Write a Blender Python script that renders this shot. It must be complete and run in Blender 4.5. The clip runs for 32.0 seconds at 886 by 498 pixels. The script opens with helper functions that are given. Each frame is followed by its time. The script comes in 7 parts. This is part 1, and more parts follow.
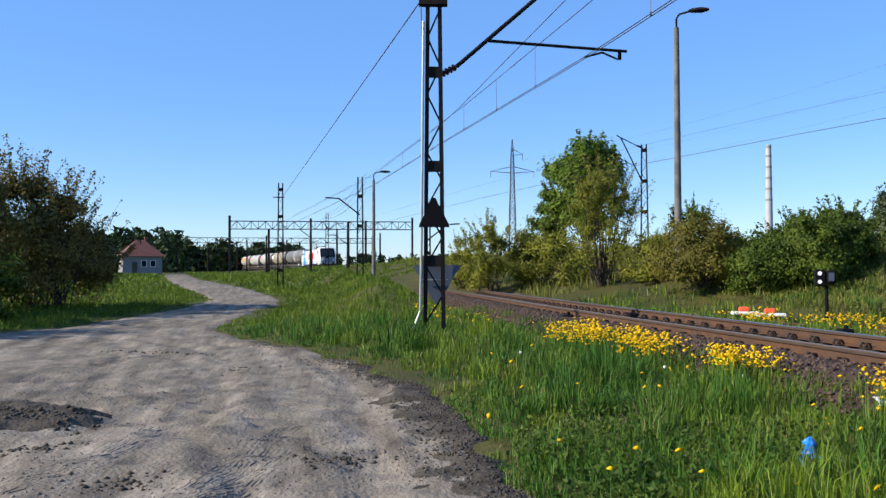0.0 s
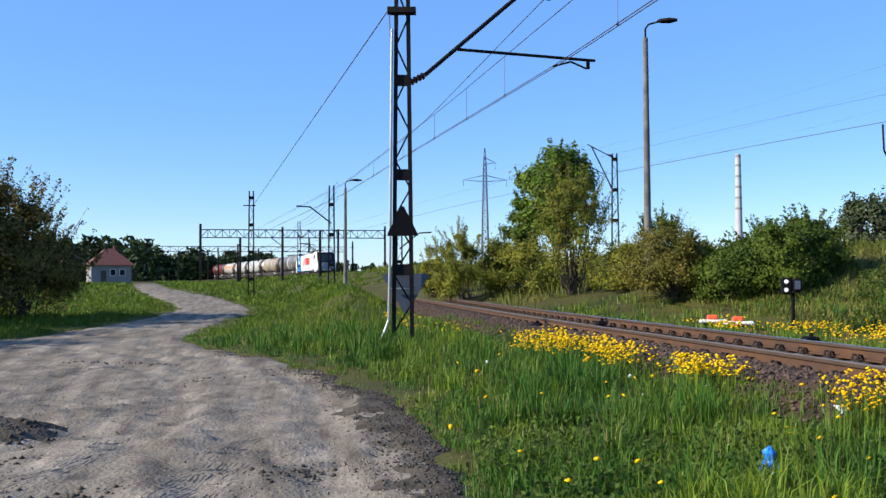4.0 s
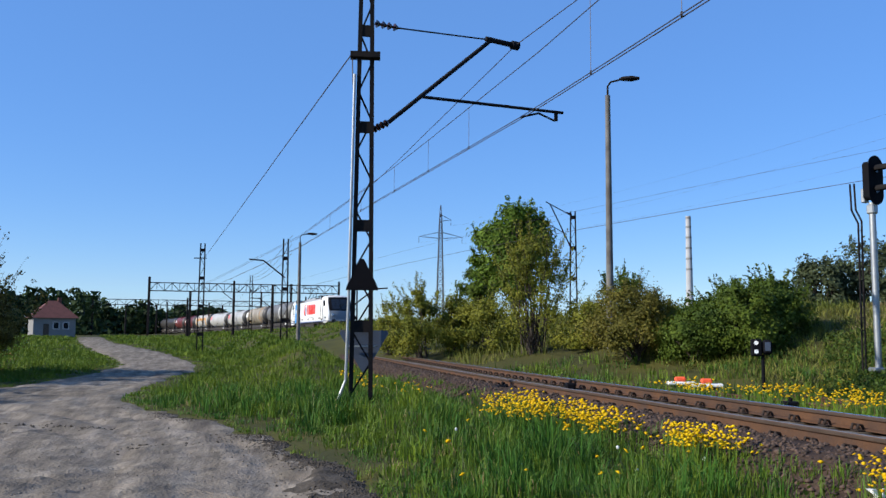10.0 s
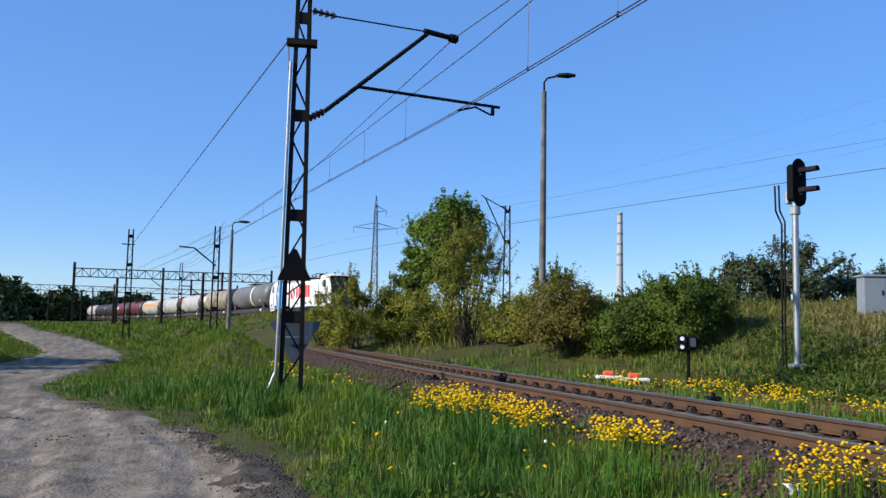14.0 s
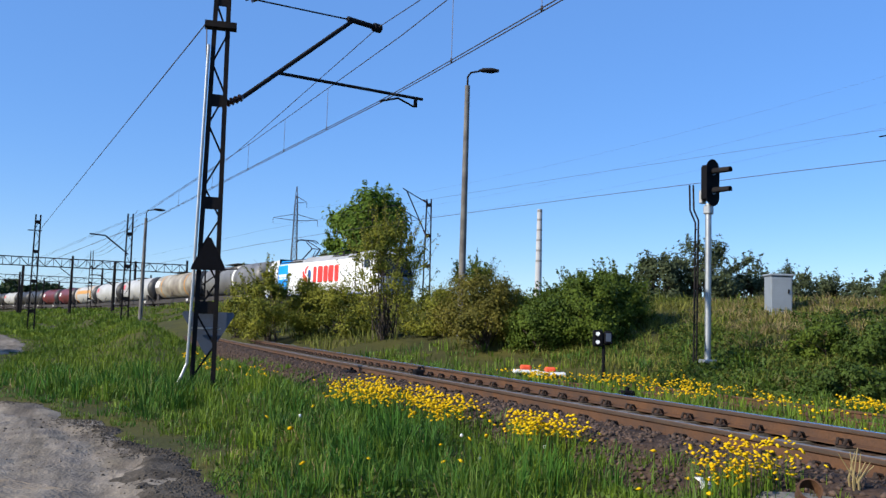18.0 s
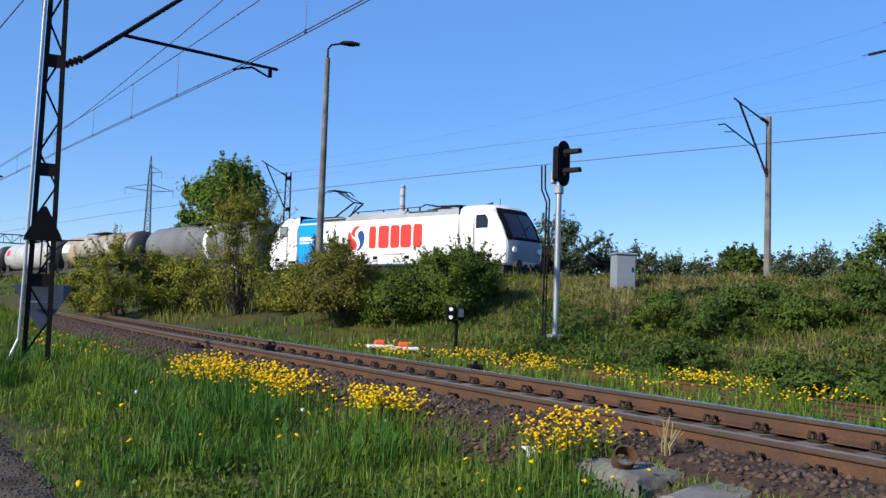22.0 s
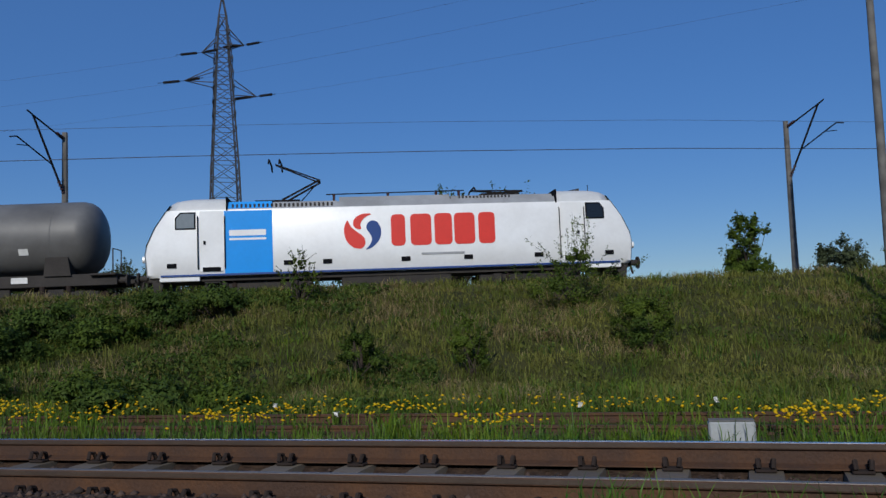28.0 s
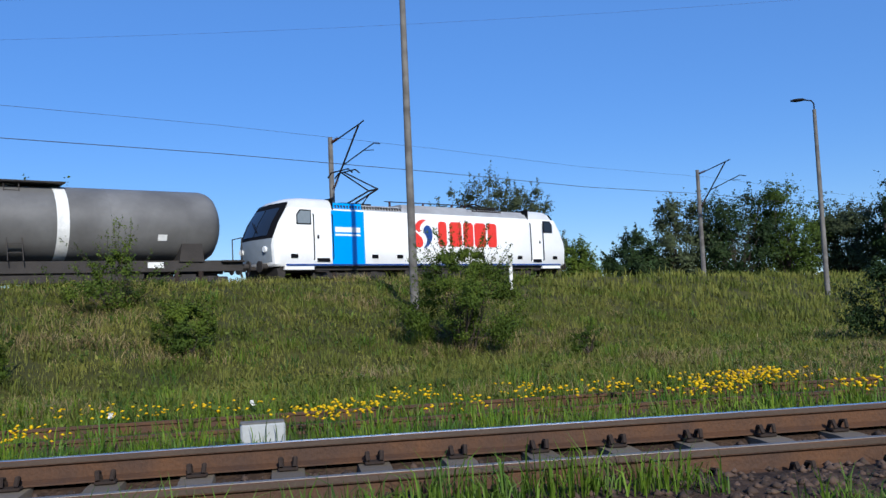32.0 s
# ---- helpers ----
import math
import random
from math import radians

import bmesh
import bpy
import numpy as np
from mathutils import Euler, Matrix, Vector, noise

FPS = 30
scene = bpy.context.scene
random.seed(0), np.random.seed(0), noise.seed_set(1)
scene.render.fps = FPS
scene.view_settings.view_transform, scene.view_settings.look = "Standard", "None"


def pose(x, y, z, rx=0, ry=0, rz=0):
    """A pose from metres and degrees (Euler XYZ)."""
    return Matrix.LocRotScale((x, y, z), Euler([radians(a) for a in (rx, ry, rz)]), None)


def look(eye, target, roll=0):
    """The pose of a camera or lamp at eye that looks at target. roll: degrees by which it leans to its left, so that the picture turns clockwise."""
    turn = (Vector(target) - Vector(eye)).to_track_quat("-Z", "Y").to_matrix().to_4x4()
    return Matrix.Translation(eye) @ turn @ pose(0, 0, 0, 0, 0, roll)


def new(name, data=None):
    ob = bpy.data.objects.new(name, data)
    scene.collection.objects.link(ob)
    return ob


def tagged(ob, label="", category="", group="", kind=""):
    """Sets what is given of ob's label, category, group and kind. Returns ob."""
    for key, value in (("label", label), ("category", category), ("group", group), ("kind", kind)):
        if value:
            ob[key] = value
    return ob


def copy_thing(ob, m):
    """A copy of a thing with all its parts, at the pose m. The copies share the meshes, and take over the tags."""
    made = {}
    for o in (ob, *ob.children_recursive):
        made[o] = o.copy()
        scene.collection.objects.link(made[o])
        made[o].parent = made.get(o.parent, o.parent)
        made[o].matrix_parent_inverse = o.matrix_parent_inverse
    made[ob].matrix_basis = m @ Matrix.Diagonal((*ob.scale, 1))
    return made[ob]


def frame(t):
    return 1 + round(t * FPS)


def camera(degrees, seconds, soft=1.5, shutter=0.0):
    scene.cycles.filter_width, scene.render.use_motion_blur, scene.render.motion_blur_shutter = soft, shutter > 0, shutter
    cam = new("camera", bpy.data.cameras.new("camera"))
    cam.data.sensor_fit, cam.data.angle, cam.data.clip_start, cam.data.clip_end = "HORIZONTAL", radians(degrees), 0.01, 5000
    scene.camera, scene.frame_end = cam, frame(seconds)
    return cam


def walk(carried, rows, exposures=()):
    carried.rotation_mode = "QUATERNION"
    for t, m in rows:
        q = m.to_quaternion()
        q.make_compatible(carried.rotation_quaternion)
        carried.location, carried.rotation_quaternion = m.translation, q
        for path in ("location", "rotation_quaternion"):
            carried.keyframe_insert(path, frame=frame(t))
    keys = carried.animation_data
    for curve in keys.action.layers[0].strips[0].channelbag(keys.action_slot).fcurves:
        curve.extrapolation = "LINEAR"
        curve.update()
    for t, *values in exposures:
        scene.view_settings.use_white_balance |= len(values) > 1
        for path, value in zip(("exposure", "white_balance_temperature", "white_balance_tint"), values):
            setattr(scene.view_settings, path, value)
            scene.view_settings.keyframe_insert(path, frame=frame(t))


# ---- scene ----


def aim(x, y, z, yaw, pitch, roll):
    """A camera pose from its place, its compass turn from +y, its tilt up and its lean."""
    return pose(x, y, z, 0, 0, -yaw) @ pose(0, 0, 0, 90 + pitch) @ pose(0, 0, 0, 0, 0, roll)


cam = camera(53.349, 32.0, soft=1.45)
walk(cam, [
    (0, aim(0.020, -1.098, 1.477, -0.000, 1.452, -0.137)),
    (0.5, aim(0.023, -1.078, 1.483, 0.876, 1.733, -0.605)),
    (1, aim(0.033, -1.077, 1.490, 1.253, 2.471, -0.694)),
    (1.5, aim(0.040, -1.077, 1.478, 1.252, 2.877, -0.876)),
    (2, aim(0.038, -1.062, 1.470, 2.690, 3.199, -1.133)),
    (2.5, aim(0.046, -1.041, 1.469, 2.615, 2.360, -1.392)),
    (4.5, aim(0.130, -1.006, 1.486, 1.744, 1.997, 0.150)),
    (5, aim(0.098, -0.956, 1.485, 2.616, 2.833, 0.366)),
    (5.5, aim(0.005, -0.887, 1.488, 3.048, 3.517, -0.084)),
    (6, aim(-0.031, -0.857, 1.500, 1.099, 2.179, -0.653)),
    (6.5, aim(0.026, -0.761, 1.512, -0.568, 5.624, 1.186)),
    (7, aim(0.073, -0.538, 1.502, -0.264, 4.279, 1.338)),
    (7.5, aim(0.006, -0.417, 1.499, 0.371, 3.828, 0.524)),
    (8, aim(-0.055, -0.310, 1.495, 1.821, 3.044, 0.011)),
    (8.5, aim(-0.067, -0.271, 1.491, 2.906, 5.927, 0.434)),
    (9, aim(-0.022, -0.143, 1.502, 1.945, 5.209, 0.415)),
    (9.5, aim(0.024, -0.049, 1.494, 1.918, 3.888, 1.355)),
    (10, aim(-0.012, -0.012, 1.498, 4.719, 5.696, 0.391)),
    (10.5, aim(-0.006, -0.005, 1.490, 3.096, 4.168, 0.601)),
    (11, aim(-0.006, -0.024, 1.495, 4.376, 4.770, 0.981)),
    (11.5, aim(-0.012, -0.028, 1.499, 4.889, 4.432, 0.947)),
    (12, aim(-0.011, -0.034, 1.495, 5.659, 4.048, 0.721)),
    (12.5, aim(0.001, 0.006, 1.494, 6.005, 3.554, 0.898)),
    (13, aim(0.000, 0.000, 1.500, 7.042, 4.645, 1.275)),
    (13.5, aim(0.011, -0.013, 1.500, 6.423, 5.376, 1.142)),
    (14, aim(0.007, 0.013, 1.519, 8.976, 5.198, 1.163)),
    (14.5, aim(0.016, 0.080, 1.511, 9.743, 5.798, 0.141)),
    (15, aim(0.047, 0.114, 1.508, 11.666, 6.266, 1.009)),
    (15.5, aim(0.043, 0.150, 1.507, 12.845, 5.945, 1.936)),
    (17.5, aim(0.048, 0.168, 1.514, 14.495, 5.160, 1.706)),
    (18, aim(0.058, 0.163, 1.506, 14.140, 4.921, 1.777)),
    (18.5, aim(0.075, 0.166, 1.509, 15.011, 3.831, 1.926)),
    (19, aim(0.088, 0.156, 1.505, 15.429, 3.686, 2.228)),
    (19.5, aim(0.096, 0.165, 1.504, 15.477, 3.171, 2.333)),
    (20, aim(0.117, 0.154, 1.495, 16.185, 3.333, 3.115)),
    (20.5, aim(0.136, 0.153, 1.492, 16.580, 3.232, 3.014)),
    (21, aim(0.169, 0.148, 1.488, 17.859, 3.232, 3.014)),
    (21.5, aim(0.214, 0.116, 1.497, 19.483, 3.050, 2.534)),
    (22, aim(0.244, 0.095, 1.501, 23.099, 3.639, 2.019)),
    (22.5, aim(0.284, 0.197, 1.499, 26.795, 4.452, 1.428)),
    (23, aim(0.276, 0.172, 1.503, 30.184, 4.710, 0.466)),
    (23.5, aim(0.250, 0.177, 1.481, 32.243, 5.020, -0.083)),
    (24, aim(0.291, 0.240, 1.500, 35.722, 3.887, -1.034)),
    (24.5, aim(0.313, 0.249, 1.507, 38.745, 4.146, -1.212)),
    (26.5, aim(0.501, 0.139, 1.505, 54.516, 5.887, -1.637)),
    (27, aim(0.498, 0.162, 1.488, 57.604, 6.011, -2.535)),
    (27.5, aim(0.521, 0.121, 1.501, 62.608, 6.055, -2.386)),
    (28, aim(0.524, 0.073, 1.506, 66.317, 4.817, -2.085)),
    (28.5, aim(0.575, 0.055, 1.502, 71.181, 4.547, -2.423)),
    (29, aim(0.571, 0.027, 1.497, 75.069, 4.842, -2.717)),
    (29.5, aim(0.586, 0.021, 1.493, 80.500, 4.083, -4.246)),
    (30, aim(0.573, 0.037, 1.495, 84.310, 4.815, -3.792)),
    (30.5, aim(0.573, 0.043, 1.496, 87.522, 4.645, -3.855)),
    (31, aim(0.594, 0.003, 1.479, 88.972, 4.452, -3.057)),
    (31.5, aim(0.643, -0.036, 1.480, 92.659, 4.260, -2.607)),
    (32, aim(0.645, -0.036, 1.479, 94.980, 4.047, -2.505)),
], exposures=[(0, 0.66, 6500, 10), (5, 0.74, 6450, 10), (6, 0.47, 6400, 10), (7, 0.32, 6250, 10), (9, 0.34, 6200, 10), (10, 0.38, 6200, 10), (12, 0.46, 6200, 10), (13, 0.54, 6300, 10), (14, 0.42, 6250, 10), (21, 0.5, 6350, 10), (22, 0.42, 6250, 10), (23, 0.0, 5900, 10), (24, -0.42, 5300, 10), (24.5, -0.57, 5250, 10), (26.5, -1.02, 5150, 10), (27, -1.04, 5150, 10), (28, -0.8, 5850, 10), (28.7, -0.6, 5900, 10), (29.5, -0.3, 5900, 10), (30, -0.14, 5850, 10), (31, -0.04, 5850, 10), (32, 0.06, 5850, 10)])

# ---- world and sun ----
SUN_AZ, SUN_EL = 256.0, 29.0
world = bpy.data.worlds.new("sky")
world.use_nodes = True
scene.world = world
wn = world.node_tree
sky = wn.nodes.new("ShaderNodeTexSky")
sky.sky_type = "NISHITA"
sky.sun_disc = False
sky.sun_elevation, sky.sun_rotation = radians(SUN_EL), radians(SUN_AZ)
sky.altitude, sky.air_density, sky.dust_density, sky.ozone_density = 100, 1.0, 0.1, 4.0
deep = wn.nodes.new("ShaderNodeHueSaturation")
deep.inputs["Hue"].default_value, deep.inputs["Saturation"].default_value, deep.inputs["Value"].default_value = 0.515, 1.32, 1.3
wn.links.new(sky.outputs[0], deep.inputs["Color"])
haze = wn.nodes.new("ShaderNodeMix")
haze.data_type = "RGBA"
haze.inputs["Factor"].default_value = 0.45
haze.inputs["B"].default_value = (2.2, 4.2, 8.0, 1)
wn.links.new(deep.outputs[0], haze.inputs["A"])
wn.links.new(haze.outputs["Result"], wn.nodes["Background"].inputs[0])
wn.nodes["Background"].inputs[1].default_value = 0.092
sun_data = bpy.data.lights.new("sun", "SUN")
sun_data.energy, sun_data.angle, sun_data.color = 5.0, radians(0.55), (1.0, 0.92, 0.78)
sun = new("sun", sun_data)
sx, sy = math.sin(radians(SUN_AZ)), math.cos(radians(SUN_AZ))
ce, se = math.cos(radians(SUN_EL)), math.sin(radians(SUN_EL))
sun.matrix_world = look((sx * ce * 100, sy * ce * 100, se * 100), (0, 0, 0))


# ---- materials ----
def material(name, colour, rough=0.8, metal=0.0, spread=0.25, scale=3.0, fine=40.0, bump=0.3, tint=None, island=0.0, per_object=0.0, gloss=0.5, seen="Object"):
    """A surface with two scales of noise in its colour, a second tint in patches, relief, and variation by island or by object."""
    m = bpy.data.materials.new(name)
    m.use_nodes = True
    nt = m.node_tree
    b = nt.nodes["Principled BSDF"]
    b.inputs["Roughness"].default_value, b.inputs["Metallic"].default_value = rough, metal
    b.inputs["Specular IOR Level"].default_value = gloss
    co = nt.nodes.new("ShaderNodeTexCoord")
    def noise_at(s, d=4.0):
        n = nt.nodes.new("ShaderNodeTexNoise")
        n.inputs["Scale"].default_value, n.inputs["Detail"].default_value = s, d
        nt.links.new(co.outputs[seen], n.inputs["Vector"])
        return n
    big, small = noise_at(scale), noise_at(fine, 2.0)
    c = Vector(colour)
    t = Vector(tint) if tint else c * (1 - spread)
    ramp = nt.nodes.new("ShaderNodeValToRGB")
    ramp.color_ramp.elements[0].position, ramp.color_ramp.elements[1].position = 0.35, 0.65
    ramp.color_ramp.elements[0].color, ramp.color_ramp.elements[1].color = (*t, 1), (*c, 1)
    nt.links.new(big.outputs["Fac"], ramp.inputs["Fac"])
    hsv = nt.nodes.new("ShaderNodeHueSaturation")
    nt.links.new(ramp.outputs[0], hsv.inputs["Color"])
    val = nt.nodes.new("ShaderNodeMapRange")
    val.inputs["To Min"].default_value, val.inputs["To Max"].default_value = 1 - spread, 1 + spread
    nt.links.new(small.outputs["Fac"], val.inputs["Value"])
    last = val.outputs[0]
    for amount, kind in ((island, "island"), (per_object, "object")):
        if amount:
            src = nt.nodes.new("ShaderNodeNewGeometry" if kind == "island" else "ShaderNodeObjectInfo")
            mr = nt.nodes.new("ShaderNodeMapRange")
            mr.inputs["To Min"].default_value, mr.inputs["To Max"].default_value = 1 - amount, 1 + amount
            nt.links.new(src.outputs["Random Per Island" if kind == "island" else "Random"], mr.inputs["Value"])
            mul = nt.nodes.new("ShaderNodeMath")
            mul.operation = "MULTIPLY"
            nt.links.new(last, mul.inputs[0]), nt.links.new(mr.outputs[0], mul.inputs[1])
            last = mul.outputs[0]
    nt.links.new(last, hsv.inputs["Value"])
    nt.links.new(hsv.outputs[0], b.inputs["Base Color"])
    if bump:
        bp = nt.nodes.new("ShaderNodeBump")
        bp.inputs["Strength"].default_value, bp.inputs["Distance"].default_value = bump, 0.02
        nt.links.new(small.outputs["Fac"], bp.inputs["Height"])
        nt.links.new(bp.outputs[0], b.inputs["Normal"])
    return m


def leafy(name, colour, tint, island=0.3, through_light=0.22, patch=0.9, gloss=0.12):
    """Thin leaves or blades, which let some light through."""
    m = material(name, colour, 0.6, spread=0.15, scale=patch, fine=9.0, bump=0, tint=tint, island=island, gloss=gloss)
    nt = m.node_tree
    b, out = nt.nodes["Principled BSDF"], nt.nodes["Material Output"]
    tr, mix = nt.nodes.new("ShaderNodeBsdfTranslucent"), nt.nodes.new("ShaderNodeMixShader")
    mix.inputs[0].default_value = through_light
    nt.links.new(b.inputs["Base Color"].links[0].from_socket, tr.inputs[0])
    nt.links.new(b.outputs[0], mix.inputs[1]), nt.links.new(tr.outputs[0], mix.inputs[2])
    nt.links.new(mix.outputs[0], out.inputs[0])
    return m


SOIL = material("meadow_soil", (0.074, 0.07, 0.018), 0.95, spread=0.35, scale=0.5, fine=14, bump=0.8, tint=(0.0444, 0.0459, 0.0178), gloss=0.1)


def dirt(name):
    """Packed sandy dirt: pale and dark streaks along the way of the wheels, damp blotches, grit."""
    m = material(name, (0.238, 0.202, 0.158), 0.95, spread=0.3, scale=2.4, fine=26, bump=0.9, tint=(0.178, 0.15, 0.122), gloss=0.05)
    nt = m.node_tree
    b = nt.nodes["Principled BSDF"]
    co = nt.nodes.new("ShaderNodeTexCoord")
    base = b.inputs["Base Color"].links[0].from_socket
    for turn, sx_, sy_, lo, hi in ((14, 2.6, 0.22, 0.62, 1.28), (-32, 1.5, 0.18, 0.74, 1.18), (5, 11.0, 0.9, 0.78, 1.16)):
        mp, n = nt.nodes.new("ShaderNodeMapping"), nt.nodes.new("ShaderNodeTexNoise")
        mp.vector_type = "TEXTURE"
        mp.inputs["Rotation"].default_value = (0, 0, radians(turn))
        mp.inputs["Scale"].default_value = (1 / sx_, 1 / sy_, 1)
        n.inputs["Scale"].default_value, n.inputs["Detail"].default_value, n.inputs["Distortion"].default_value = 1.0, 5.0, 0.5
        nt.links.new(co.outputs["Object"], mp.inputs["Vector"]), nt.links.new(mp.outputs[0], n.inputs["Vector"])
        mr, hsv = nt.nodes.new("ShaderNodeMapRange"), nt.nodes.new("ShaderNodeHueSaturation")
        mr.inputs["From Min"].default_value, mr.inputs["From Max"].default_value = 0.3, 0.7
        mr.inputs["To Min"].default_value, mr.inputs["To Max"].default_value = lo, hi
        nt.links.new(n.outputs["Fac"], mr.inputs["Value"]), nt.links.new(mr.outputs[0], hsv.inputs["Value"])
        nt.links.new(base, hsv.inputs["Color"])
        base = hsv.outputs[0]
    nt.links.new(base, b.inputs["Base Color"])
    return m


DIRT = dirt("dry_sandy_dirt")
CLOD = material("dry_clods", (0.2, 0.167, 0.133), 0.95, spread=0.35, scale=5, fine=40, bump=0.6, island=0.35, gloss=0.05)
DARK_EARTH = material("dark_earth", (0.088, 0.075, 0.061), 0.95, spread=0.45, scale=4, fine=24, bump=1.0, gloss=0.05)
BALLAST = material("ballast", (0.072, 0.046, 0.031), 0.95, spread=0.5, scale=6, fine=24, bump=1.0, tint=(0.037, 0.0252, 0.0207), gloss=0.1)
STONE_BITS = material("ballast_stone", (0.072, 0.044, 0.03), 0.9, spread=0.3, scale=8, fine=40, island=0.6)
RUST = material("rusty_rail_side", (0.0925, 0.04, 0.0148), 0.8, 0.1, spread=0.35, scale=3, fine=45, tint=(0.0555, 0.0281, 0.0163))
BRIGHT_STEEL = material("polished_rail_head", (0.62, 0.61, 0.6), 0.26, 1.0, spread=0.1, scale=8, fine=80, bump=0.04)
SLEEPER = material("concrete_sleeper", (0.13, 0.102, 0.066), 0.9, spread=0.3, scale=5, fine=50, tint=(0.111, 0.0925, 0.0777), per_object=0.2)
OLD_WOOD = material("old_wooden_sleeper", (0.0888, 0.0629, 0.0444), 0.9, spread=0.35, scale=6, fine=40, per_object=0.25)
CLIP = material("rusty_fastening", (0.035, 0.022, 0.016), 0.85, 0.3, spread=0.3, scale=20, fine=80)
CONCRETE = material("weathered_concrete", (0.17, 0.159, 0.141), 0.9, spread=0.25, scale=4, fine=30, tint=(0.0962, 0.0888, 0.074))
DARK_STEEL = material("dark_painted_steel", (0.009, 0.0095, 0.012), 0.85, 0.0, spread=0.3, scale=3, fine=40, tint=(0.02, 0.016, 0.014), gloss=0.1)
POST_CONCRETE = material("grimy_post_concrete", (0.165, 0.155, 0.142), 0.9, spread=0.25, scale=2.0, fine=40, tint=(0.0888, 0.0814, 0.074))
GREY_STEEL = material("galvanised_steel", (0.37, 0.385, 0.392), 0.45, 0.7, spread=0.15, scale=4, fine=50, bump=0.1)
GREY_PAINT = material("light_grey_paint", (0.37, 0.385, 0.385), 0.6, spread=0.12, scale=2, fine=30, bump=0.1)
WIRE = material("bronzed_wire", (0.07, 0.06, 0.06), 0.6, 0.5, spread=0.2, scale=2, fine=30, bump=0)
PORCELAIN = material("brown_porcelain", (0.05, 0.02, 0.015), 0.25, spread=0.15, scale=6, fine=40, bump=0)
BLACK = material("matt_black_paint", (0.006, 0.006, 0.008), 0.85, spread=0.2, scale=4, fine=40, bump=0.1, gloss=0.1)
WHITE_LENS = material("white_reflector", (0.85, 0.85, 0.83), 0.3, spread=0.05, scale=5, fine=50, bump=0)
WHITE = material("white_lacquer", (0.82, 0.82, 0.81), 0.35, spread=0.05, scale=0.9, fine=7, bump=0.02, tint=(0.76, 0.755, 0.74))
WHITE_OLD = material("chalky_white_paint", (0.72, 0.71, 0.68), 0.7, spread=0.15, scale=5, fine=40)
LOCO_GREY = material("grey_roof_paint", (0.333, 0.34, 0.348), 0.55, spread=0.15, scale=1.2, fine=20, bump=0.1, tint=(0.244, 0.244, 0.244))
DULL_HEAD = material("weak_reflection_rail_head", (0.2, 0.17, 0.145), 0.5, 0.5, spread=0.2, scale=5, fine=60, bump=0.1)
HEAD_SIDE = material("dusty_rail_head_side", (0.075, 0.05, 0.034), 0.6, 0.3, spread=0.2, scale=4, fine=50, bump=0.1)
CAB_GREY = material("pale_grey_cab_paint", (0.6, 0.6, 0.59), 0.45, spread=0.08, scale=1, fine=9, bump=0.02)
PALE_PANE = material("pale_cab_pane", (0.2, 0.23, 0.25), 0.25, spread=0.1, scale=2, fine=9, bump=0.02)
BLUE = material("sky_blue_lacquer", (0.005, 0.28, 0.8), 0.35, spread=0.06, scale=1, fine=9, bump=0.02)
RED = material("signal_red_lacquer", (0.68, 0.035, 0.02), 0.4, spread=0.06, scale=1, fine=9, bump=0.02)
DARK_BLUE = material("dark_blue_lacquer", (0.012, 0.05, 0.22), 0.4, spread=0.06, scale=1, fine=9, bump=0.02)
DARK_GREY = material("dark_underframe", (0.035, 0.029, 0.025), 0.8, spread=0.35, scale=2, fine=20)
GLASS = material("dark_cab_glass", (0.012, 0.014, 0.02), 0.08, spread=0.1, scale=1, fine=5, bump=0)
TANK_GREY = material("grey_tank_paint", (0.16, 0.157, 0.152), 0.5, spread=0.1, scale=0.5, fine=6, bump=0.03, tint=(0.0925, 0.0888, 0.0851))
TANK_TAN = material("tan_tank_paint", (0.36, 0.33, 0.26), 0.55, spread=0.15, scale=0.6, fine=6, bump=0.03, tint=(0.148, 0.118, 0.0888))
TANK_WHITE = material("off_white_tank_paint", (0.444, 0.444, 0.429), 0.5, spread=0.1, scale=0.6, fine=6, bump=0.03, tint=(0.333, 0.326, 0.311))
TANK_RED = material("dull_red_tank_paint", (0.148, 0.0222, 0.0222), 0.5, spread=0.15, scale=0.6, fine=6, bump=0.03, tint=(0.074, 0.0148, 0.0148))
TANK_DARK = material("sooty_tank_and_end_shade_paint", (0.0333, 0.0311, 0.0311), 0.5, spread=0.2, scale=0.6, fine=6, bump=0.03)
YELLOW_PAINT = material("orange_yellow_paint", (0.518, 0.252, 0.0444), 0.5, spread=0.12, scale=1, fine=8, bump=0.03)
ORANGE = material("orange_red_paint", (0.8, 0.1, 0.03), 0.5, spread=0.1, scale=5, fine=40, bump=0.05)
SIGN_GREY = material("blue_grey_sign_back", (0.075, 0.092, 0.13), 0.5, 0.3, spread=0.12, scale=4, fine=30, bump=0.05)
CABINET = material("pale_cabinet_paint", (0.2, 0.229, 0.259), 0.55, spread=0.1, scale=3, fine=30, bump=0.05)
PLASTER = material("pale_plaster", (0.222, 0.215, 0.207), 0.9, spread=0.12, scale=1, fine=20)
ROOF_TILE = material("brown_red_roof_tiles", (0.15, 0.05, 0.036), 0.8, spread=0.25, scale=1.5, fine=15)
CHIMNEY = material("pale_chimney_concrete", (0.42, 0.42, 0.43), 0.9, spread=0.12, scale=0.2, fine=2, bump=0)
BARK = material("bark", (0.0555, 0.0407, 0.0296), 0.95, spread=0.35, scale=6, fine=50)
GRASS = leafy("fresh_grass", (0.13, 0.188, 0.009), (0.044, 0.108, 0.012), island=0.4, patch=0.8, gloss=0.3)
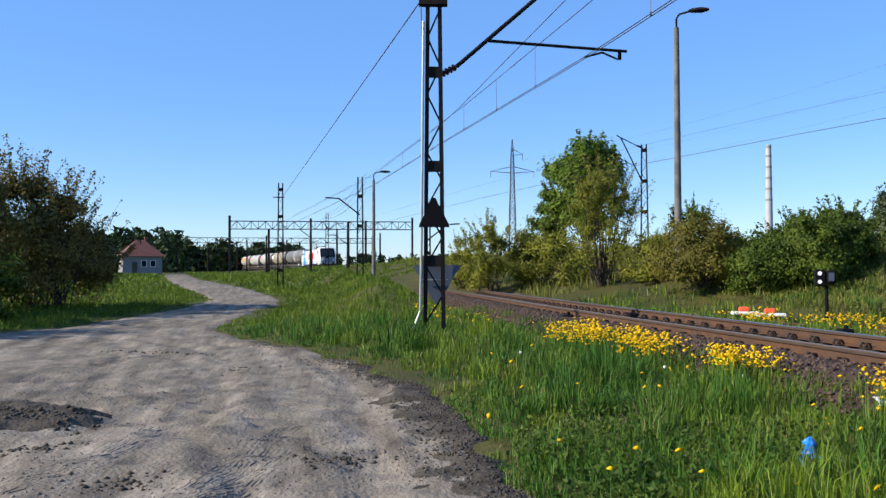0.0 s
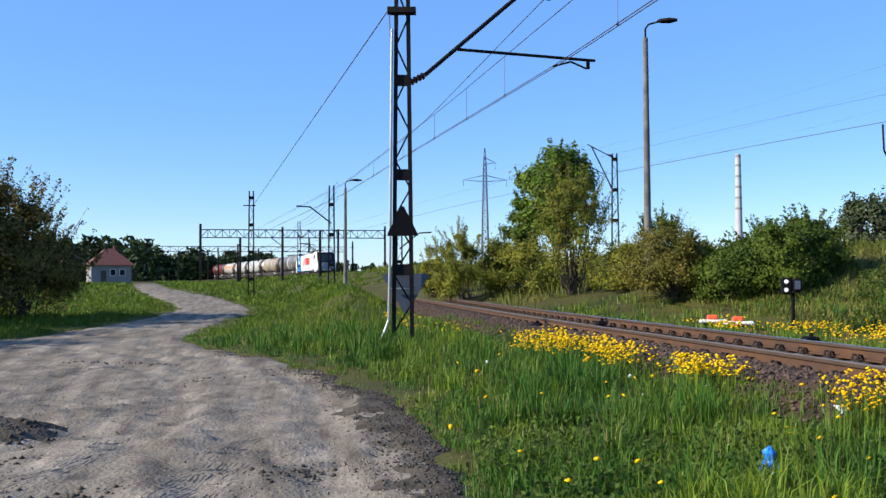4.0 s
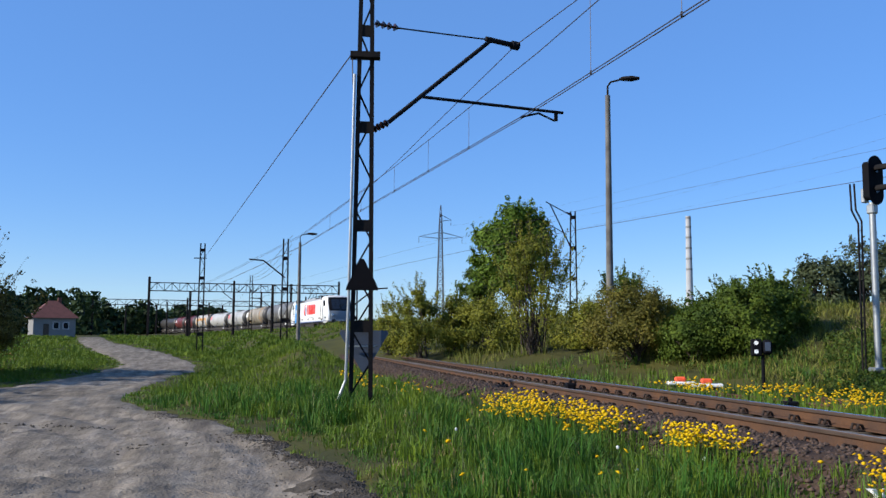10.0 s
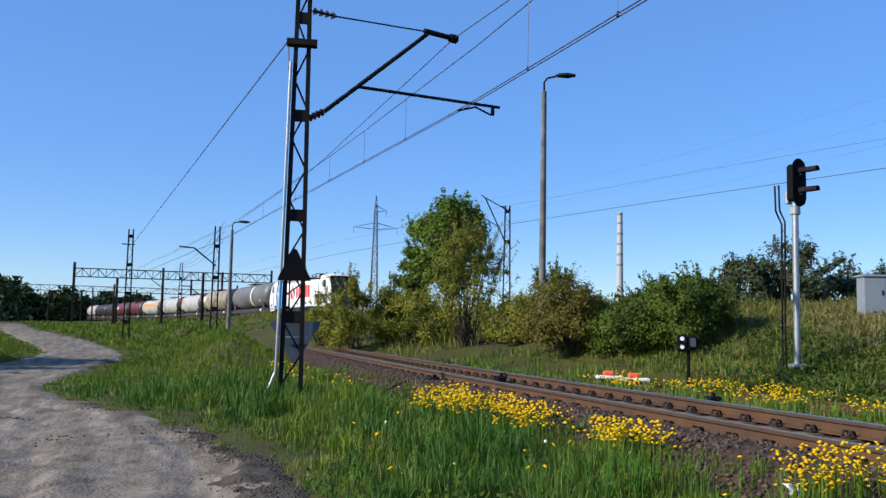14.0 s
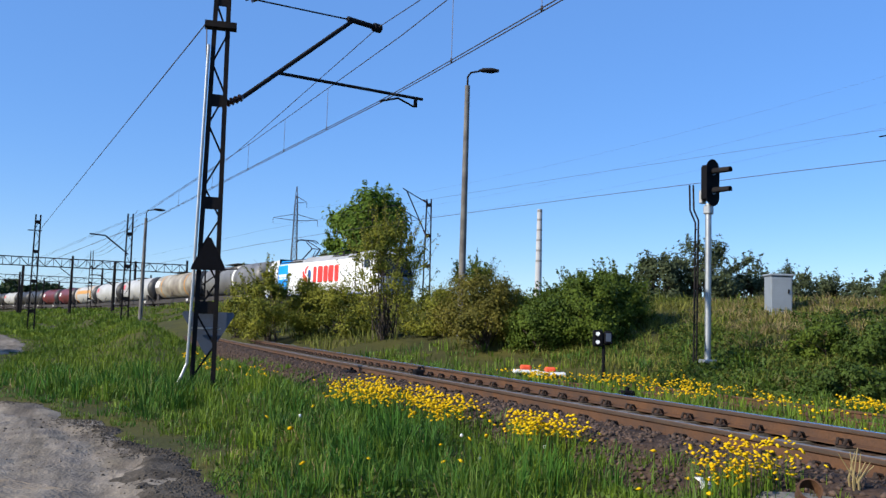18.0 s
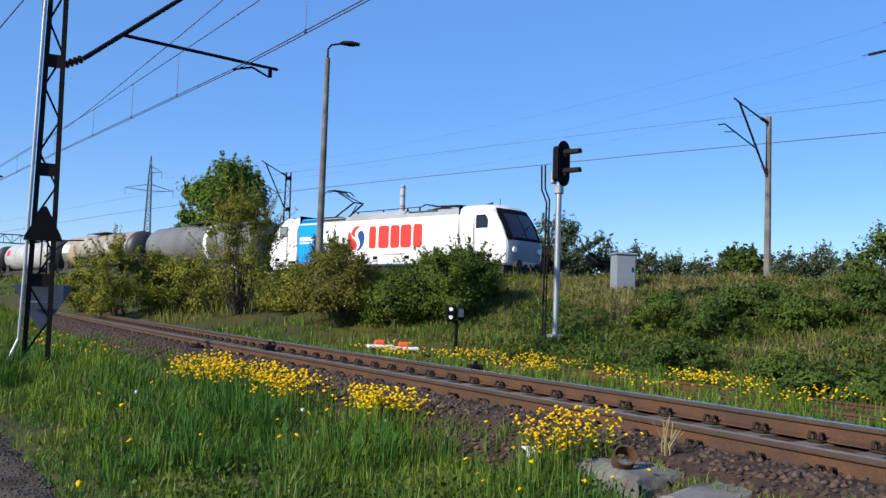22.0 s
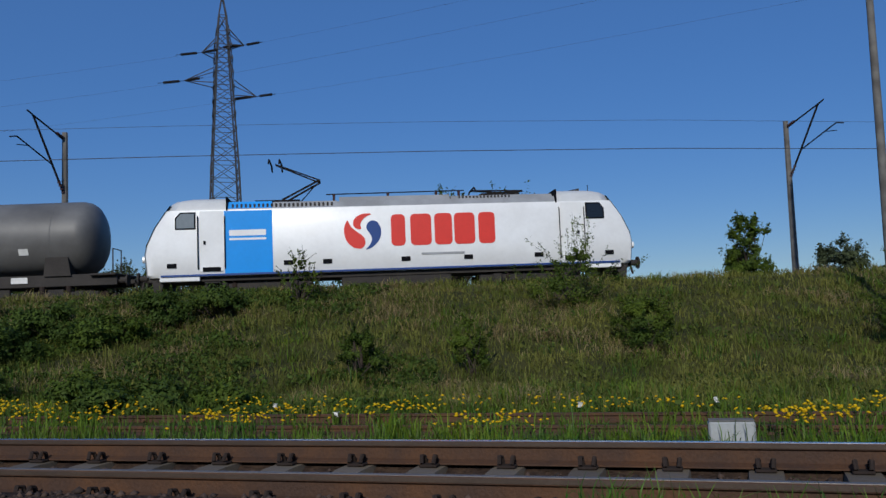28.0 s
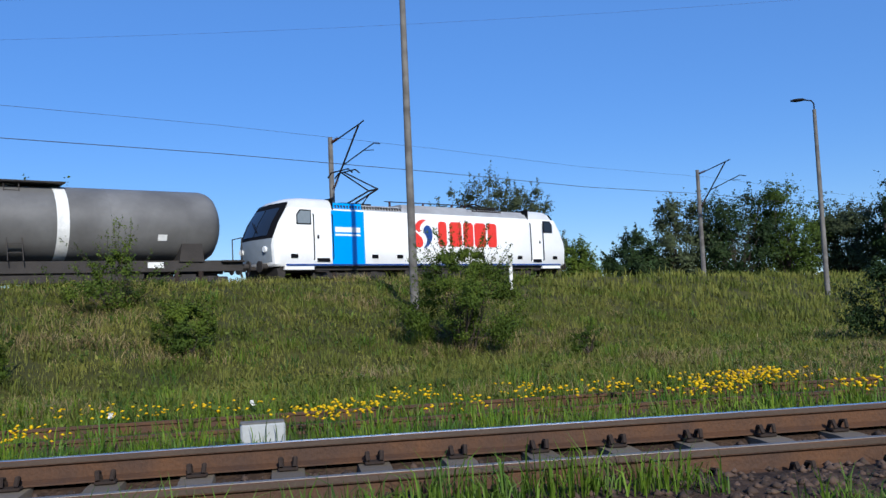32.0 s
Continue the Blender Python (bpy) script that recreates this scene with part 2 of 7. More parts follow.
GRASS_DEEP = leafy("deep_green_grass", (0.062, 0.148, 0.02), (0.034, 0.092, 0.013), island=0.4, patch=1.1)
GRASS_DRY = leafy("dry_straw", (0.32, 0.25, 0.12), (0.205, 0.155, 0.07), island=0.25)
MEADOW = leafy("short_meadow_grass", (0.13, 0.18, 0.017), (0.07, 0.12, 0.015), island=0.2, patch=0.35)
BANK_GRASS = leafy("bank_grass", (0.188, 0.185, 0.042), (0.092, 0.118, 0.02), island=0.28, patch=0.55)
PYLON_STEEL = material("weathered_pylon_steel", (0.055, 0.055, 0.06), 0.8, 0.0, spread=0.2, scale=1, fine=9, bump=0)
LEAF_OLIVE = leafy("olive_leaves", (0.22, 0.215, 0.026), (0.12, 0.135, 0.018), island=0.3)
LEAF_DUSK = leafy("brown_olive_leaves", (0.21, 0.155, 0.036), (0.105, 0.088, 0.022), island=0.35, through_light=0.15)
LEAF_BRONZE = leafy("bronze_young_leaves", (0.165, 0.14, 0.024), (0.085, 0.082, 0.016), island=0.3)
LEAF_GREEN = leafy("mid_green_leaves", (0.094, 0.132, 0.016), (0.045, 0.074, 0.011), island=0.3)
LEAF_MID = leafy("dull_green_leaves", (0.07, 0.105, 0.017), (0.04, 0.068, 0.012), island=0.3)
LEAF_BRIGHT = leafy("bright_green_leaves", (0.118, 0.175, 0.018), (0.062, 0.11, 0.013), island=0.3)
LEAF_DARK = leafy("dark_green_leaves", (0.0296, 0.0518, 0.0148), (0.0185, 0.0333, 0.0118), through_light=0.15)
LEAF_GREY = leafy("grey_green_leaves", (0.085, 0.105, 0.048), (0.046, 0.06, 0.03))
YELLOW = leafy("yellow_petals", (0.75, 0.5, 0.005), (0.7, 0.42, 0.004), island=0.12, through_light=0.2)
FLUFF = material("white_seed_head", (0.8, 0.8, 0.78), 0.95, spread=0.1, scale=20, fine=80, bump=0)
PLASTIC_BLUE = material("blue_plastic_bag", (0.01, 0.2, 0.75), 0.35, spread=0.2, scale=9, fine=40)


# ---- mesh helpers ----
def mesh_from(name, verts, faces, mat, smooth=False):
    """A mesh from numpy vertices and a list of faces, or an array of faces of one size."""
    me = bpy.data.meshes.new(name)
    v = np.asarray(verts, dtype=np.float32)
    if isinstance(faces, np.ndarray):
        n, k = faces.shape
        me.vertices.add(len(v)), me.loops.add(n * k), me.polygons.add(n)
        me.vertices.foreach_set("co", v.ravel())
        me.loops.foreach_set("vertex_index", faces.astype(np.int32).ravel())
        me.polygons.foreach_set("loop_start", np.arange(0, n * k, k, dtype=np.int32))
        me.polygons.foreach_set("loop_total", np.full(n, k, dtype=np.int32))
        me.update(calc_edges=True)
    else:
        me.from_pydata([tuple(p) for p in v.tolist()], [], faces)
    if smooth:
        me.polygons.foreach_set("use_smooth", np.ones(len(me.polygons), dtype=bool))
    me.materials.append(mat)
    return me


class Shape:
    """Gathers simple solids into one mesh."""
    def __init__(self):
        self.v, self.f = [], []

    def add(self, verts, faces):
        o = len(self.v)
        self.v += [tuple(p) for p in verts]
        self.f += [tuple(o + i for i in f) for f in faces]
        return self

    def box(self, x0, x1, y0, y1, z0, z1, bevel=0.0, m=None):
        b = min(bevel, (x1 - x0) * 0.3, (y1 - y0) * 0.3, (z1 - z0) * 0.3)
        if b <= 0:
            v = [(x, y, z) for x in (x0, x1) for y in (y0, y1) for z in (z0, z1)]
            f = [(0, 1, 3, 2), (4, 6, 7, 5), (0, 4, 5, 1), (2, 3, 7, 6), (0, 2, 6, 4), (1, 5, 7, 3)]
        else:
            def ring(i, z):
                return [(x0 + b, y0 + i, z), (x1 - b, y0 + i, z), (x1 - i, y0 + b, z), (x1 - i, y1 - b, z), (x1 - b, y1 - i, z), (x0 + b, y1 - i, z), (x0 + i, y1 - b, z), (x0 + i, y0 + b, z)]
            rings = [[(x0 + b, y0 + b, z0), (x1 - b, y0 + b, z0), (x1 - b, y0 + b, z0), (x1 - b, y1 - b, z0), (x1 - b, y1 - b, z0), (x0 + b, y1 - b, z0), (x0 + b, y1 - b, z0), (x0 + b, y0 + b, z0)], ring(0, z0 + b), ring(0, z1 - b),
                     [(x0 + b, y0 + b, z1), (x1 - b, y0 + b, z1), (x1 - b, y0 + b, z1), (x1 - b, y1 - b, z1), (x1 - b, y1 - b, z1), (x0 + b, y1 - b, z1), (x0 + b, y1 - b, z1), (x0 + b, y0 + b, z1)]]
            v = [p for r in rings for p in r]
            f = [(k * 8 + i, k * 8 + (i + 1) % 8, k * 8 + 8 + (i + 1) % 8, k * 8 + 8 + i) for k in range(3) for i in range(8)]
            f += [(0, 7, 6, 5, 4, 3, 2, 1), tuple(range(24, 32))]
        if m is not None:
            v = [m @ Vector(p) for p in v]
        return self.add(v, f)

    def tube(self, pts, radii, n=8, caps=True):
        """A tube along points, with a radius for all or for each."""
        pts = [Vector(p) for p in pts]
        r = radii if isinstance(radii, (list, tuple)) else [radii] * len(pts)
        v, f = [], []
        side = None
        for i, p in enumerate(pts):
            d = (pts[min(i + 1, len(pts) - 1)] - pts[max(i - 1, 0)]).normalized()
            if side is None:
                side = d.orthogonal().normalized()
            else:
                side = (side - d * side.dot(d))
                side = side.normalized() if side.length > 1e-6 else d.orthogonal().normalized()
            up = d.cross(side)
            v += [p + (side * math.cos(a) + up * math.sin(a)) * r[i] for a in (2 * math.pi * (k + 0.5) / n for k in range(n))]
        for i in range(len(pts) - 1):
            f += [(i * n + k, i * n + (k + 1) % n, i * n + n + (k + 1) % n, i * n + n + k) for k in range(n)]
        if caps:
            f += [tuple(reversed(range(n))), tuple(range((len(pts) - 1) * n, len(pts) * n))]
        return self.add(v, f)

    def bar(self, a, b, w, h=None):
        """A square bar between two points."""
        a, b = Vector(a), Vector(b)
        d = (b - a).normalized()
        s = d.cross(Vector((0, 0, 1)))
        s = s.normalized() if s.length > 1e-4 else Vector((1, 0, 0))
        u = s.cross(d)
        h = h or w
        v = [p + s * i * w / 2 + u * j * h / 2 for p in (a, b) for i, j in ((-1, -1), (1, -1), (1, 1), (-1, 1))]
        return self.add(v, [(0, 3, 2, 1), (4, 5, 6, 7), (0, 1, 5, 4), (1, 2, 6, 5), (2, 3, 7, 6), (3, 0, 4, 7)])

    def prism(self, outline, y0, y1):
        """An outline in x and z, drawn out along y."""
        n = len(outline)
        v = [(x, y0, z) for x, z in outline] + [(x, y1, z) for x, z in outline]
        f = [(i, (i + 1) % n, n + (i + 1) % n, n + i) for i in range(n)]
        return self.add(v, f + [tuple(reversed(range(n))), tuple(range(n, 2 * n))])

    def loft(self, rings, close=True, caps=True):
        n = len(rings[0])
        v = [p for r in rings for p in r]
        f = [(i * n + k, i * n + (k + 1) % n, i * n + n + (k + 1) % n, i * n + n + k) for i in range(len(rings) - 1) for k in range(n if close else n - 1)]
        if caps:
            f += [tuple(reversed(range(n))), tuple(range((len(rings) - 1) * n, len(rings) * n))]
        return self.add(v, f)

    def mesh(self, name, mat, smooth=False):
        me = mesh_from(name, np.array(self.v), self.f, mat)
        bm = bmesh.new()
        bm.from_mesh(me)
        bmesh.ops.recalc_face_normals(bm, faces=bm.faces)
        if smooth:
            for fc in bm.faces:
                fc.smooth = True
            for e in bm.edges:
                if len(e.link_faces) == 2 and e.calc_face_angle(0) > 0.7:
                    e.smooth = False
        bm.to_mesh(me)
        bm.free()
        return me


def part(name, shape, mat, parent, label="", smooth=False):
    """One mesh object under a thing or a part."""
    ob = new(name, shape.mesh(name, mat, smooth) if isinstance(shape, Shape) else shape)
    ob.parent = parent
    return tagged(ob, label)


def thing(name, label, category, m=None, group="", kind=""):
    ob = new(name)
    if m is not None:
        ob.matrix_basis = m
    return tagged(ob, label, category, group, kind)


# ---- plan: the two running lines and the shape of the land ----
class Line:
    """A smooth line through plan points, by distance along it; start is the distance of the first point."""
    def __init__(self, pts, start=0.0):
        p = [np.array(q, float) for q in pts]
        p = [2 * p[0] - p[1]] + p + [2 * p[-1] - p[-2]]
        out = []
        for i in range(1, len(p) - 2):
            for u in np.linspace(0, 1, 12, endpoint=False):
                a, b, c, d = p[i - 1:i + 3]
                out.append(0.5 * (2 * b + (c - a) * u + (2 * a - 5 * b + 4 * c - d) * u * u + (3 * b - a - 3 * c + d) * u ** 3))
        out.append(p[-2])
        self.p = np.array(out)
        self.s = start + np.r_[0, np.cumsum(np.hypot(*np.diff(self.p, axis=0).T))]

    def at(self, s, side=0.0):
        """The plan point at s, side metres to the right of the way along."""
        x, y = np.interp(s, self.s, self.p[:, 0]), np.interp(s, self.s, self.p[:, 1])
        e = 0.5
        dx = np.interp(s + e, self.s, self.p[:, 0]) - np.interp(s - e, self.s, self.p[:, 0])
        dy = np.interp(s + e, self.s, self.p[:, 1]) - np.interp(s - e, self.s, self.p[:, 1])
        n = np.hypot(dx, dy)
        return x + side * dy / n, y - side * dx / n

    def turn(self, s):
        a, b = self.at(s - 1), self.at(s + 1)
        return math.degrees(math.atan2(b[1] - a[1], b[0] - a[0]))

    def near(self, x, y):
        """Distance to the line (positive to its right) and the distance along it, for arrays."""
        x, y = np.asarray(x, float), np.asarray(y, float)
        best = np.full(x.shape, 1e9)
        along, sign = np.zeros(x.shape), np.ones(x.shape)
        q = self.p[::3]
        qs = self.s[::3]
        for i in range(len(q) - 1):
            d = q[i + 1] - q[i]
            L = np.hypot(*d)
            u = np.clip(((x - q[i, 0]) * d[0] + (y - q[i, 1]) * d[1]) / L ** 2, 0, 1)
            ex, ey = x - q[i, 0] - u * d[0], y - q[i, 1] - u * d[1]
            r = np.hypot(ex, ey)
            w = r < best
            best = np.where(w, r, best)
            along = np.where(w, qs[i] + u * L, along)
            sign = np.where(w, np.sign(ex * d[1] - ey * d[0]), sign)
        return best * sign, along


# main line on the bank, from the yard to the bridge side; distance 0 lies before the signal cabinet
MAIN = Line([(-137, 480), (-105, 384), (-69, 286), (-33.8, 191.1), (-26, 170.2), (-18.8, 149), (-12.1, 127.6), (-5.35, 106.3), (1.66, 85), (9.1, 63.95), (17.64, 43.28), (27.44, 23.17), (38.96, 4.01), (52.3, -13.5), (66, -31.5), (96, -71), (140, -130)])
MAIN.s -= MAIN.near(np.array([27.44]), np.array([23.17]))[1][0] - 4.0
# the near line and the overgrown siding beside it
NEAR = Line([(-36, 255), (-21.5, 172), (-12.5, 118), (-5.6, 80), (-0.7, 54), (1.2, 39), (2.55, 28), (3.75, 19), (4.6, 13.5), (5.14, 10), (5.64, 6.6), (6.09, 3), (6.4, 0), (6.69, -4), (7.35, -12), (8.2, -24), (9.5, -42), (13, -90), (19, -180)])
RAIL_TOP = 0.6


def smooth01(x, a, b):
    u = np.clip((np.asarray(x, float) - a) / (b - a), 0, 1)
    return u * u * (3 - 2 * u)


def land(x, y):
    """The lie of the land without the railway bank."""
    return 1.0 * smooth01(y, 35, 140) + 0.5 * smooth01(np.hypot(x, y), 90, 300)


def main_top(s):
    """Height of the main line's rail tops."""
    return np.interp(s, [-500, -150, -90, -55, 0, 44, 90], [1.7, 1.75, 2.05, 2.35, 2.5, 2.68, 2.7])


def near_top(s_y):
    return RAIL_TOP + 0.8 * smooth01(s_y, 40, 140)


def bumps(x, y, size, amount, seed=0.0):
    return amount * (np.sin(x / size * 2.1 + seed) * np.cos(y / size * 1.7 + 1.3 * seed) + 0.6 * np.sin((x + y) / size * 3.3 + 2 * seed) * np.sin((x - 0.6 * y) / size * 4.1 + seed))


def ground_z(x, y):
    x, y = np.asarray(x, float), np.asarray(y, float)
    z = land(x, y) + bumps(x, y, 3.0, 0.025) + bumps(x, y, 0.9, 0.008, 2)
    dn, sn = NEAR.near(x, y)
    top = near_top(y) - 0.42
    w = smooth01(np.abs(dn), 6.5, 1.6)
    z = z * (1 - w) + np.maximum(top, z - 0.15) * w
    z = z + 0.95 * smooth01(y, 27, 42) * smooth01(y, 110, 80) * np.exp(-((dn - 4.0) / 1.3) ** 2)
    dm, sm = MAIN.near(x, y)
    crest = main_top(sm) - 0.36
    run = np.interp(sm, [-140, -60, -25, 0], [5.0, 8.5, 12.5, 11.0])
    u = np.clip((dm - 4.6) / run, 0, 1)
    near_side = crest + 0.6 * smooth01(dm, 2.4, 4.4) * (1 - u) + (z - crest) * (u * 0.75 + 0.25 * u * u * (3 - 2 * u))
    v = smooth01(-dm, 4.5, 13)
    far_side = crest + (np.minimum(z + 0.6, crest) - crest) * v
    rough = bumps(x, y, 2.2, 0.05, 5) * smooth01(np.abs(dm), 3.5, 6)
    inside = np.where(dm > 0, near_side + rough * (u < 1), far_side + rough)
    return np.where(dm > 0, np.where(u < 1, np.maximum(inside, z), z), np.where(dm > -60, np.maximum(inside, z), z + 0.6))


def lattice_noise(x, y, size, seed):
    """Smooth random values between -1 and 1 on a grid of that size."""
    u, v = np.asarray(x, float) / size, np.asarray(y, float) / size
    i, j = np.floor(u), np.floor(v)
    fu, fv = u - i, v - j
    fu, fv = fu * fu * (3 - 2 * fu), fv * fv * (3 - 2 * fv)
    h = lambda a, b: np.modf(np.abs(np.sin(a * 127.1 + b * 311.7 + seed * 74.7) * 43758.5453))[0]
    return 2 * ((h(i, j) * (1 - fu) + h(i + 1, j) * fu) * (1 - fv) + (h(i, j + 1) * (1 - fu) + h(i + 1, j + 1) * fu) * fv) - 1


def gz(x, y):
    return float(ground_z(np.array([x]), np.array([y]))[0])


def steps_of(knots):
    """Grid lines from (value, spacing) knots."""
    out = [knots[0][0]]
    while out[-1] < knots[-1][0]:
        sp = np.interp(out[-1], [k[0] for k in knots], [k[1] for k in knots])
        out.append(out[-1] + sp)
    return np.array(out)


def sheet(name, xs, ys, zfun, mat):
    X, Y = np.meshgrid(xs, ys)
    Z = zfun(X, Y)
    nx, ny = len(xs), len(ys)
    i = (np.arange(ny - 1)[:, None] * nx + np.arange(nx - 1)[None, :]).ravel()
    return mesh_from(name, np.c_[X.ravel(), Y.ravel(), Z.ravel()], np.c_[i, i + 1, i + nx + 1, i + nx], mat, True)


gx = steps_of([(-2500, 300), (-300, 60), (-60, 6), (-14, 0.7), (-8, 0.45), (22, 0.45), (45, 0.9), (75, 4), (300, 60), (2500, 300)])
gy = steps_of([(-2500, 300), (-300, 60), (-60, 5), (-14, 0.7), (-6, 0.45), (40, 0.45), (70, 1.2), (130, 4), (320, 50), (2500, 300)])

# the worn dirt road: its right and left edge, from the open yard to the far bend
ROAD_RIGHT = Line([(2.2, -6), (1.35, 0), (0.6, 4.2), (-0.05, 8.6), (-0.75, 11.6), (-1.9, 14.3), (-3.6, 17), (-5.4, 20.6), (-6.4, 26), (-7.0, 32), (-7.6, 40), (-10.5, 52), (-17, 72), (-28, 100), (-44, 150)])
ROAD_LEFT = Line([(-40, -6), (-40, 4), (-30, 14), (-17, 18.8), (-11.5, 20.2), (-10.2, 23.8), (-10.3, 30), (-10.8, 37), (-13, 48), (-19.5, 66), (-31, 98), (-48, 150)])


def road_mask(x, y):
    """Above 0 on the dirt, in metres from its ragged edge."""
    dr, _ = ROAD_RIGHT.near(x, y)
    dl, _ = ROAD_LEFT.near(x, y)
    ragged = bumps(x, y, 1.1, 0.16, 3) + bumps(x, y, 0.4, 0.06, 1)
    return np.minimum(-dr, dl) + ragged


tagged(new("ground", sheet("ground", gx, gy, lambda x, y: ground_z(x, y) - 0.16 * smooth01(road_mask(x, y), 0.0, 0.7), SOIL)), "rough green meadow and grassy railway bank", "ground", kind="structure")


def ruts(x, y):
    dr, s = ROAD_RIGHT.near(x, y)
    d = -dr
    z = 0.0 * d
    for c, w, a in ((0.75, 0.22, 0.035), (1.55, 0.3, 0.02), (2.5, 0.25, 0.03), (4.1, 0.3, 0.02)):
        z = z - a * np.exp(-((d - c + 0.15 * np.sin(s * 0.4)) / w) ** 2)
    worn = 0.02 * lattice_noise(x, y, 1.3, 1) + 0.018 * lattice_noise(x, y, 0.5, 2) + 0.016 * lattice_noise(x, y, 0.21, 3) + 0.01 * lattice_noise(x, y, 0.11, 4)
    # trampled, torn patches
    torn = smooth01(lattice_noise(x, y, 0.9, 11) + 0.5 * lattice_noise(x, y, 0.35, 12), 0.1, 0.7)
    worn = worn + torn * (0.034 * lattice_noise(x, y, 0.17, 13) - 0.012)
    # crossing wheel marks of turning cars
    for cx, cy, r, a in ((-9.0, 2.0, 8.2, 0.03), (-9.0, 2.0, 6.6, 0.025), (-14, 10, 9.4, 0.02), (-14, 10, 11.0, 0.025), (-7.5, 18, 9.0, 0.02)):
        worn = worn - a * np.exp(-((np.hypot(x - cx, y - cy) - r) / 0.16) ** 2)
    return z + worn


def road_z(x, y):
    m = road_mask(x, y)
    return ground_z(x, y) - 0.05 + 0.075 * smooth01(m, -0.25, 0.35) + ruts(x, y) * smooth01(m, 0.1, 0.6) + np.where(m < -0.35, -0.3, 0)


def edge_z(x, y):
    """A band of dark broken earth along the right edge of the road."""
    dr, s = ROAD_RIGHT.near(x, y)
    fray = 0.3 * lattice_noise(x, y, 0.8, 21) + 0.2 * lattice_noise(x, y, 0.3, 22) + 0.14 * lattice_noise(x, y, 0.13, 23)
    band = np.minimum(-dr + 0.5, 0.62 + dr) + fray - 0.1 - 0.7 * smooth01(s, 16, 22)
    return road_z(x, y) - 0.05 + 0.075 * smooth01(band, -0.3, 0.3) + 0.02 * lattice_noise(x, y, 0.17, 24) + np.where(band < -0.4, -0.4, 0)


def patch_z(x, y):
    """A dark heap of old turf lying on the dirt."""
    r = np.hypot((x + 4.5) / 1.2, (y - 7.7) / 0.85) + bumps(x, y, 0.5, 0.12, 6)
    return road_z(x, y) - 0.04 + 0.12 * smooth01(1.25 - r, 0.0, 0.6) + bumps(x, y, 0.13, 0.02, 4)


rx = steps_of([(-45, 2.5), (-14, 0.3), (-6, 0.065), (2.4, 0.055)])
ry = steps_of([(-6, 0.2), (2, 0.05), (12, 0.07), (30, 0.3), (60, 1.0), (150, 4.0)])
road = tagged(new("road", sheet("road", rx, ry, road_z, DIRT)), "dry rutted dirt road with tyre tracks", "road", kind="structure")
tagged(new("road_edge", sheet("road_edge", steps_of([(-7, 0.14), (-3, 0.08), (2.4, 0.06)]), steps_of([(-3, 0.14), (2, 0.06), (10, 0.08), (16, 0.12), (24, 0.2)]), edge_z, DARK_EARTH)), "dark broken earth between road and grass", "earth", kind="structure")
tagged(new("turf_patch", sheet("turf_patch", steps_of([(-6, 0.08), (-2.7, 0.08)]), steps_of([(6.5, 0.08), (9.0, 0.08)]), patch_z, DARK_EARTH)), "dark heap of old turf on the dirt", "earth", kind="structure")


# ---- railway lines ----
RAIL_OUTLINE = [(-0.075, -0.172), (0.075, -0.172), (0.075, -0.160), (0.012, -0.138), (0.010, -0.055), (0.036, -0.040), (0.036, -0.006), (0.030, 0.0), (-0.030, 0.0), (-0.036, -0.006), (-0.036, -0.040), (-0.010, -0.055), (-0.012, -0.138), (-0.075, -0.160)]
HEAD_EDGE = [(0.0365, -0.036), (0.0385, -0.034), (0.0385, -0.008), (0.0365, -0.006)]
HEAD_OUTLINE = [(-0.029, 0.0005), (0.029, 0.0005), (0.027, 0.004), (-0.027, 0.004)]


def drawn(line, stations, side, top, outline):
    """An outline drawn along a line, side metres beside it."""
    rings = []
    for s in stations:
        r = []
        for o, h in outline:
            x, y = line.at(s, side + o)
            r.append((float(x), float(y), float(top(s, y)) + h))
        rings.append(r)
    return Shape().loft(rings)


def stations_of(line, y_from, y_to, fine_from, fine_to, fine=1.5, coarse=8.0):
    s0, s1 = (float(np.interp(-v, -line.p[:, 1], line.s)) for v in (y_from, y_to))
    f0, f1 = (float(np.interp(-v, -line.p[:, 1], line.s)) for v in (fine_from, fine_to))
    return [s for s in np.r_[np.arange(s0, f0, coarse), np.arange(f0, f1, fine), np.arange(f1, s1, coarse), s1]]


def stone_field(rng, pts, lo, hi):
    """Small broken stones, one island each, at points."""
    n = len(pts)
    base = np.array([(1, 0, 0), (-1, 0, 0), (0, 1, 0), (0, -1, 0), (0, 0, 1), (0, 0, -1)], float)
    v = base[None] * rng.uniform(0.6, 1.2, (n, 6, 1)) * rng.uniform(lo, hi, (n, 1, 1)) * np.array([1, 1, 0.7])
    a = rng.uniform(0, 6.28, n)
    ca, sa = np.cos(a)[:, None], np.sin(a)[:, None]
    v = np.stack([v[..., 0] * ca - v[..., 1] * sa, v[..., 0] * sa + v[..., 1] * ca, v[..., 2]], -1) + pts[:, None]
    f = np.array([(0, 2, 4), (2, 1, 4), (1, 3, 4), (3, 0, 4), (2, 0, 5), (1, 2, 5), (3, 1, 5), (0, 3, 5)])
    return v.reshape(-1, 3), (f[None] + 6 * np.arange(n)[:, None, None]).reshape(-1, 3)


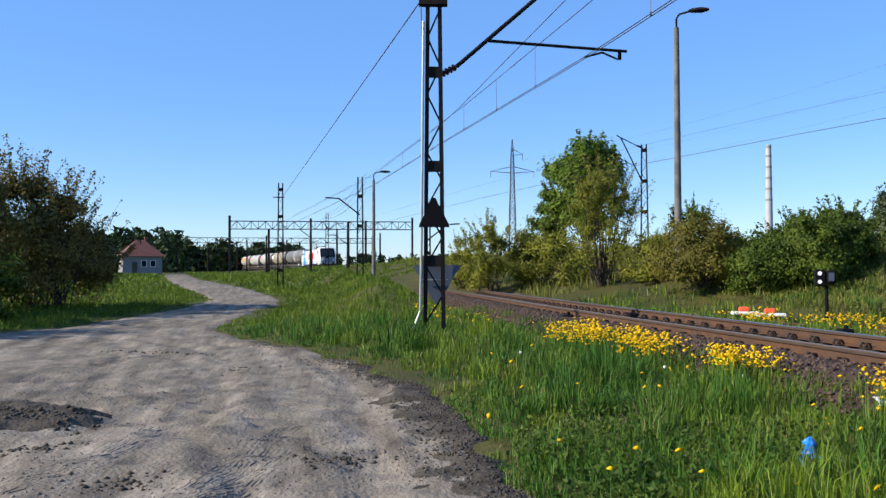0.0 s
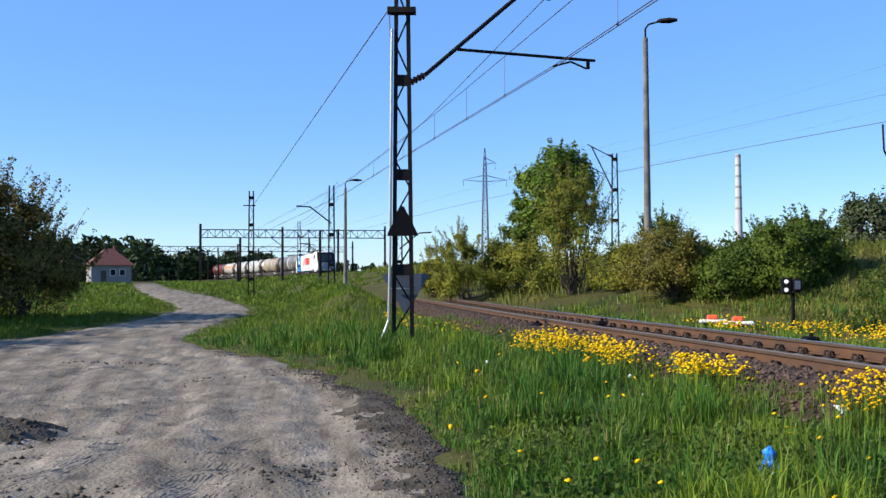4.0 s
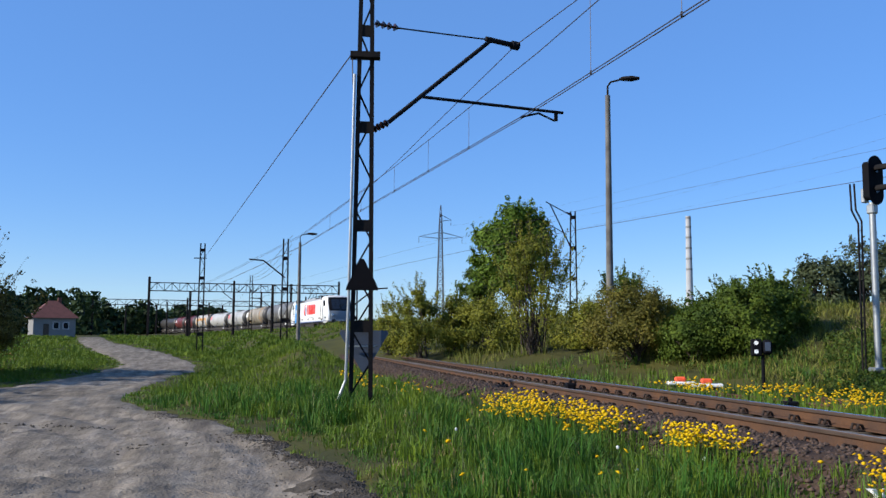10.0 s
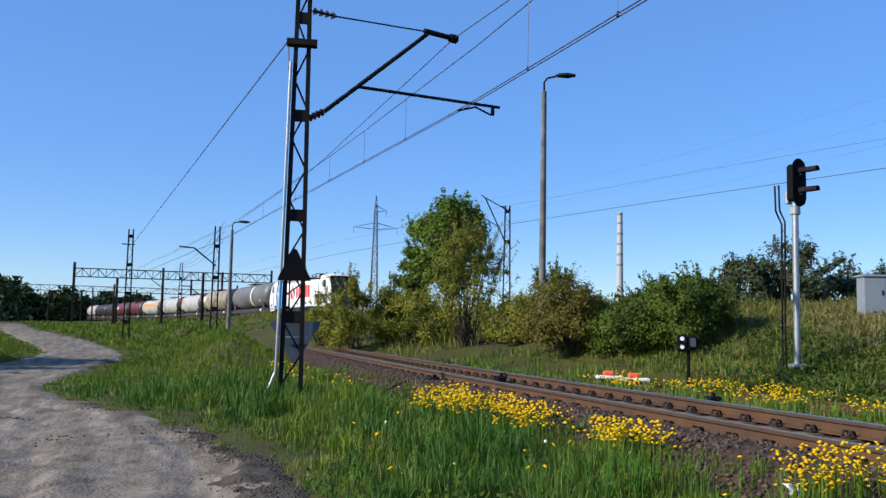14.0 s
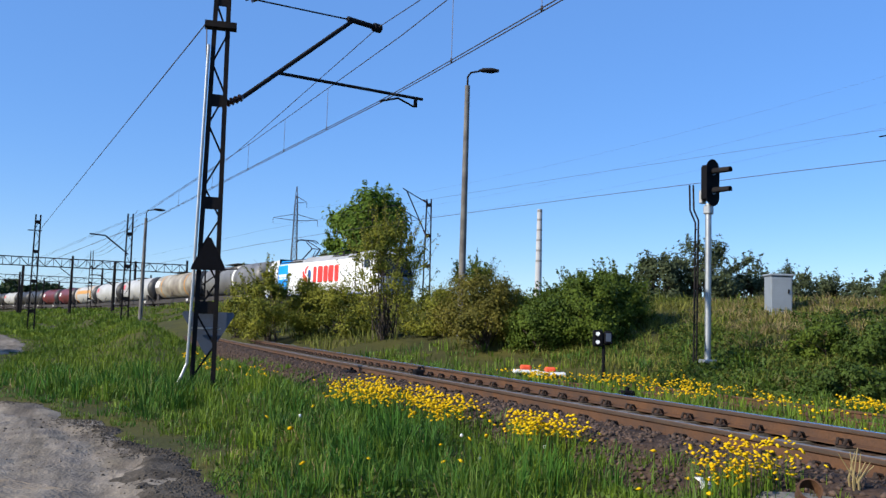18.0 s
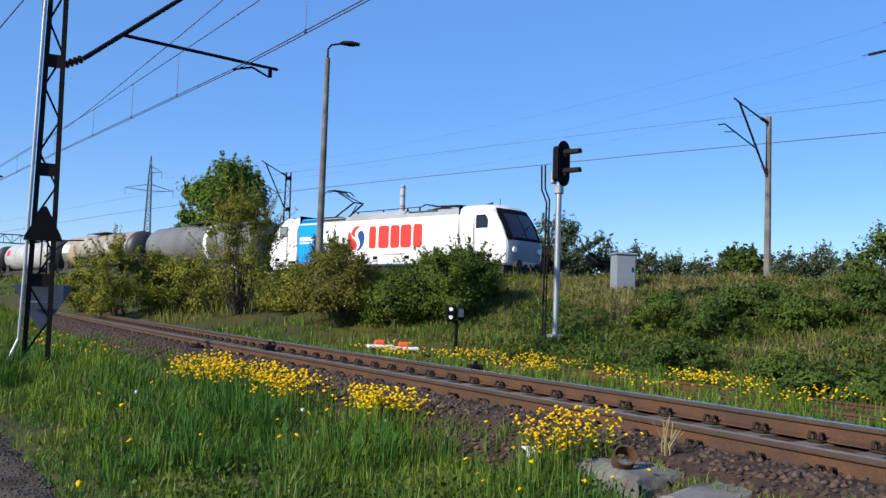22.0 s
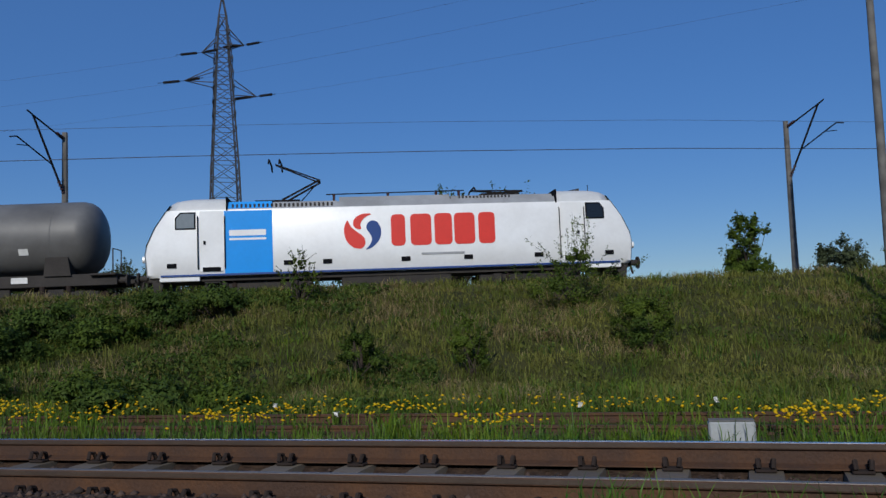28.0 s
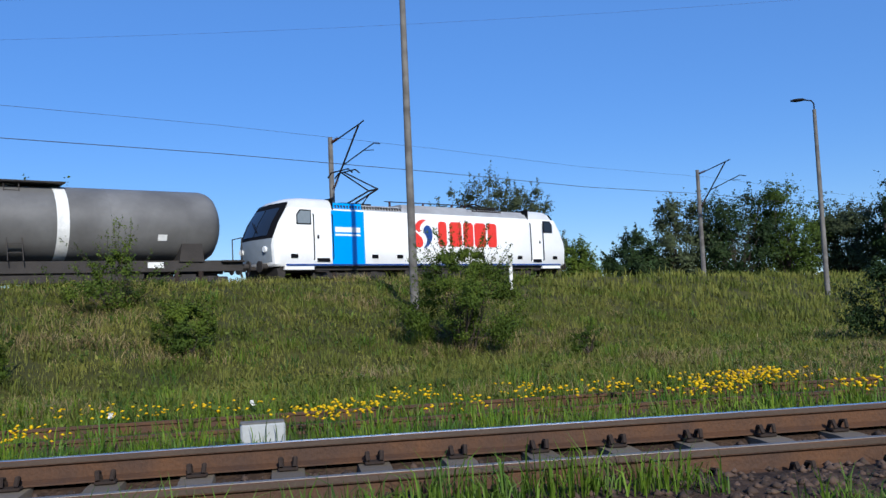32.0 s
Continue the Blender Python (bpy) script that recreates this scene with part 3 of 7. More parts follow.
def railway(name, label, line, top, y_from, y_to, fine_from, fine_to, sleeper_mat, pieces, bed=0.25, head=True, stones=0, spacing=0.6, bed_width=1.5, seed=1):
    rng = np.random.default_rng(seed)
    t = thing(name, label, "railway track", kind="structure")
    st = stations_of(line, y_from, y_to, fine_from, fine_to)
    for side in (-0.7525, 0.7525):
        r = part("rail", drawn(line, st, side, top, RAIL_OUTLINE), RUST, t, "rusty steel rail")
        if head:
            # right-hand head: its weaker sky reflection is put into a darker, duller colour
            part("running_surface", drawn(line, st, side, top, HEAD_OUTLINE), BRIGHT_STEEL if side < 0 else DULL_HEAD, r, "polished rail head" if side < 0 else "rail head toned down for its weaker sky reflection")
            part("head_side", drawn(line, st, side, top, HEAD_EDGE), HEAD_SIDE, r, "dusty worn side of the rail head")
    # bed of stones
    if bed:
        xs = np.array([-bed_width - 1.1, -bed_width - 0.35, -bed_width, -0.95, -0.6, 0, 0.6, 0.95, bed_width, bed_width + 0.35, bed_width + 1.1])
        drop = np.array([-0.62, -0.06, 0.105, 0.13, -0.01, -0.02, -0.01, 0.13, 0.105, -0.06, -0.62])
        v = []
        for s in st:
            for o, d in zip(xs, drop):
                x, y = line.at(s, o)
                v.append((x, y, top(s, y) - bed + d))
        n = len(xs)
        i = (np.arange(len(st) - 1)[:, None] * n + np.arange(n - 1)[None]).ravel()
        part("ballast_bed", mesh_from("ballast_bed", np.array(v), np.c_[i, i + 1, i + n + 1, i + n], BALLAST, True), None, t, "brown crushed stone ballast")
    if stones:
        lo_s, mid_s, hi_s = (float(np.interp(-v, -line.p[:, 1], line.s)) for v in (fine_from - 22, 16, fine_to + 4))
        s = np.where(rng.uniform(0, 1, stones) < 0.75, rng.uniform(mid_s, hi_s, stones), rng.uniform(lo_s, mid_s, stones))
        o = rng.uniform(-bed_width - 0.9, bed_width + 0.9, stones)
        x, y = line.at(s, o)
        z = top(s, y) - bed + np.interp(np.abs(o), [0, 0.6, 0.9, bed_width, bed_width + 0.35, bed_width + 1.1], [0.0, 0.01, 0.125, 0.105, -0.05, -0.6]) + rng.uniform(-0.012, 0.016, stones)
        on_beam = (np.abs((s - st[0] + 0.5 * spacing) % spacing - 0.5 * spacing) < 0.13) & (np.abs(o) < 0.7)
        keep = (np.abs(np.abs(o) - 0.7525) > 0.13) & ~on_beam
        v, f = stone_field(rng, np.c_[x, y, z][keep], 0.018, 0.046)
        tagged(part("ballast_stones", mesh_from("ballast_stones", v, f, STONE_BITS), None, t), kind="stuff")
    # sleepers: a tapered concrete beam, two rail seats
    beam = Shape()
    sec = lambda x, w, h: [(x, -w, -0.14), (x, w, -0.14), (x, w * 0.8, h), (x, -w * 0.8, h)]
    beam.loft([sec(-1.27, 0.14, 0.0), sec(-0.5, 0.14, 0.0), sec(0, 0.125, -0.03), sec(0.5, 0.14, 0.0), sec(1.27, 0.14, 0.0)])
    beam_mesh = beam.mesh("sleeper", sleeper_mat)
    clip = Shape().box(-0.055, 0.055, -0.07, 0.07, 0, 0.022, 0.008)
    for e in (-0.042, 0.042):
        clip.tube([(0.05, e, 0.02), (0.02, e * 1.1, 0.075), (-0.03, e * 1.25, 0.085), (-0.055, e * 1.1, 0.03)], 0.017, 6)
    clip_mesh = clip.mesh("fastening", CLIP)
    s0, s1 = st[0], st[-1]
    joined, jclip = Shape(), Shape()
    p0, p1 = (float(np.interp(-v, -line.p[:, 1], line.s)) for v in pieces)
    c0, c1 = p0 + 2, p1 - max(0, (p1 - p0) - 44)
    for k, s in enumerate(np.arange(s0, s1, spacing)):
        x, y = line.at(s)
        z = float(top(s, y)) - 0.172 - 0.012
        m = pose(float(x), float(y), z, 0, 0, line.turn(s) + 90 + rng.normal(0, 0.4))
        if p0 < s < p1:
            ob = part("sleeper", beam_mesh, None, t)
            ob.matrix_basis = m
        elif p0 - 60 < s < p1 + 40:
            joined.add([m @ Vector(q) for q in beam.v], beam.f)
        if spacing < 0.7 and p0 < s < p1 and head:
            for side in (-0.7525, 0.7525):
                for e in (-1, 1):
                    q = m @ pose(side + e * 0.115, 0, 0.004, 0, 0, 0 if e < 0 else 180)
                    if s < p1 and p1 - s < 42:
                        c = part("fastening", clip_mesh, None, t)
                        c.matrix_basis = q
                    else:
                        jclip.add([q @ Vector(w) for w in clip.v], clip.f)
    if joined.v:
        tagged(part("far_sleepers", mesh_from("far_sleepers", np.array(joined.v), joined.f, sleeper_mat), None, t), kind="stuff")
    if jclip.v:
        tagged(part("far_fastenings", mesh_from("far_fastenings", np.array(jclip.v), jclip.f, CLIP), None, t), kind="stuff")
    return t


near_h = lambda s, y: near_top(y)
main_h = lambda s, y: main_top(s)
railway("track_near", "single railway track with polished rails on brown ballast", NEAR, near_h, 200, -120, 62, -14, SLEEPER, (48, -12), stones=44000)
railway("track_main", "railway track on top of a grassy bank", MAIN, main_h, 430, -120, 70, -20, SLEEPER, (30, 29), head=True, spacing=1.2)
# the overgrown siding runs beyond the near line
SIDING = Line([(float(a), float(b)) for a, b in (NEAR.at(np.interp(-y, -NEAR.p[:, 1], NEAR.s), o) for y, o in ((46, -3.2), (38, -4.4), (30, -5.4), (20, -6.3), (10, -6.4), (0, -6.4), (-12, -6.4), (-30, -6.5)))])
side_h = lambda s, y: 0.14 + 0 * np.asarray(y)
railway("track_siding", "rusty overgrown siding sunk in grass and weeds", SIDING, side_h, 46, -28, 40, -14, OLD_WOOD, (26, -6), bed=0.19, head=False, spacing=0.75, seed=3, bed_width=0.95, stones=2500)


# ---- the train ----
def nose_ring(z, xe, w, cut=0.42):
    """An outline at height z with chamfered ends."""
    return [(xe - cut, -w, z), (xe - cut * 0.4, -w + 0.1, z), (xe - 0.06, -w + 0.36, z), (xe + 0.04, 0, z), (xe - 0.06, w - 0.36, z), (xe - cut * 0.4, w - 0.1, z), (xe - cut, w, z),
            (-xe + cut, w, z), (-xe + cut * 0.4, w - 0.1, z), (-xe + 0.06, w - 0.36, z), (-xe - 0.04, 0, z), (-xe + 0.06, -w + 0.36, z), (-xe + cut * 0.4, -w + 0.1, z), (-xe + cut, -w, z)]


NOSE = [(1.02, 9.26, 1.40), (1.12, 9.34, 1.47), (1.9, 9.40, 1.49), (2.25, 9.33, 1.49), (2.9, 9.03, 1.49), (3.35, 8.73, 1.47), (3.5, 8.63, 1.44)]


def wheelset(parent, x, r=0.55):
    w = new("wheelset")
    w.parent = parent
    w.matrix_basis = pose(x, 0, r)
    for y in (-0.76, 0.76):
        s = Shape().loft([[(rr * math.cos(a), y + yy, rr * math.sin(a)) for a in (2 * math.pi * k / 18 for k in range(18))] for rr, yy in ((r * 0.9, -0.06), (r, -0.05), (r, 0.05), (r * 0.9, 0.06))])
        part("wheel", s, CLIP, w)
    part("axle", Shape().tube([(0, -0.95, 0), (0, 0.95, 0)], 0.09, 8), CLIP, w)
    return w


def bogie(parent, x, base=2.6, r=0.6):
    b = part("bogie_frame", Shape().box(x - base / 2 - 0.7, x + base / 2 + 0.7, -1.12, -0.98, r - 0.12, r + 0.2, 0.04).box(x - base / 2 - 0.7, x + base / 2 + 0.7, 0.98, 1.12, r - 0.12, r + 0.2, 0.04)
             .box(x - 0.3, x + 0.3, -1.1, 1.1, r - 0.05, r + 0.3, 0.03), DARK_GREY, parent)
    for e in (-1, 1):
        for y in (-1.08, 1.08):
            part("axle_box", Shape().box(x + e * base / 2 - 0.19, x + e * base / 2 + 0.19, y - 0.12, y + 0.12, r - 0.2, r + 0.22, 0.05), DARK_GREY, b)
            part("spring", Shape().tube([(x + e * (base / 2 - 0.42), y, r + 0.0), (x + e * (base / 2 - 0.42), y, r + 0.42)], 0.1, 10), CLIP, b)
    return [wheelset(parent, x + e * base / 2, r) for e in (-1, 1)]


def buffers(parent, x, e):
    for y in (-0.875, 0.875):
        part("buffer", Shape().tube([(x, y, 1.04), (x + e * 0.3, y, 1.04), (x + e * 0.31, y, 1.04)], 0.12, 10).tube([(x + e * 0.3, y, 1.04), (x + e * 0.36, y, 1.04)], 0.24, 12), DARK_GREY, parent)
    part("coupling", Shape().box(min(x, x + e * 0.35), max(x, x + e * 0.35), -0.08, 0.08, 0.93, 1.1, 0.02).bar((x + e * 0.32, 0, 1.0), (x + e * 0.42, 0, 0.65), 0.07), DARK_GREY, parent)


def slab(x0, x1, z0, z1, y=-1.5, depth=0.012, r=0.0):
    """A flat plate with rounded corners on the side wall facing -y."""
    r = min(r, (x1 - x0) / 2.01, (z1 - z0) / 2.01)
    if r <= 0:
        return Shape().box(x0, x1, y - depth, y + 0.005, z0, z1)
    out = []
    for cx, cz, a0 in ((x1 - r, z1 - r, 0), (x0 + r, z1 - r, 90), (x0 + r, z0 + r, 180), (x1 - r, z0 + r, 270)):
        out += [(cx + r * math.cos(radians(a0 + a)), cz + r * math.sin(radians(a0 + a))) for a in (0, 30, 60, 90)]
    return Shape().prism(out, y - depth, y + 0.005)


def locomotive():
    t = thing("locomotive", "white electric locomotive with blue panel and red emblem", "locomotive")
    body = part("body", Shape().loft([nose_ring(z, xe, w) for z, xe, w in NOSE]), WHITE, t, "white lacquered body shell", True)
    # cab roofs and the roof between them
    for e in (-1, 1):
        rings = []
        for z, xe, w in ((3.5, 8.63, 1.44), (3.76, 8.46, 1.36), (3.9, 8.3, 1.2), (3.98, 8.05, 0.9)):
            rings.append([(e * 6.26, -w, z), (e * (xe - 0.5), -w, z), (e * (xe - 0.1), -w + 0.35, z), (e * xe, 0, z), (e * (xe - 0.1), w - 0.35, z), (e * (xe - 0.5), w, z), (e * 6.26, w, z)])
        part("cab_roof", Shape().loft(rings), CAB_GREY, t, "pale grey rounded cab roof", True)
        part("roof_joint", Shape().box(e * 6.28 - 0.03, e * 6.28 + 0.03, -1.46, 1.46, 3.46, 3.98), BLACK, t)
        # grey lower front, dark raked windscreen with its black surround
        def front(levels, out, edge):
            rr = []
            for z, xe, w in levels:
                rr.append([(e * (xe - 0.13 + out), -w + edge - 0.16, z), (e * (xe - 0.06 + out), -w + edge, z), (e * (xe + 0.04 + out), 0, z), (e * (xe - 0.06 + out), w - edge, z), (e * (xe - 0.13 + out), w - edge + 0.16, z)])
            return Shape().loft(rr, close=False, caps=False)
        part("front_panel", front([(1.2, 9.345, 1.47), (1.9, 9.40, 1.49), (2.2, 9.34, 1.49)], 0.014, 0.38), CABINET, t, "grey lower cab front", True)
        part("windscreen_surround", front([(2.2, 9.34, 1.49), (2.25, 9.33, 1.49), (2.9, 9.03, 1.49), (3.35, 8.73, 1.47), (3.5, 8.63, 1.44), (3.76, 8.46, 1.36)], 0.016, 0.34), BLACK, t, "black windscreen surround", True)
        for y0, y1 in ((-0.97, -0.03), (0.03, 0.97)):
            gg = [[(e * (xe + 0.07 - 0.09 * (y / 1.1) ** 2), y, z) for y in (y0, (y0 + y1) / 2, y1)] for z, xe in ((2.34, 9.29), (2.9, 9.03), (3.35, 8.73), (3.52, 8.62))]
            part("windscreen", Shape().loft(gg, close=False, caps=False), GLASS, t, "large dark windscreen pane", True)
        for y in (-0.95, 0.95):
            part("headlight", Shape().tube([(e * 9.34, y, 1.75), (e * 9.44, y, 1.75)], 0.13, 12), WHITE_LENS, t, "round headlight")
        part("windscreen_wiper", Shape().bar((e * 9.32, -0.2, 2.5), (e * 9.09, 0.5, 3.0), 0.03), BLACK, t)
        buffers(t, e * 9.28, e)
        part("snow_plough", Shape().loft([[(e * 8.6, -1.3, 0.95), (e * 9.05, -1.3, 0.95), (e * 9.05, 1.3, 0.95), (e * 8.6, 1.3, 0.95)], [(e * 8.8, -1.3, 0.25), (e * 8.95, -1.3, 0.25), (e * 8.95, 1.3, 0.25), (e * 8.8, 1.3, 0.25)]]), DARK_GREY, t)
        # side windows, doors and rails on the visible side
        w0, w1 = sorted((e * 7.42, e * 8.16))
        out = [(w0, 2.78), (w1, 2.78), (w1, 3.2), (w1 - 0.18, 3.42), (w0, 3.42)] if e > 0 else [(w0, 2.78), (w1, 2.78), (w1, 3.42), (w0 + 0.18, 3.42), (w0, 3.2)]
        win = part("side_window", Shape().prism(out, -1.505, -1.48), BLACK, t, "dark rubber-edged cab side window")
        inner = [(w0 + 0.05 + (x - w0) * (w1 - w0 - 0.1) / (w1 - w0), 2.83 + (z - 2.78) * 0.84) for x, z in out]
        # the rear pane's light grey look is put in as a paler colour
        part("pane", Shape().prism(inner, -1.512, -1.49), GLASS if e > 0 else PALE_PANE, win, "" if e > 0 else "pale grey cab window pane")
        d0, d1 = sorted((e * 6.42, e * 7.28))
        door = part("cab_door", slab(d0, d1, 1.2, 3.45, -1.49, 0.012, 0.06), WHITE, t, "white cab door")
        part("door_handle", Shape().box(e * 7.1 - 0.04, e * 7.1 + 0.04, -1.53, -1.5, 2.2, 2.34), BLACK, door)
        for x in (d0 - 0.06, d1 + 0.06):
            part("grab_rail", Shape().tube([(x, -1.50, 1.3), (x, -1.56, 1.35), (x, -1.56, 3.2), (x, -1.50, 3.25)], 0.022, 6), BLACK, t, "black grab rail")
        part("door_step", Shape().box(d0 + 0.1, d1 - 0.1, -1.512, -1.45, 1.2, 1.36), BLACK, door, "black step recess")
        part("cab_skirt", Shape().box(min(e * 7.3, e * 8.75), max(e * 7.3, e * 8.75), -1.46, -1.3, 0.86, 1.05, 0.02), WHITE, t, "white skirt under the cab")
        for k in (0.78, 0.5):
            part("step", Shape().box(d0 + 0.15, d1 - 0.15, -1.42, -1.2, k, k + 0.04), DARK_GREY, t)
    part("roof_deck", Shape().loft([[(-6.3, -1.44, 3.5), (6.3, -1.44, 3.5), (6.3, 1.44, 3.5), (-6.3, 1.44, 3.5)], [(-6.3, -1.25, 3.74), (6.3, -1.25, 3.74), (6.3, 1.25, 3.74), (-6.3, 1.25, 3.74)]]), LOCO_GREY, t, "grey sloping roof edge")
    for x0, x1, z in ((-2.1, 2.15, 3.93), (2.2, 6.2, 3.87), (-4.6, -2.2, 3.8)):
        u = part("roof_cover", Shape().loft([[(x0, -1.22, 3.7), (x1, -1.22, 3.7), (x1, 1.22, 3.7), (x0, 1.22, 3.7)], [(x0, -1.05, z), (x1, -1.05, z), (x1, 1.05, z), (x0, 1.05, z)]]), LOCO_GREY, t, "grey roof hatch")
    for x in np.arange(-6.1, -2.3, 0.16):
        part("roof_louvre", Shape().box(x, x + 0.07, -1.40, -1.30, 3.56, 3.70), DARK_GREY, t)
    for x in np.arange(2.5, 4.6, 0.14):
        part("roof_louvre", Shape().box(x, x + 0.06, -1.19, -1.10, 3.74, 3.84), DARK_GREY, t)
    # blue panel wrapped over side and roof
    part("blue_panel", Shape().box(-6.38, -4.62, -1.503, -1.48, 1.06, 3.44), BLUE, t, "sky blue side panel")
    part("blue_roof_panel", Shape().loft([[(-6.38, -1.452, 3.44), (-4.62, -1.452, 3.44), (-4.62, -1.40, 3.44), (-6.38, -1.40, 3.44)], [(-6.38, -1.3, 3.80), (-4.62, -1.3, 3.80), (-4.62, -1.1, 3.80), (-6.38, -1.1, 3.80)]]), BLUE, t, "sky blue roof edge")
    part("small_white_bar", slab(-6.2, -4.85, 2.5, 2.72, -1.503, 0.006, 0.03), WHITE, t, "white bar on the blue panel")
    part("thin_white_bar", slab(-6.2, -4.85, 2.34, 2.42, -1.503, 0.006), WHITE, t)
    # emblem: two red and one blue curved blades; five red blocks beside it
    cx, cz, R = -1.26, 2.52, 0.68
    def blade(outline):
        """A blade with its corners cut round twice."""
        for _ in range(2):
            outline = [(p[0] * a + q[0] * (1 - a), p[1] * a + q[1] * (1 - a)) for p, q in zip(outline, outline[1:] + outline[:1]) for a in (0.8, 0.2)]
        return Shape().prism([(cx + 1.03 * R * x, cz + 1.03 * R * z) for x, z in outline], -1.503, -1.48)
    part("emblem_blade", blade([(-0.8, 0.68), (-0.98, 0.3), (-1, -0.1), (-0.85, -0.55), (-0.5, -0.87), (-0.1, -0.93), (0.12, -0.75), (0.15, -0.45), (0, -0.2), (-0.3, 0), (-0.55, 0.2), (-0.7, 0.45)]), RED, t, "red curved emblem blade")
    part("emblem_blade", blade([(0.55, 0.97), (0.1, 1.0), (-0.3, 0.85), (-0.5, 0.6), (-0.48, 0.3), (-0.25, 0.12), (-0.05, 0.15), (-0.12, 0.4), (0, 0.65), (0.25, 0.85)]), RED, t, "red curved emblem blade")
    part("emblem_drop", blade([(0.25, 0.45), (0.5, 0.62), (0.8, 0.55), (1, 0.2), (1, -0.2), (0.85, -0.55), (0.5, -0.88), (0.1, -1.0), (0.4, -0.7), (0.52, -0.4), (0.4, -0.1), (0.2, 0.15)]), DARK_BLUE, t, "blue curved emblem drop")
    for x0, x1 in ((-0.18, 0.36), (0.56, 1.36), (1.48, 2.16), (2.24, 3.04), (3.18, 3.82)):
        part("red_block", slab(x0, x1, 1.95, 3.15, -1.503, 0.004, 0.16), RED, t, "red block with rounded corners")
    for x in (-4.05, -2.6, 0.35, 2.75, 5.5, 8.3, -8.3):
        part("vent", Shape().box(x - 0.17, x + 0.17, -1.506, -1.45, 1.36, 1.53), BLACK, t, "small black side opening")
    part("sill_line", Shape().box(-8.7, 8.7, -1.508, -1.4, 1.04, 1.11), DARK_BLUE, t, "dark blue sill line")
    part("thin_grey_bar", slab(0.95, 2.6, 1.58, 1.66, -1.503, 0.003), LOCO_GREY, t)
    # underframe, transformer and bogies
    part("underframe", Shape().box(-8.9, 8.9, -1.3, 1.3, 0.85, 1.04), DARK_GREY, t)
    part("transformer_case", Shape().box(-2.1, 2.1, -1.25, 1.25, 0.3, 0.95, 0.05), DARK_GREY, t)
    wheels = bogie(t, -5.2, 2.6, 0.6) + bogie(t, 5.2, 2.6, 0.6)
    # roof gear: one raised and one folded current collector, bus bar and insulators
    p = part("pantograph", Shape().box(-5.3, -3.6, -0.75, 0.75, 3.86, 3.92).bar((-4.3, -0.45, 3.95), (-2.85, -0.35, 4.72), 0.07).bar((-4.3, 0.45, 3.95), (-2.85, 0.35, 4.72), 0.07)
             .bar((-2.85, -0.35, 4.72), (-4.55, -0.1, 5.42), 0.05).bar((-2.85, 0.35, 4.72), (-4.55, 0.1, 5.42), 0.05).bar((-2.85, -0.36, 4.72), (-2.85, 0.36, 4.72), 0.07).bar((-3.6, 0, 3.92), (-3.0, 0, 4.6), 0.04), DARK_STEEL, t, "raised dark pantograph")
    part("contact_strip", Shape().tube([(-4.35, -0.95, 5.3), (-4.35, -0.65, 5.5), (-4.35, 0.65, 5.5), (-4.35, 0.95, 5.3)], 0.035, 6).tube([(-4.75, -0.95, 5.3), (-4.75, -0.65, 5.5), (-4.75, 0.65, 5.5), (-4.75, 0.95, 5.3)], 0.035, 6), DARK_STEEL, p)
    q = part("pantograph", Shape().box(3.4, 5.0, -0.75, 0.75, 3.9, 3.96).bar((3.5, -0.4, 4.0), (5.2, -0.35, 4.1), 0.07).bar((3.5, 0.4, 4.0), (5.2, 0.35, 4.1), 0.07).bar((5.2, -0.35, 4.12), (3.2, -0.1, 4.2), 0.05).bar((5.2, 0.35, 4.12), (3.2, 0.1, 4.2), 0.05), DARK_STEEL, t, "folded dark pantograph")
    part("contact_strip", Shape().tube([(3.2, -0.95, 4.1), (3.2, -0.65, 4.24), (3.2, 0.65, 4.24), (3.2, 0.95, 4.1)], 0.035, 6), DARK_STEEL, q)
    part("bus_bar", Shape().tube([(-2.6, -0.5, 4.12), (2.8, -0.5, 4.16)], 0.025, 6), DARK_STEEL, t)
    for x in (-2.3, -0.2, 1.7, 2.6):
        part("insulator", Shape().tube([(x, -0.5, 3.8), (x, -0.5, 4.14)], 0.055, 8), PORCELAIN, t)
    part("horn", Shape().tube([(7.0, -0.4, 4.02), (7.5, -0.4, 4.08)], [0.03, 0.07], 8), DARK_GREY, t)
    part("aerial", Shape().tube([(7.9, -0.3, 3.8), (7.9, -0.3, 4.3)], 0.015, 5), BLACK, t)
    return t, wheels


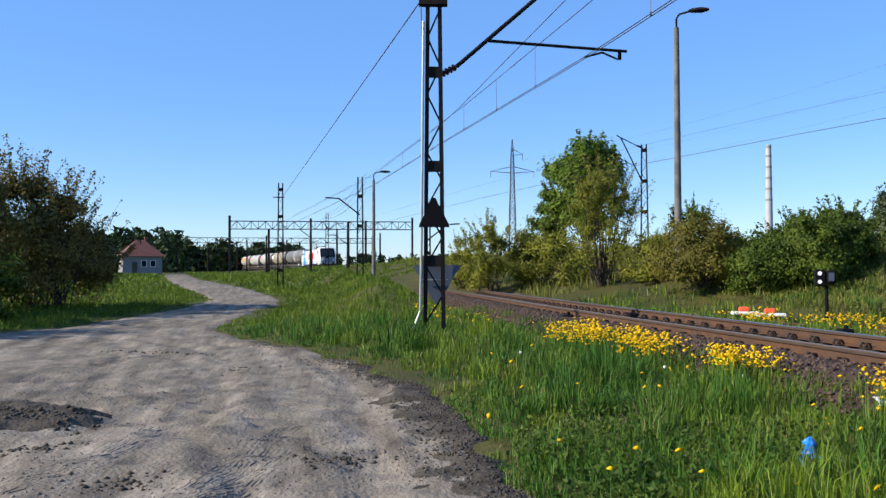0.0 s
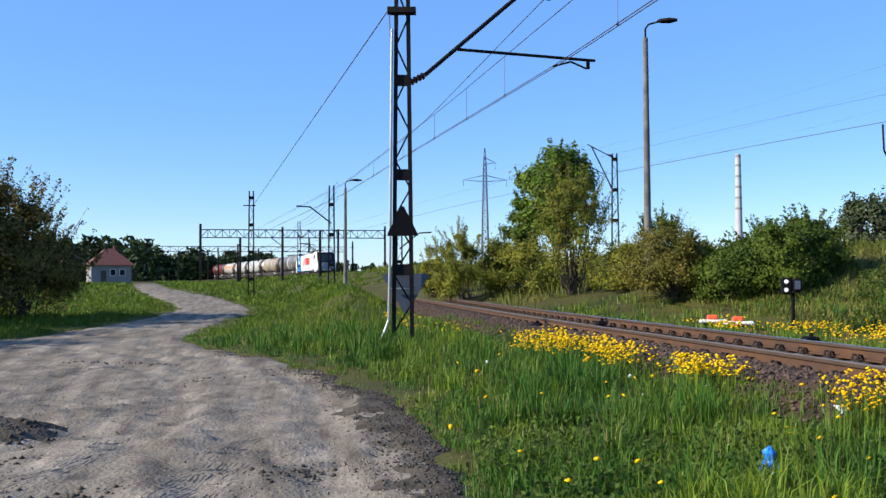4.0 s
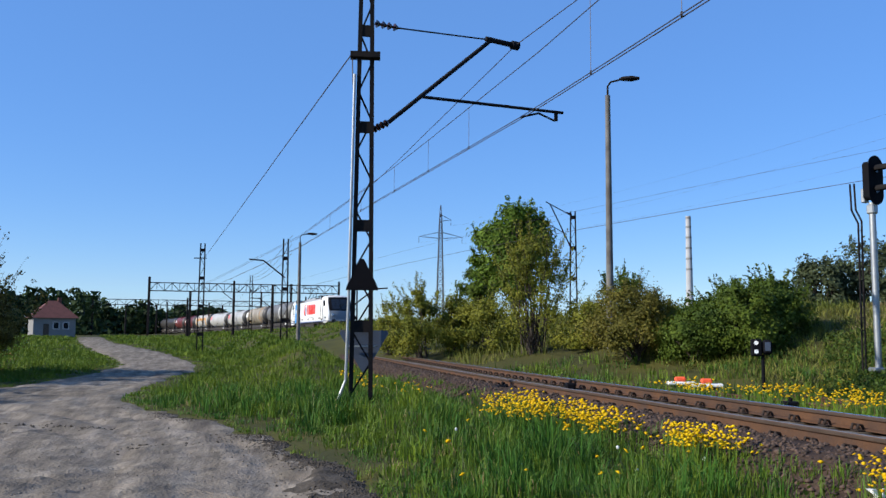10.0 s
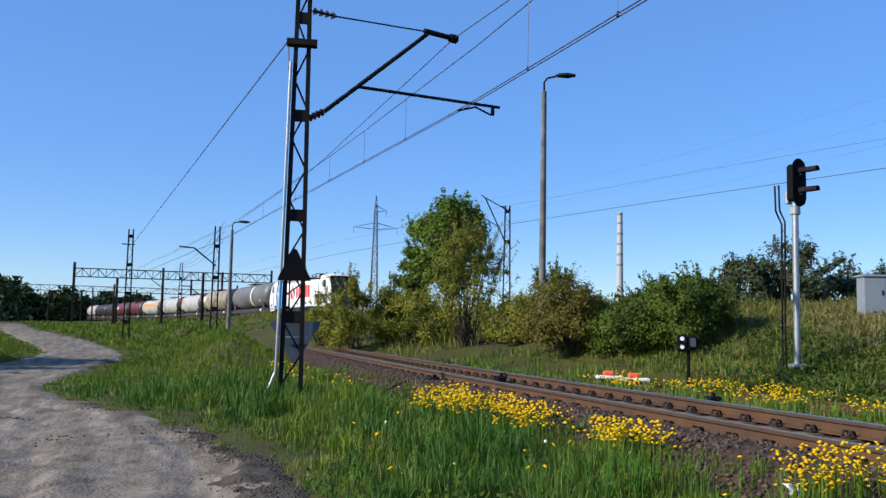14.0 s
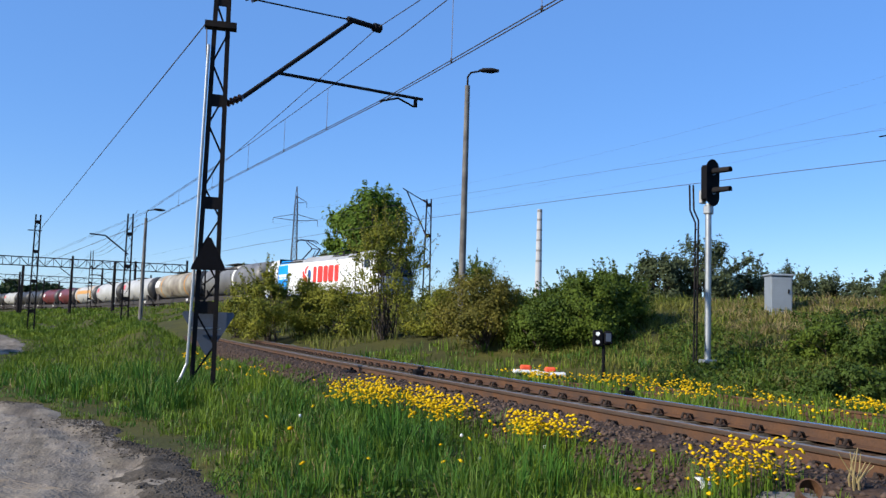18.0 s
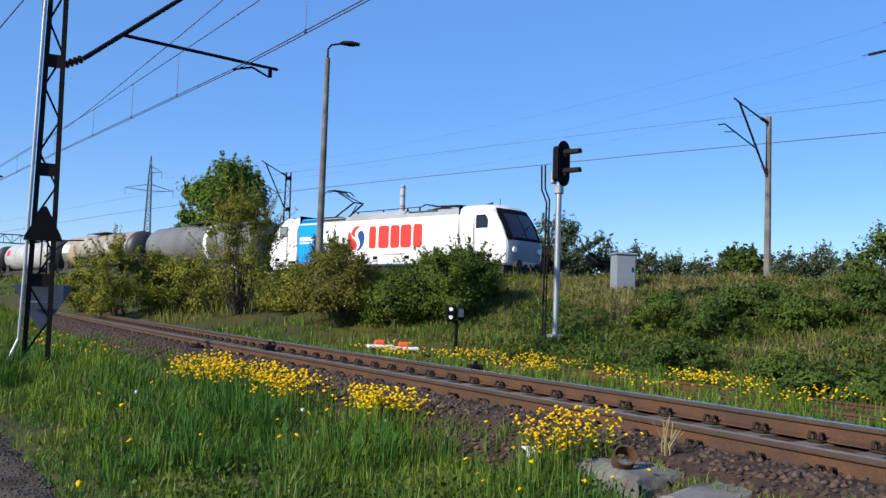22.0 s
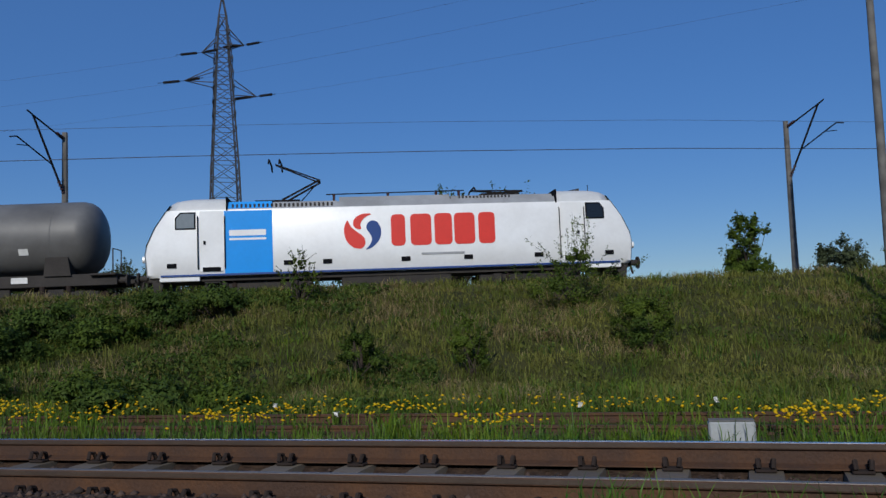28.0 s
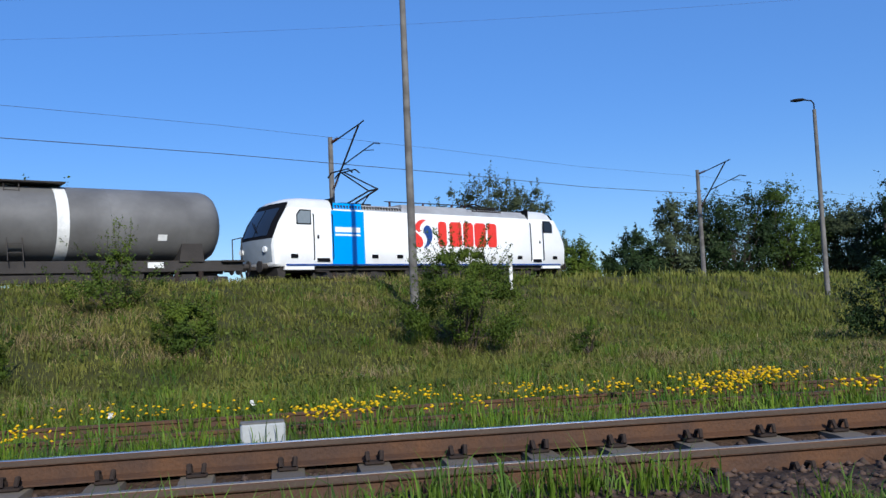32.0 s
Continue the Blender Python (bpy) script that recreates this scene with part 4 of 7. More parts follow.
def tank_wagon(label, paint, half=7.75, radius=1.42, ring=None, patch=None, ends=None):
    """A bogie tank wagon, its middle at the origin, rails at 0."""
    t = thing("tank_wagon", label, "tank wagon", group="tank wagons of the freight train")
    axis = 2.72
    circ = lambda x, r: [(x, r * math.sin(a), axis + r * math.cos(a)) for a in (2 * math.pi * k / 32 for k in range(32))]
    prof = [(-half, 0.15), (-half + 0.04, 0.55), (-half + 0.14, 0.95), (-half + 0.3, 1.22), (-half + 0.5, 1.36), (-half + 0.75, 1.0 * radius)]
    prof += [(x, radius) for x in np.linspace(-half + 2, half - 2, 6)] + [(-x, r) for x, r in reversed(prof)]
    tank = part("tank", Shape().loft([circ(x, r * (radius / 1.42 if r < 1.4 else 1)) for x, r in prof]), paint, t, "", True)
    # end caps in a dark colour, which paints in the shade on the tank ends
    if ends:
        for e in (-1, 1):
            part("tank_end", Shape().loft([circ(e * (half + 0.006 - d), r) for d, r in ((0, 0.15), (0.04, 0.555), (0.14, 0.957), (0.3, 1.228), (0.5, 1.368), (0.75, radius + 0.006))], caps=False), ends, t, "", True)
    for x, w, m in (ring or []):
        part("band", Shape().loft([circ(x - w / 2, radius), circ(x - w / 2, radius + 0.012), circ(x + w / 2, radius + 0.012), circ(x + w / 2, radius)], caps=False), m, t, "painted band round the tank", True)
    for x0, x1, a0, a1, m in (patch or []):
        arc = [radians(a0 + (a1 - a0) * k / 8) for k in range(9)]
        rings = [[(x, (radius + d) * math.sin(-a), axis + (radius + d) * math.cos(a)) for a in arc] for x, d in ((x0, 0.01), (x1, 0.01))]
        part("placard", Shape().loft(rings, close=False, caps=False), m, t)
    for x in (-half + 1.6, -half / 2 + 0.6, half / 2 - 0.6, half - 1.6):
        part("seam", Shape().loft([circ(x - 0.02, radius + 0.001), circ(x - 0.01, radius + 0.007), circ(x + 0.01, radius + 0.007), circ(x + 0.02, radius + 0.001)], caps=False), paint, t)
    part("manhole", Shape().tube([(0, 0, axis + radius - 0.1), (0, 0, axis + radius + 0.14)], 0.35, 14), paint, t)
    part("walkway", Shape().box(-1.8, 1.8, -0.95, 0.95, axis + radius + 0.02, axis + radius + 0.06).bar((-1.8, -0.95, axis + radius + 0.06), (1.8, -0.95, axis + radius + 0.06), 0.03), DARK_GREY, t, "dark grating walkway")
    lad = part("ladder", Shape().bar((-0.25, -radius - 0.05, 1.3), (-0.25, -0.8, axis + radius), 0.03).bar((0.25, -radius - 0.05, 1.3), (0.25, -0.8, axis + radius), 0.03), DARK_GREY, t)
    for k in np.linspace(0.1, 0.9, 8):
        y, z = -radius - 0.05 + (radius - 0.75) * k, 1.3 + (axis + radius - 1.3) * k
        part("rung", Shape().bar((-0.25, y, z), (0.25, y, z), 0.025), DARK_GREY, lad)
    L = half + 0.75
    for y in (-1.05, 1.05):
        part("sole_bar", Shape().box(-L, L, y - 0.06, y + 0.06, 0.86, 1.3, 0.02), DARK_GREY, t)
    for x in (-half + 1.4, half - 1.4):
        part("saddle", Shape().loft([[(x - 0.5, -1.2, 1.25), (x + 0.5, -1.2, 1.25), (x + 0.5, 1.2, 1.25), (x - 0.5, 1.2, 1.25)], [(x - 0.4, -1.25, 1.95), (x + 0.4, -1.25, 1.95), (x + 0.4, 1.25, 1.95), (x - 0.4, 1.25, 1.95)]]), DARK_GREY, t)
    for e in (-1, 1):
        part("end_platform", Shape().box(min(e * (half - 0.2), e * L), max(e * (half - 0.2), e * L), -1.3, 1.3, 1.22, 1.3, 0.02), DARK_GREY, t)
        part("end_rail", Shape().tube([(e * (L - 0.1), -1.25, 1.3), (e * (L - 0.1), -1.25, 2.2), (e * (L - 0.1), -0.3, 2.2), (e * (L - 0.1), -0.3, 1.3)], 0.025, 6), DARK_GREY, t, "dark handrail")
        buffers(t, e * L, e)
    part("side_skirt", Shape().box(-half + 3.2, half - 3.2, -1.0, -0.9, 0.5, 0.9, 0.02), DARK_GREY, t, "dark frame gear below the tank")
    part("brake_gear", Shape().box(-1.5, 1.5, -0.8, 0.8, 0.55, 0.95, 0.05).tube([(-3, -0.5, 0.8), (3, -0.5, 0.8)], 0.12, 8), DARK_GREY, t)
    part("data_panel", Shape().box(half - 3.1, half - 2.5, -1.135, -1.1, 1.02, 1.24), WHITE_OLD, t, "white data panel")
    wheels = bogie(t, -half + 1.5, 1.8, 0.46) + bogie(t, half - 1.5, 1.8, 0.46)
    return t, wheels, L + 0.36


LOCO, LOCO_WHEELS = locomotive()
TRAIN = [(LOCO, LOCO_WHEELS, 0.6, 9.62, 5.2)]
GREY_W, W1, H1 = tank_wagon("grey bogie tank wagon with one white band", TANK_GREY, 7.75, 1.42, [(1.6, 0.42, WHITE_OLD)], [(5.0, 5.35, 108, 118, WHITE_OLD)], None)
TAN_W, W2, H2 = tank_wagon("weathered tan tank wagon with rust-brown bands", TANK_TAN, 7.75, 1.42, [(-4.5, 0.3, YELLOW_PAINT), (4.6, 0.3, YELLOW_PAINT)], [(-7.0, -5.4, 62, 92, WHITE_OLD)], TANK_DARK)
WHITE_W, W3, H3 = tank_wagon("off-white bogie tank wagon", TANK_WHITE, 7.75, 1.42, [(2.5, 0.15, LOCO_GREY), (-3.5, 0.15, LOCO_GREY)], [(-6.4, -5.2, 60, 85, RED)], TANK_DARK)
YEL_W, W5, H5 = tank_wagon("white tank wagon with orange side stripe", TANK_WHITE, 7.75, 1.42, [(-5.6, 0.7, YELLOW_PAINT), (5.6, 0.7, YELLOW_PAINT)], [(-5, 5, 62, 85, YELLOW_PAINT)], TANK_DARK)
RED_W, W6, H6 = tank_wagon("dull red short tank wagon", TANK_RED, 6.1, 1.42, None, [(-4.4, -3.2, 65, 90, WHITE_OLD)], TANK_DARK)
DARK_W, W8, H8 = tank_wagon("sooty dark tank wagon", TANK_DARK, 6.1, 1.42, None, None, None)


def coupled(source, wheels, half_length, bogie_x, first):
    """Adds a wagon to the end of the train; a repeat is a copy."""
    ob, ws = source, wheels
    if not first:
        ob = copy_thing(source, Matrix())
        ws = [c for c in ob.children if c.name.startswith("wheelset")]
    TRAIN.append((ob, ws, 0.46, half_length, bogie_x))


coupled(GREY_W, W1, H1, 6.2, True)
coupled(TAN_W, W2, H2, 6.2, True)
coupled(WHITE_W, W3, H3, 6.2, True)
coupled(WHITE_W, W3, H3, 6.2, False)
coupled(YEL_W, W5, H5, 6.2, True)
coupled(RED_W, W6, H6, 4.6, True)
coupled(RED_W, W6, H6, 4.6, False)
coupled(DARK_W, W8, H8, 4.6, True)
coupled(DARK_W, W8, H8, 4.6, False)
coupled(WHITE_W, W3, H3, 6.2, False)
coupled(DARK_W, W8, H8, 4.6, False)


# ---- masts, wires, lamps and signals ----
def polar(az, dist):
    return dist * math.sin(radians(az)), dist * math.cos(radians(az))


def lattice_legs(t, x, y, z0, z1, w0, w1, leg=0.075, step=0.62, brace=0.035, turn=0.0):
    """A flat two-legged lattice mast: two channel legs with zigzag bracing and battens."""
    ux, uy = math.cos(radians(turn)), math.sin(radians(turn))
    at = lambda e, z: (x + e * ux * (w0 + (w1 - w0) * (z - z0) / (z1 - z0)) / 2, y + e * uy * (w0 + (w1 - w0) * (z - z0) / (z1 - z0)) / 2, z)
    for e in (-1, 1):
        part("leg", Shape().bar(at(e, z0), at(e, z1), leg * 1.3, leg * 1.6), DARK_STEEL, t, "dark steel channel leg")
    z, e = z0 + 0.25, -1
    while z + step < z1:
        part("brace", Shape().bar(at(e, z), at(-e, z + step), brace), DARK_STEEL, t)
        z, e = z + step, -e
    for z in np.arange(z0 + 1.6, z1 - 0.4, 2.05):
        part("batten", Shape().bar(at(-1, z), at(1, z), 0.05, 0.24), DARK_STEEL, t)
    return at


def insulator(parent, a, b, n=4):
    a, b = Vector(a), Vector(b)
    s = Shape().tube([a, b], 0.03, 6)
    for k in range(n):
        p = a.lerp(b, (k + 0.5) / n)
        d = (b - a).normalized()
        s.tube([p - d * 0.03, p + d * 0.03], [0.085, 0.05], 8)
    return part("insulator", s, PORCELAIN, parent, "brown ribbed insulator", True)


mast = thing("catenary_mast", "dark steel lattice catenary mast with back of road sign", "catenary mast")
MX, MY = -0.17, 17.95
lattice_legs(mast, MX, MY, 0.1, 9.7, 0.40, 0.21, 0.055, turn=3)
for e in (-1, 1):
    part("footing", Shape().box(MX + e * 0.2 - 0.13, MX + e * 0.2 + 0.13, MY - 0.16, MY + 0.16, -0.3, 0.16, 0.03), CONCRETE, mast, "small concrete footing")
part("earth_conduit", Shape().tube([(MX - 0.48, MY - 0.15, 0.15), (MX - 0.30, MY - 0.1, 0.62), (MX - 0.27, MY - 0.06, 2.2), (MX - 0.22, MY - 0.06, 6.9)], 0.03, 8), GREY_STEEL, mast, "pale metal conduit along the mast")
part("head_bracket", Shape().box(MX - 0.32, MX + 0.3, MY - 0.12, MY + 0.12, 7.26, 7.38), DARK_STEEL, mast)
arm_dir = Vector((4.56, 2.1, 0)).normalized()
on_arm = lambda s, z: Vector((MX, MY, z)) + arm_dir * s
A0, A1, A2 = on_arm(0.55, 5.98), on_arm(3.1, 8.2), on_arm(3.75, 8.18)
insulator(mast, on_arm(0.2, 5.78), A0)
part("diagonal_tube", Shape().tube([A0, A1], 0.05, 8), DARK_STEEL, mast)
part("messenger_arm", Shape().tube([A1 - arm_dir * 0.15, A2], 0.06, 8).tube([A2 - arm_dir * 0.1, A2 + arm_dir * 0.08], 0.1, 8), DARK_STEEL, mast)
insulator(mast, on_arm(0.2, 8.05), on_arm(0.75, 8.05))
part("top_tie", Shape().tube([on_arm(0.75, 8.05), on_arm(2.2, 8.14), A1], 0.018, 6), DARK_STEEL, mast)
S0, S1 = on_arm(1.3, 6.63), on_arm(5.1, 6.78)
part("steady_tube", Shape().tube([S0, S1], 0.035, 8), DARK_STEEL, mast)
part("registration_arm", Shape().tube([S1 - arm_dir * 0.2, S1 - arm_dir * 0.25 - Vector((0, 0, 0.22)), S1 - arm_dir * 0.7 - Vector((0, 0, 0.1)), S1 - arm_dir * 1.2 - Vector((0, 0, 0.26))], 0.025, 6).tube([S1 - arm_dir * 0.2, S1 - arm_dir * 0.2 - Vector((0, 0, 0.22))], 0.05, 6), DARK_STEEL, mast)
# back of a triangular warning board and of a yield sign fixed to the mast
part("warning_board", Shape().prism([(MX - 0.33, 2.42), (MX + 0.33, 2.42), (MX + 0.3, 2.52), (MX + 0.03, 3.05), (MX - 0.03, 3.05), (MX - 0.3, 2.52)], MY - 0.2, MY - 0.17), BLACK, mast, "black triangular board")
part("yield_sign", Shape().prism([(MX - 0.42, 1.62), (MX + 0.52, 1.62), (MX + 0.55, 1.56), (MX + 0.1, 0.78), (MX + 0.02, 0.78), (MX - 0.45, 1.56)], MY + 0.18, MY + 0.2), SIGN_GREY, mast, "blue-grey back of a triangular sign")
part("sign_clamp", Shape().bar((MX - 0.3, MY + 0.1, 1.3), (MX + 0.3, MY + 0.1, 1.3), 0.03), GREY_STEEL, mast)


def wire(label, pts, sag=0.0, r=0.011, n=10):
    """A wire hung between points, each span with its own sag."""
    out = []
    for a, b in zip(pts[:-1], pts[1:]):
        a, b = Vector(a), Vector(b)
        for k in range(n):
            u = k / n
            out.append(a.lerp(b, u) - Vector((0, 0, sag * 4 * u * (1 - u))))
    out.append(Vector(pts[-1]))
    w = new("wire", Shape().tube(out, r, 5).mesh("wire", WIRE))
    return tagged(w, label, "wire", "overhead wires")


CONTACT = [(-24, 128, 7.6), (-4.65, 57.8, 7.25), (0.12, 35.3, 6.87), (3.41, 19.75, 6.55), (3.74, 17.3, 6.42), (4.61, 10.5, 6.06), (7.0, -10, 5.95), (8.5, -38, 6.0)]
HANGER = [(-24, 128, 8.6), (-4.65, 57.8, 8.0), (0.86, 31.8, 7.71), (1.77, 27.5, 7.72), (3.6, 18.6, 7.74), (4.35, 15.3, 7.9), (7.0, -10, 8.6), (8.5, -38, 9.4)]
for dx in (-0.04, 0.04):
    wire("double contact wire over the near track", [(x + dx, y, z) for x, y, z in CONTACT], 0.0, 0.011, 2)
wire("messenger wire over the near track", HANGER, 0.0, 0.011, 2)
wire("messenger wire held by the mast arm", [(-24, 128, 8.4), (-4.65, 57.8, 7.9), (0.09, 35.4, 7.69), (0.85, 31.8, 7.82), tuple(A2), (4.2, 16.0, 8.2), (8.5, -38, 9.0)], 0.0, 0.011, 2)
wire("anchor wire from the mast to a far post", [(MX - 0.27, MY, 7.38), (-12.2, 65.6, 7.05)], 0.0, 0.014)
wire("feeder loop on the mast", [(MX - 0.28, MY, 7.3), (MX - 0.25, MY, 6.6)], 0.02, 0.012)
interp3 = lambda line, y: tuple(np.interp(-y, [-p[1] for p in line], [p[i] for p in line]) for i in range(3))
for y in (46, 38, 32, 27.5, 23.5, 15.5, 12):
    a, b = interp3(CONTACT, y), interp3(HANGER, y)
    tagged(new("dropper", Shape().tube([a, (a[0], y, b[2])], 0.006, 4).tube([(a[0], y, a[2] - 0.02), (a[0], y, a[2] + 0.06)], 0.02, 5).mesh("dropper", WIRE)), "thin dropper between contact and messenger wire", "wire", "droppers")


def main_mast(az, dist, top, side, arm_turn, lattice=False):
    """A mast of the main line with its cantilever towards the track."""
    x, y = polar(az, dist)
    z0 = gz(x, y) - 0.3
    t = thing("catenary_mast", "slim catenary mast with dark bracket arms on the bank", "catenary mast", group="masts of the main line")
    if lattice:
        lattice_legs(t, x, y, z0, top, 0.5, 0.3, 0.06, 0.6, 0.03, turn=-az)
    else:
        part("pole", Shape().tube([(x, y, z0), (x, y, top)], [0.17, 0.12], 8), POST_CONCRETE, t, "weathered tapered pole", True)
    d = Vector((math.sin(radians(arm_turn)), math.cos(radians(arm_turn)), 0))
    q = lambda s, z: Vector((x, y, z)) + d * s
    part("raking_arm", Shape().tube([q(0.1, top - 2.6), q(2.05, top + 0.3)], 0.045, 6), DARK_STEEL, t)
    part("top_tie", Shape().tube([q(0.1, top - 0.3), q(2.05, top + 0.3), q(2.4, top + 0.42)], 0.035, 6), DARK_STEEL, t)
    part("steady_arm", Shape().tube([q(0.85, top - 1.5), q(3.0, top - 0.75), q(3.4, top - 0.85)], 0.03, 6).tube([q(2.4, top - 1.0), q(3.0, top - 1.08)], 0.02, 5), DARK_STEEL, t)
    insulator(t, q(0.1, top - 2.6), q(0.45, top - 2.1))
    insulator(t, q(0.15, top - 0.25), q(0.6, top - 0.12))


main_mast(13.15, 59.0, 9.9, 1, 239, True)
main_mast(43.5, 40.3, 10.1, 1, 258)
main_mast(88.0, 43.6, 10.2, 1, 226)
main_mast(111.2, 64.0, 10.5, 1, 226)
main_mast(121.5, 96.0, 10.2, 1, 226)
along = lambda up, side: [(*(float(v) for v in MAIN.at(s, side)), float(main_top(s)) + up + (0.35 if s > 60 else 0)) for s in (-230, -190, -150, -110, -80, -58, -44, -30, -18, -6, 4, 14, 24, 36, 48, 62, 90, 130)]
wire("contact wire over the main line", along(5.85, 0.0), 0.0, 0.015, 2)
wire("messenger wire over the main line", along(7.1, -0.2), 0.0, 0.007, 2)


def lamp_post(az, dist, top, head_turn, base=None):
    x, y = polar(az, dist)
    z0 = (gz(x, y) if base is None else base) - 0.2
    t = thing("street_lamp", "tall tapered concrete lamp post with one lamp head", "street lamp", group="lamp posts")
    part("post", Shape().tube([(x, y, z0), (x, y, top - 0.62)], [0.155, 0.1], 10), POST_CONCRETE, t, "grimy grey concrete post", True)
    d = Vector((math.sin(radians(head_turn)), math.cos(radians(head_turn)), 0))
    o = Vector((x, y, 0))
    part("arm", Shape().tube([o + Vector((0, 0, top - 0.8)), o + Vector((0, 0, top - 0.25)), o + d * 0.12 + Vector((0, 0, top - 0.08)), o + d * 0.5 + Vector((0, 0, top))], 0.04, 8), DARK_STEEL, t)
    h = Shape()
    side = d.cross(Vector((0, 0, 1)))
    rings = []
    for s, w, up, dn in ((0.45, 0.05, 0.04, 0.03), (0.6, 0.14, 0.09, 0.05), (0.95, 0.17, 0.1, 0.08), (1.25, 0.1, 0.05, 0.03)):
        c = o + d * s + Vector((0, 0, top + 0.01))
        rings.append([c - side * w, c - side * w * 0.6 + Vector((0, 0, up)), c + side * w * 0.6 + Vector((0, 0, up)), c + side * w, c + side * w * 0.6 - Vector((0, 0, dn)), c - side * w * 0.6 - Vector((0, 0, dn))])
    part("lamp_head", h.loft(rings), DARK_STEEL, t, "dark oval lamp head", True)


lamp_post(15.45, 35.0, 11.75, 106)
lamp_post(93.0, 31.2, 14.6, 250)
lamp_post(118.1, 56.0, 12.9, 20)
lamp_post(-4.55, 65.5, 9.0, 80)

# the tall colour-light signal, seen from the side
SX, SY = 13.15, 22.0
sg = thing("railway_signal", "tall grey railway signal with black hooded head", "railway signal")
zg = gz(SX, SY)
part("post", Shape().tube([(SX, SY, zg - 0.2), (SX, SY, 5.1)], 0.085, 12), GREY_STEEL, sg, "pale grey tubular post", True)
part("foot_clamp", Shape().box(SX - 0.2, SX + 0.2, SY - 0.16, SY + 0.16, zg + 0.1, zg + 0.2, 0.02), GREY_STEEL, sg)
rot_s = pose(SX, SY, 0, 0, 0, -66)
hz, hh, hw = 5.68, 0.66, 0.30
oval = [(hw * math.cos(a) * (1 if abs(math.sin(a)) < 0.8 else 0.95), (hh - hw) * (1 if math.sin(a) > 0 else -1) + hw * math.sin(a)) for a in (2 * math.pi * (k + 0.5) / 20 for k in range(20))]
plate = Shape().loft([[rot_s @ Vector((x, w, hz + v)) for w, v in oval] for x in (0.13, 0.15)])
part("backing_plate", plate, BLACK, sg, "black oval backing plate")
part("head_case", Shape().box(-0.14, 0.13, -0.2, 0.2, hz - 0.5, hz + 0.5, 0.05, rot_s), BLACK, sg, "black lamp housing")
for z in (hz + 0.3, hz - 0.24):
    hood = Shape()
    arc = lambda x, r: [rot_s @ Vector((x, r * math.sin(a), z + r * math.cos(a))) for a in (radians(-110 + 220 * k / 10) for k in range(11))]
    inner = lambda x, r: list(reversed(arc(x, r)))
    hood.loft([arc(0.14, 0.11) + inner(0.14, 0.10), arc(0.7, 0.095) + inner(0.7, 0.085)])
    part("hood", hood, DARK_STEEL, sg, "long dark lens hood")
    part("lens", Shape().tube([rot_s @ Vector((0.14, 0, z)), rot_s @ Vector((0.17, 0, z))], 0.1, 14), GLASS, sg)
part("junction_box", Shape().box(-0.26, -0.14, -0.1, 0.1, 5.12, 5.5, 0.02, rot_s), GREY_STEEL, sg)
part("neck_clamp", Shape().box(-0.11, 0.11, -0.11, 0.11, 4.8, 5.05, 0.03, rot_s), GREY_STEEL, sg)
lad = part("ladder_rail", Shape().tube([(SX - 0.36, SY + 0.12, zg), (SX - 0.33, SY + 0.12, 4.55), (SX - 0.5, SY + 0.12, 4.9), (SX - 0.52, SY + 0.12, 5.6)], 0.026, 6), DARK_STEEL, sg, "dark ladder rail")
part("ladder_rail", Shape().tube([(SX - 0.17, SY + 0.3, zg), (SX - 0.13, SY + 0.3, 4.65), (SX - 0.28, SY + 0.3, 4.95), (SX - 0.3, SY + 0.3, 5.65)], 0.026, 6), DARK_STEEL, sg, "dark ladder rail")
for z in np.arange(zg + 0.5, 4.5, 0.33):
    part("rung", Shape().bar((SX - 0.345, SY + 0.12, z), (SX - 0.15, SY + 0.3, z), 0.02), DARK_STEEL, sg)

# low shunting signal
DX, DY = 10.05, 22.1
zd = gz(DX, DY)
dw = thing("shunting_signal", "low black shunting signal with white lights", "railway signal")
md = pose(DX, DY, 0, 0, 0, -14)
part("post", Shape().tube([(DX + 0.05, DY, zd - 0.1), (DX + 0.05, DY, 1.1)], 0.045, 8), BLACK, dw)
part("case", Shape().box(-0.24, 0.02, -0.1, 0.12, 1.06, 1.5, 0.03, md), BLACK, dw, "black lamp case")
part("hood_case", Shape().box(0.03, 0.27, -0.12, 0.1, 1.1, 1.48, 0.06, md), BLACK, dw, "black hooded case")
for z in (1.4, 1.18):
    part("light", Shape().tube([md @ Vector((-0.13, -0.1, z)), md @ Vector((-0.13, -0.115, z))], 0.055, 12), WHITE_LENS, dw, "round white light")
part("grey_patch", Shape().box(0.08, 0.22, -0.125, -0.12, 1.2, 1.42, 0, md), SIGN_GREY, dw)

# two white boards with orange boxes on the siding
for k, (az, ln) in enumerate(((19.72, 0.74), (21.28, 0.8))):
    x, y = polar(az, 25.2 - k * 0.5)
    m = pose(x, y, 0, 0, 0, -13)
    z = gz(x, y) + 0.2
    b = thing("derail_block", "flat white block with an orange box on top", "track device", group="derail blocks on the siding")
    part("board", Shape().box(-ln / 2, ln / 2, -0.2, 0.2, z, z + 0.1, 0.03, m), WHITE_OLD, b, "chalky white board")
    part("orange_box", Shape().box(-0.17, 0.13, -0.12, 0.1, z + 0.102, z + 0.23, 0.04, m), ORANGE, b, "orange-red box")
    part("foot", Shape().box(-ln / 2 + 0.1, ln / 2 - 0.1, -0.12, 0.12, z - 0.35, z, 0.01, m), OLD_WOOD, b)

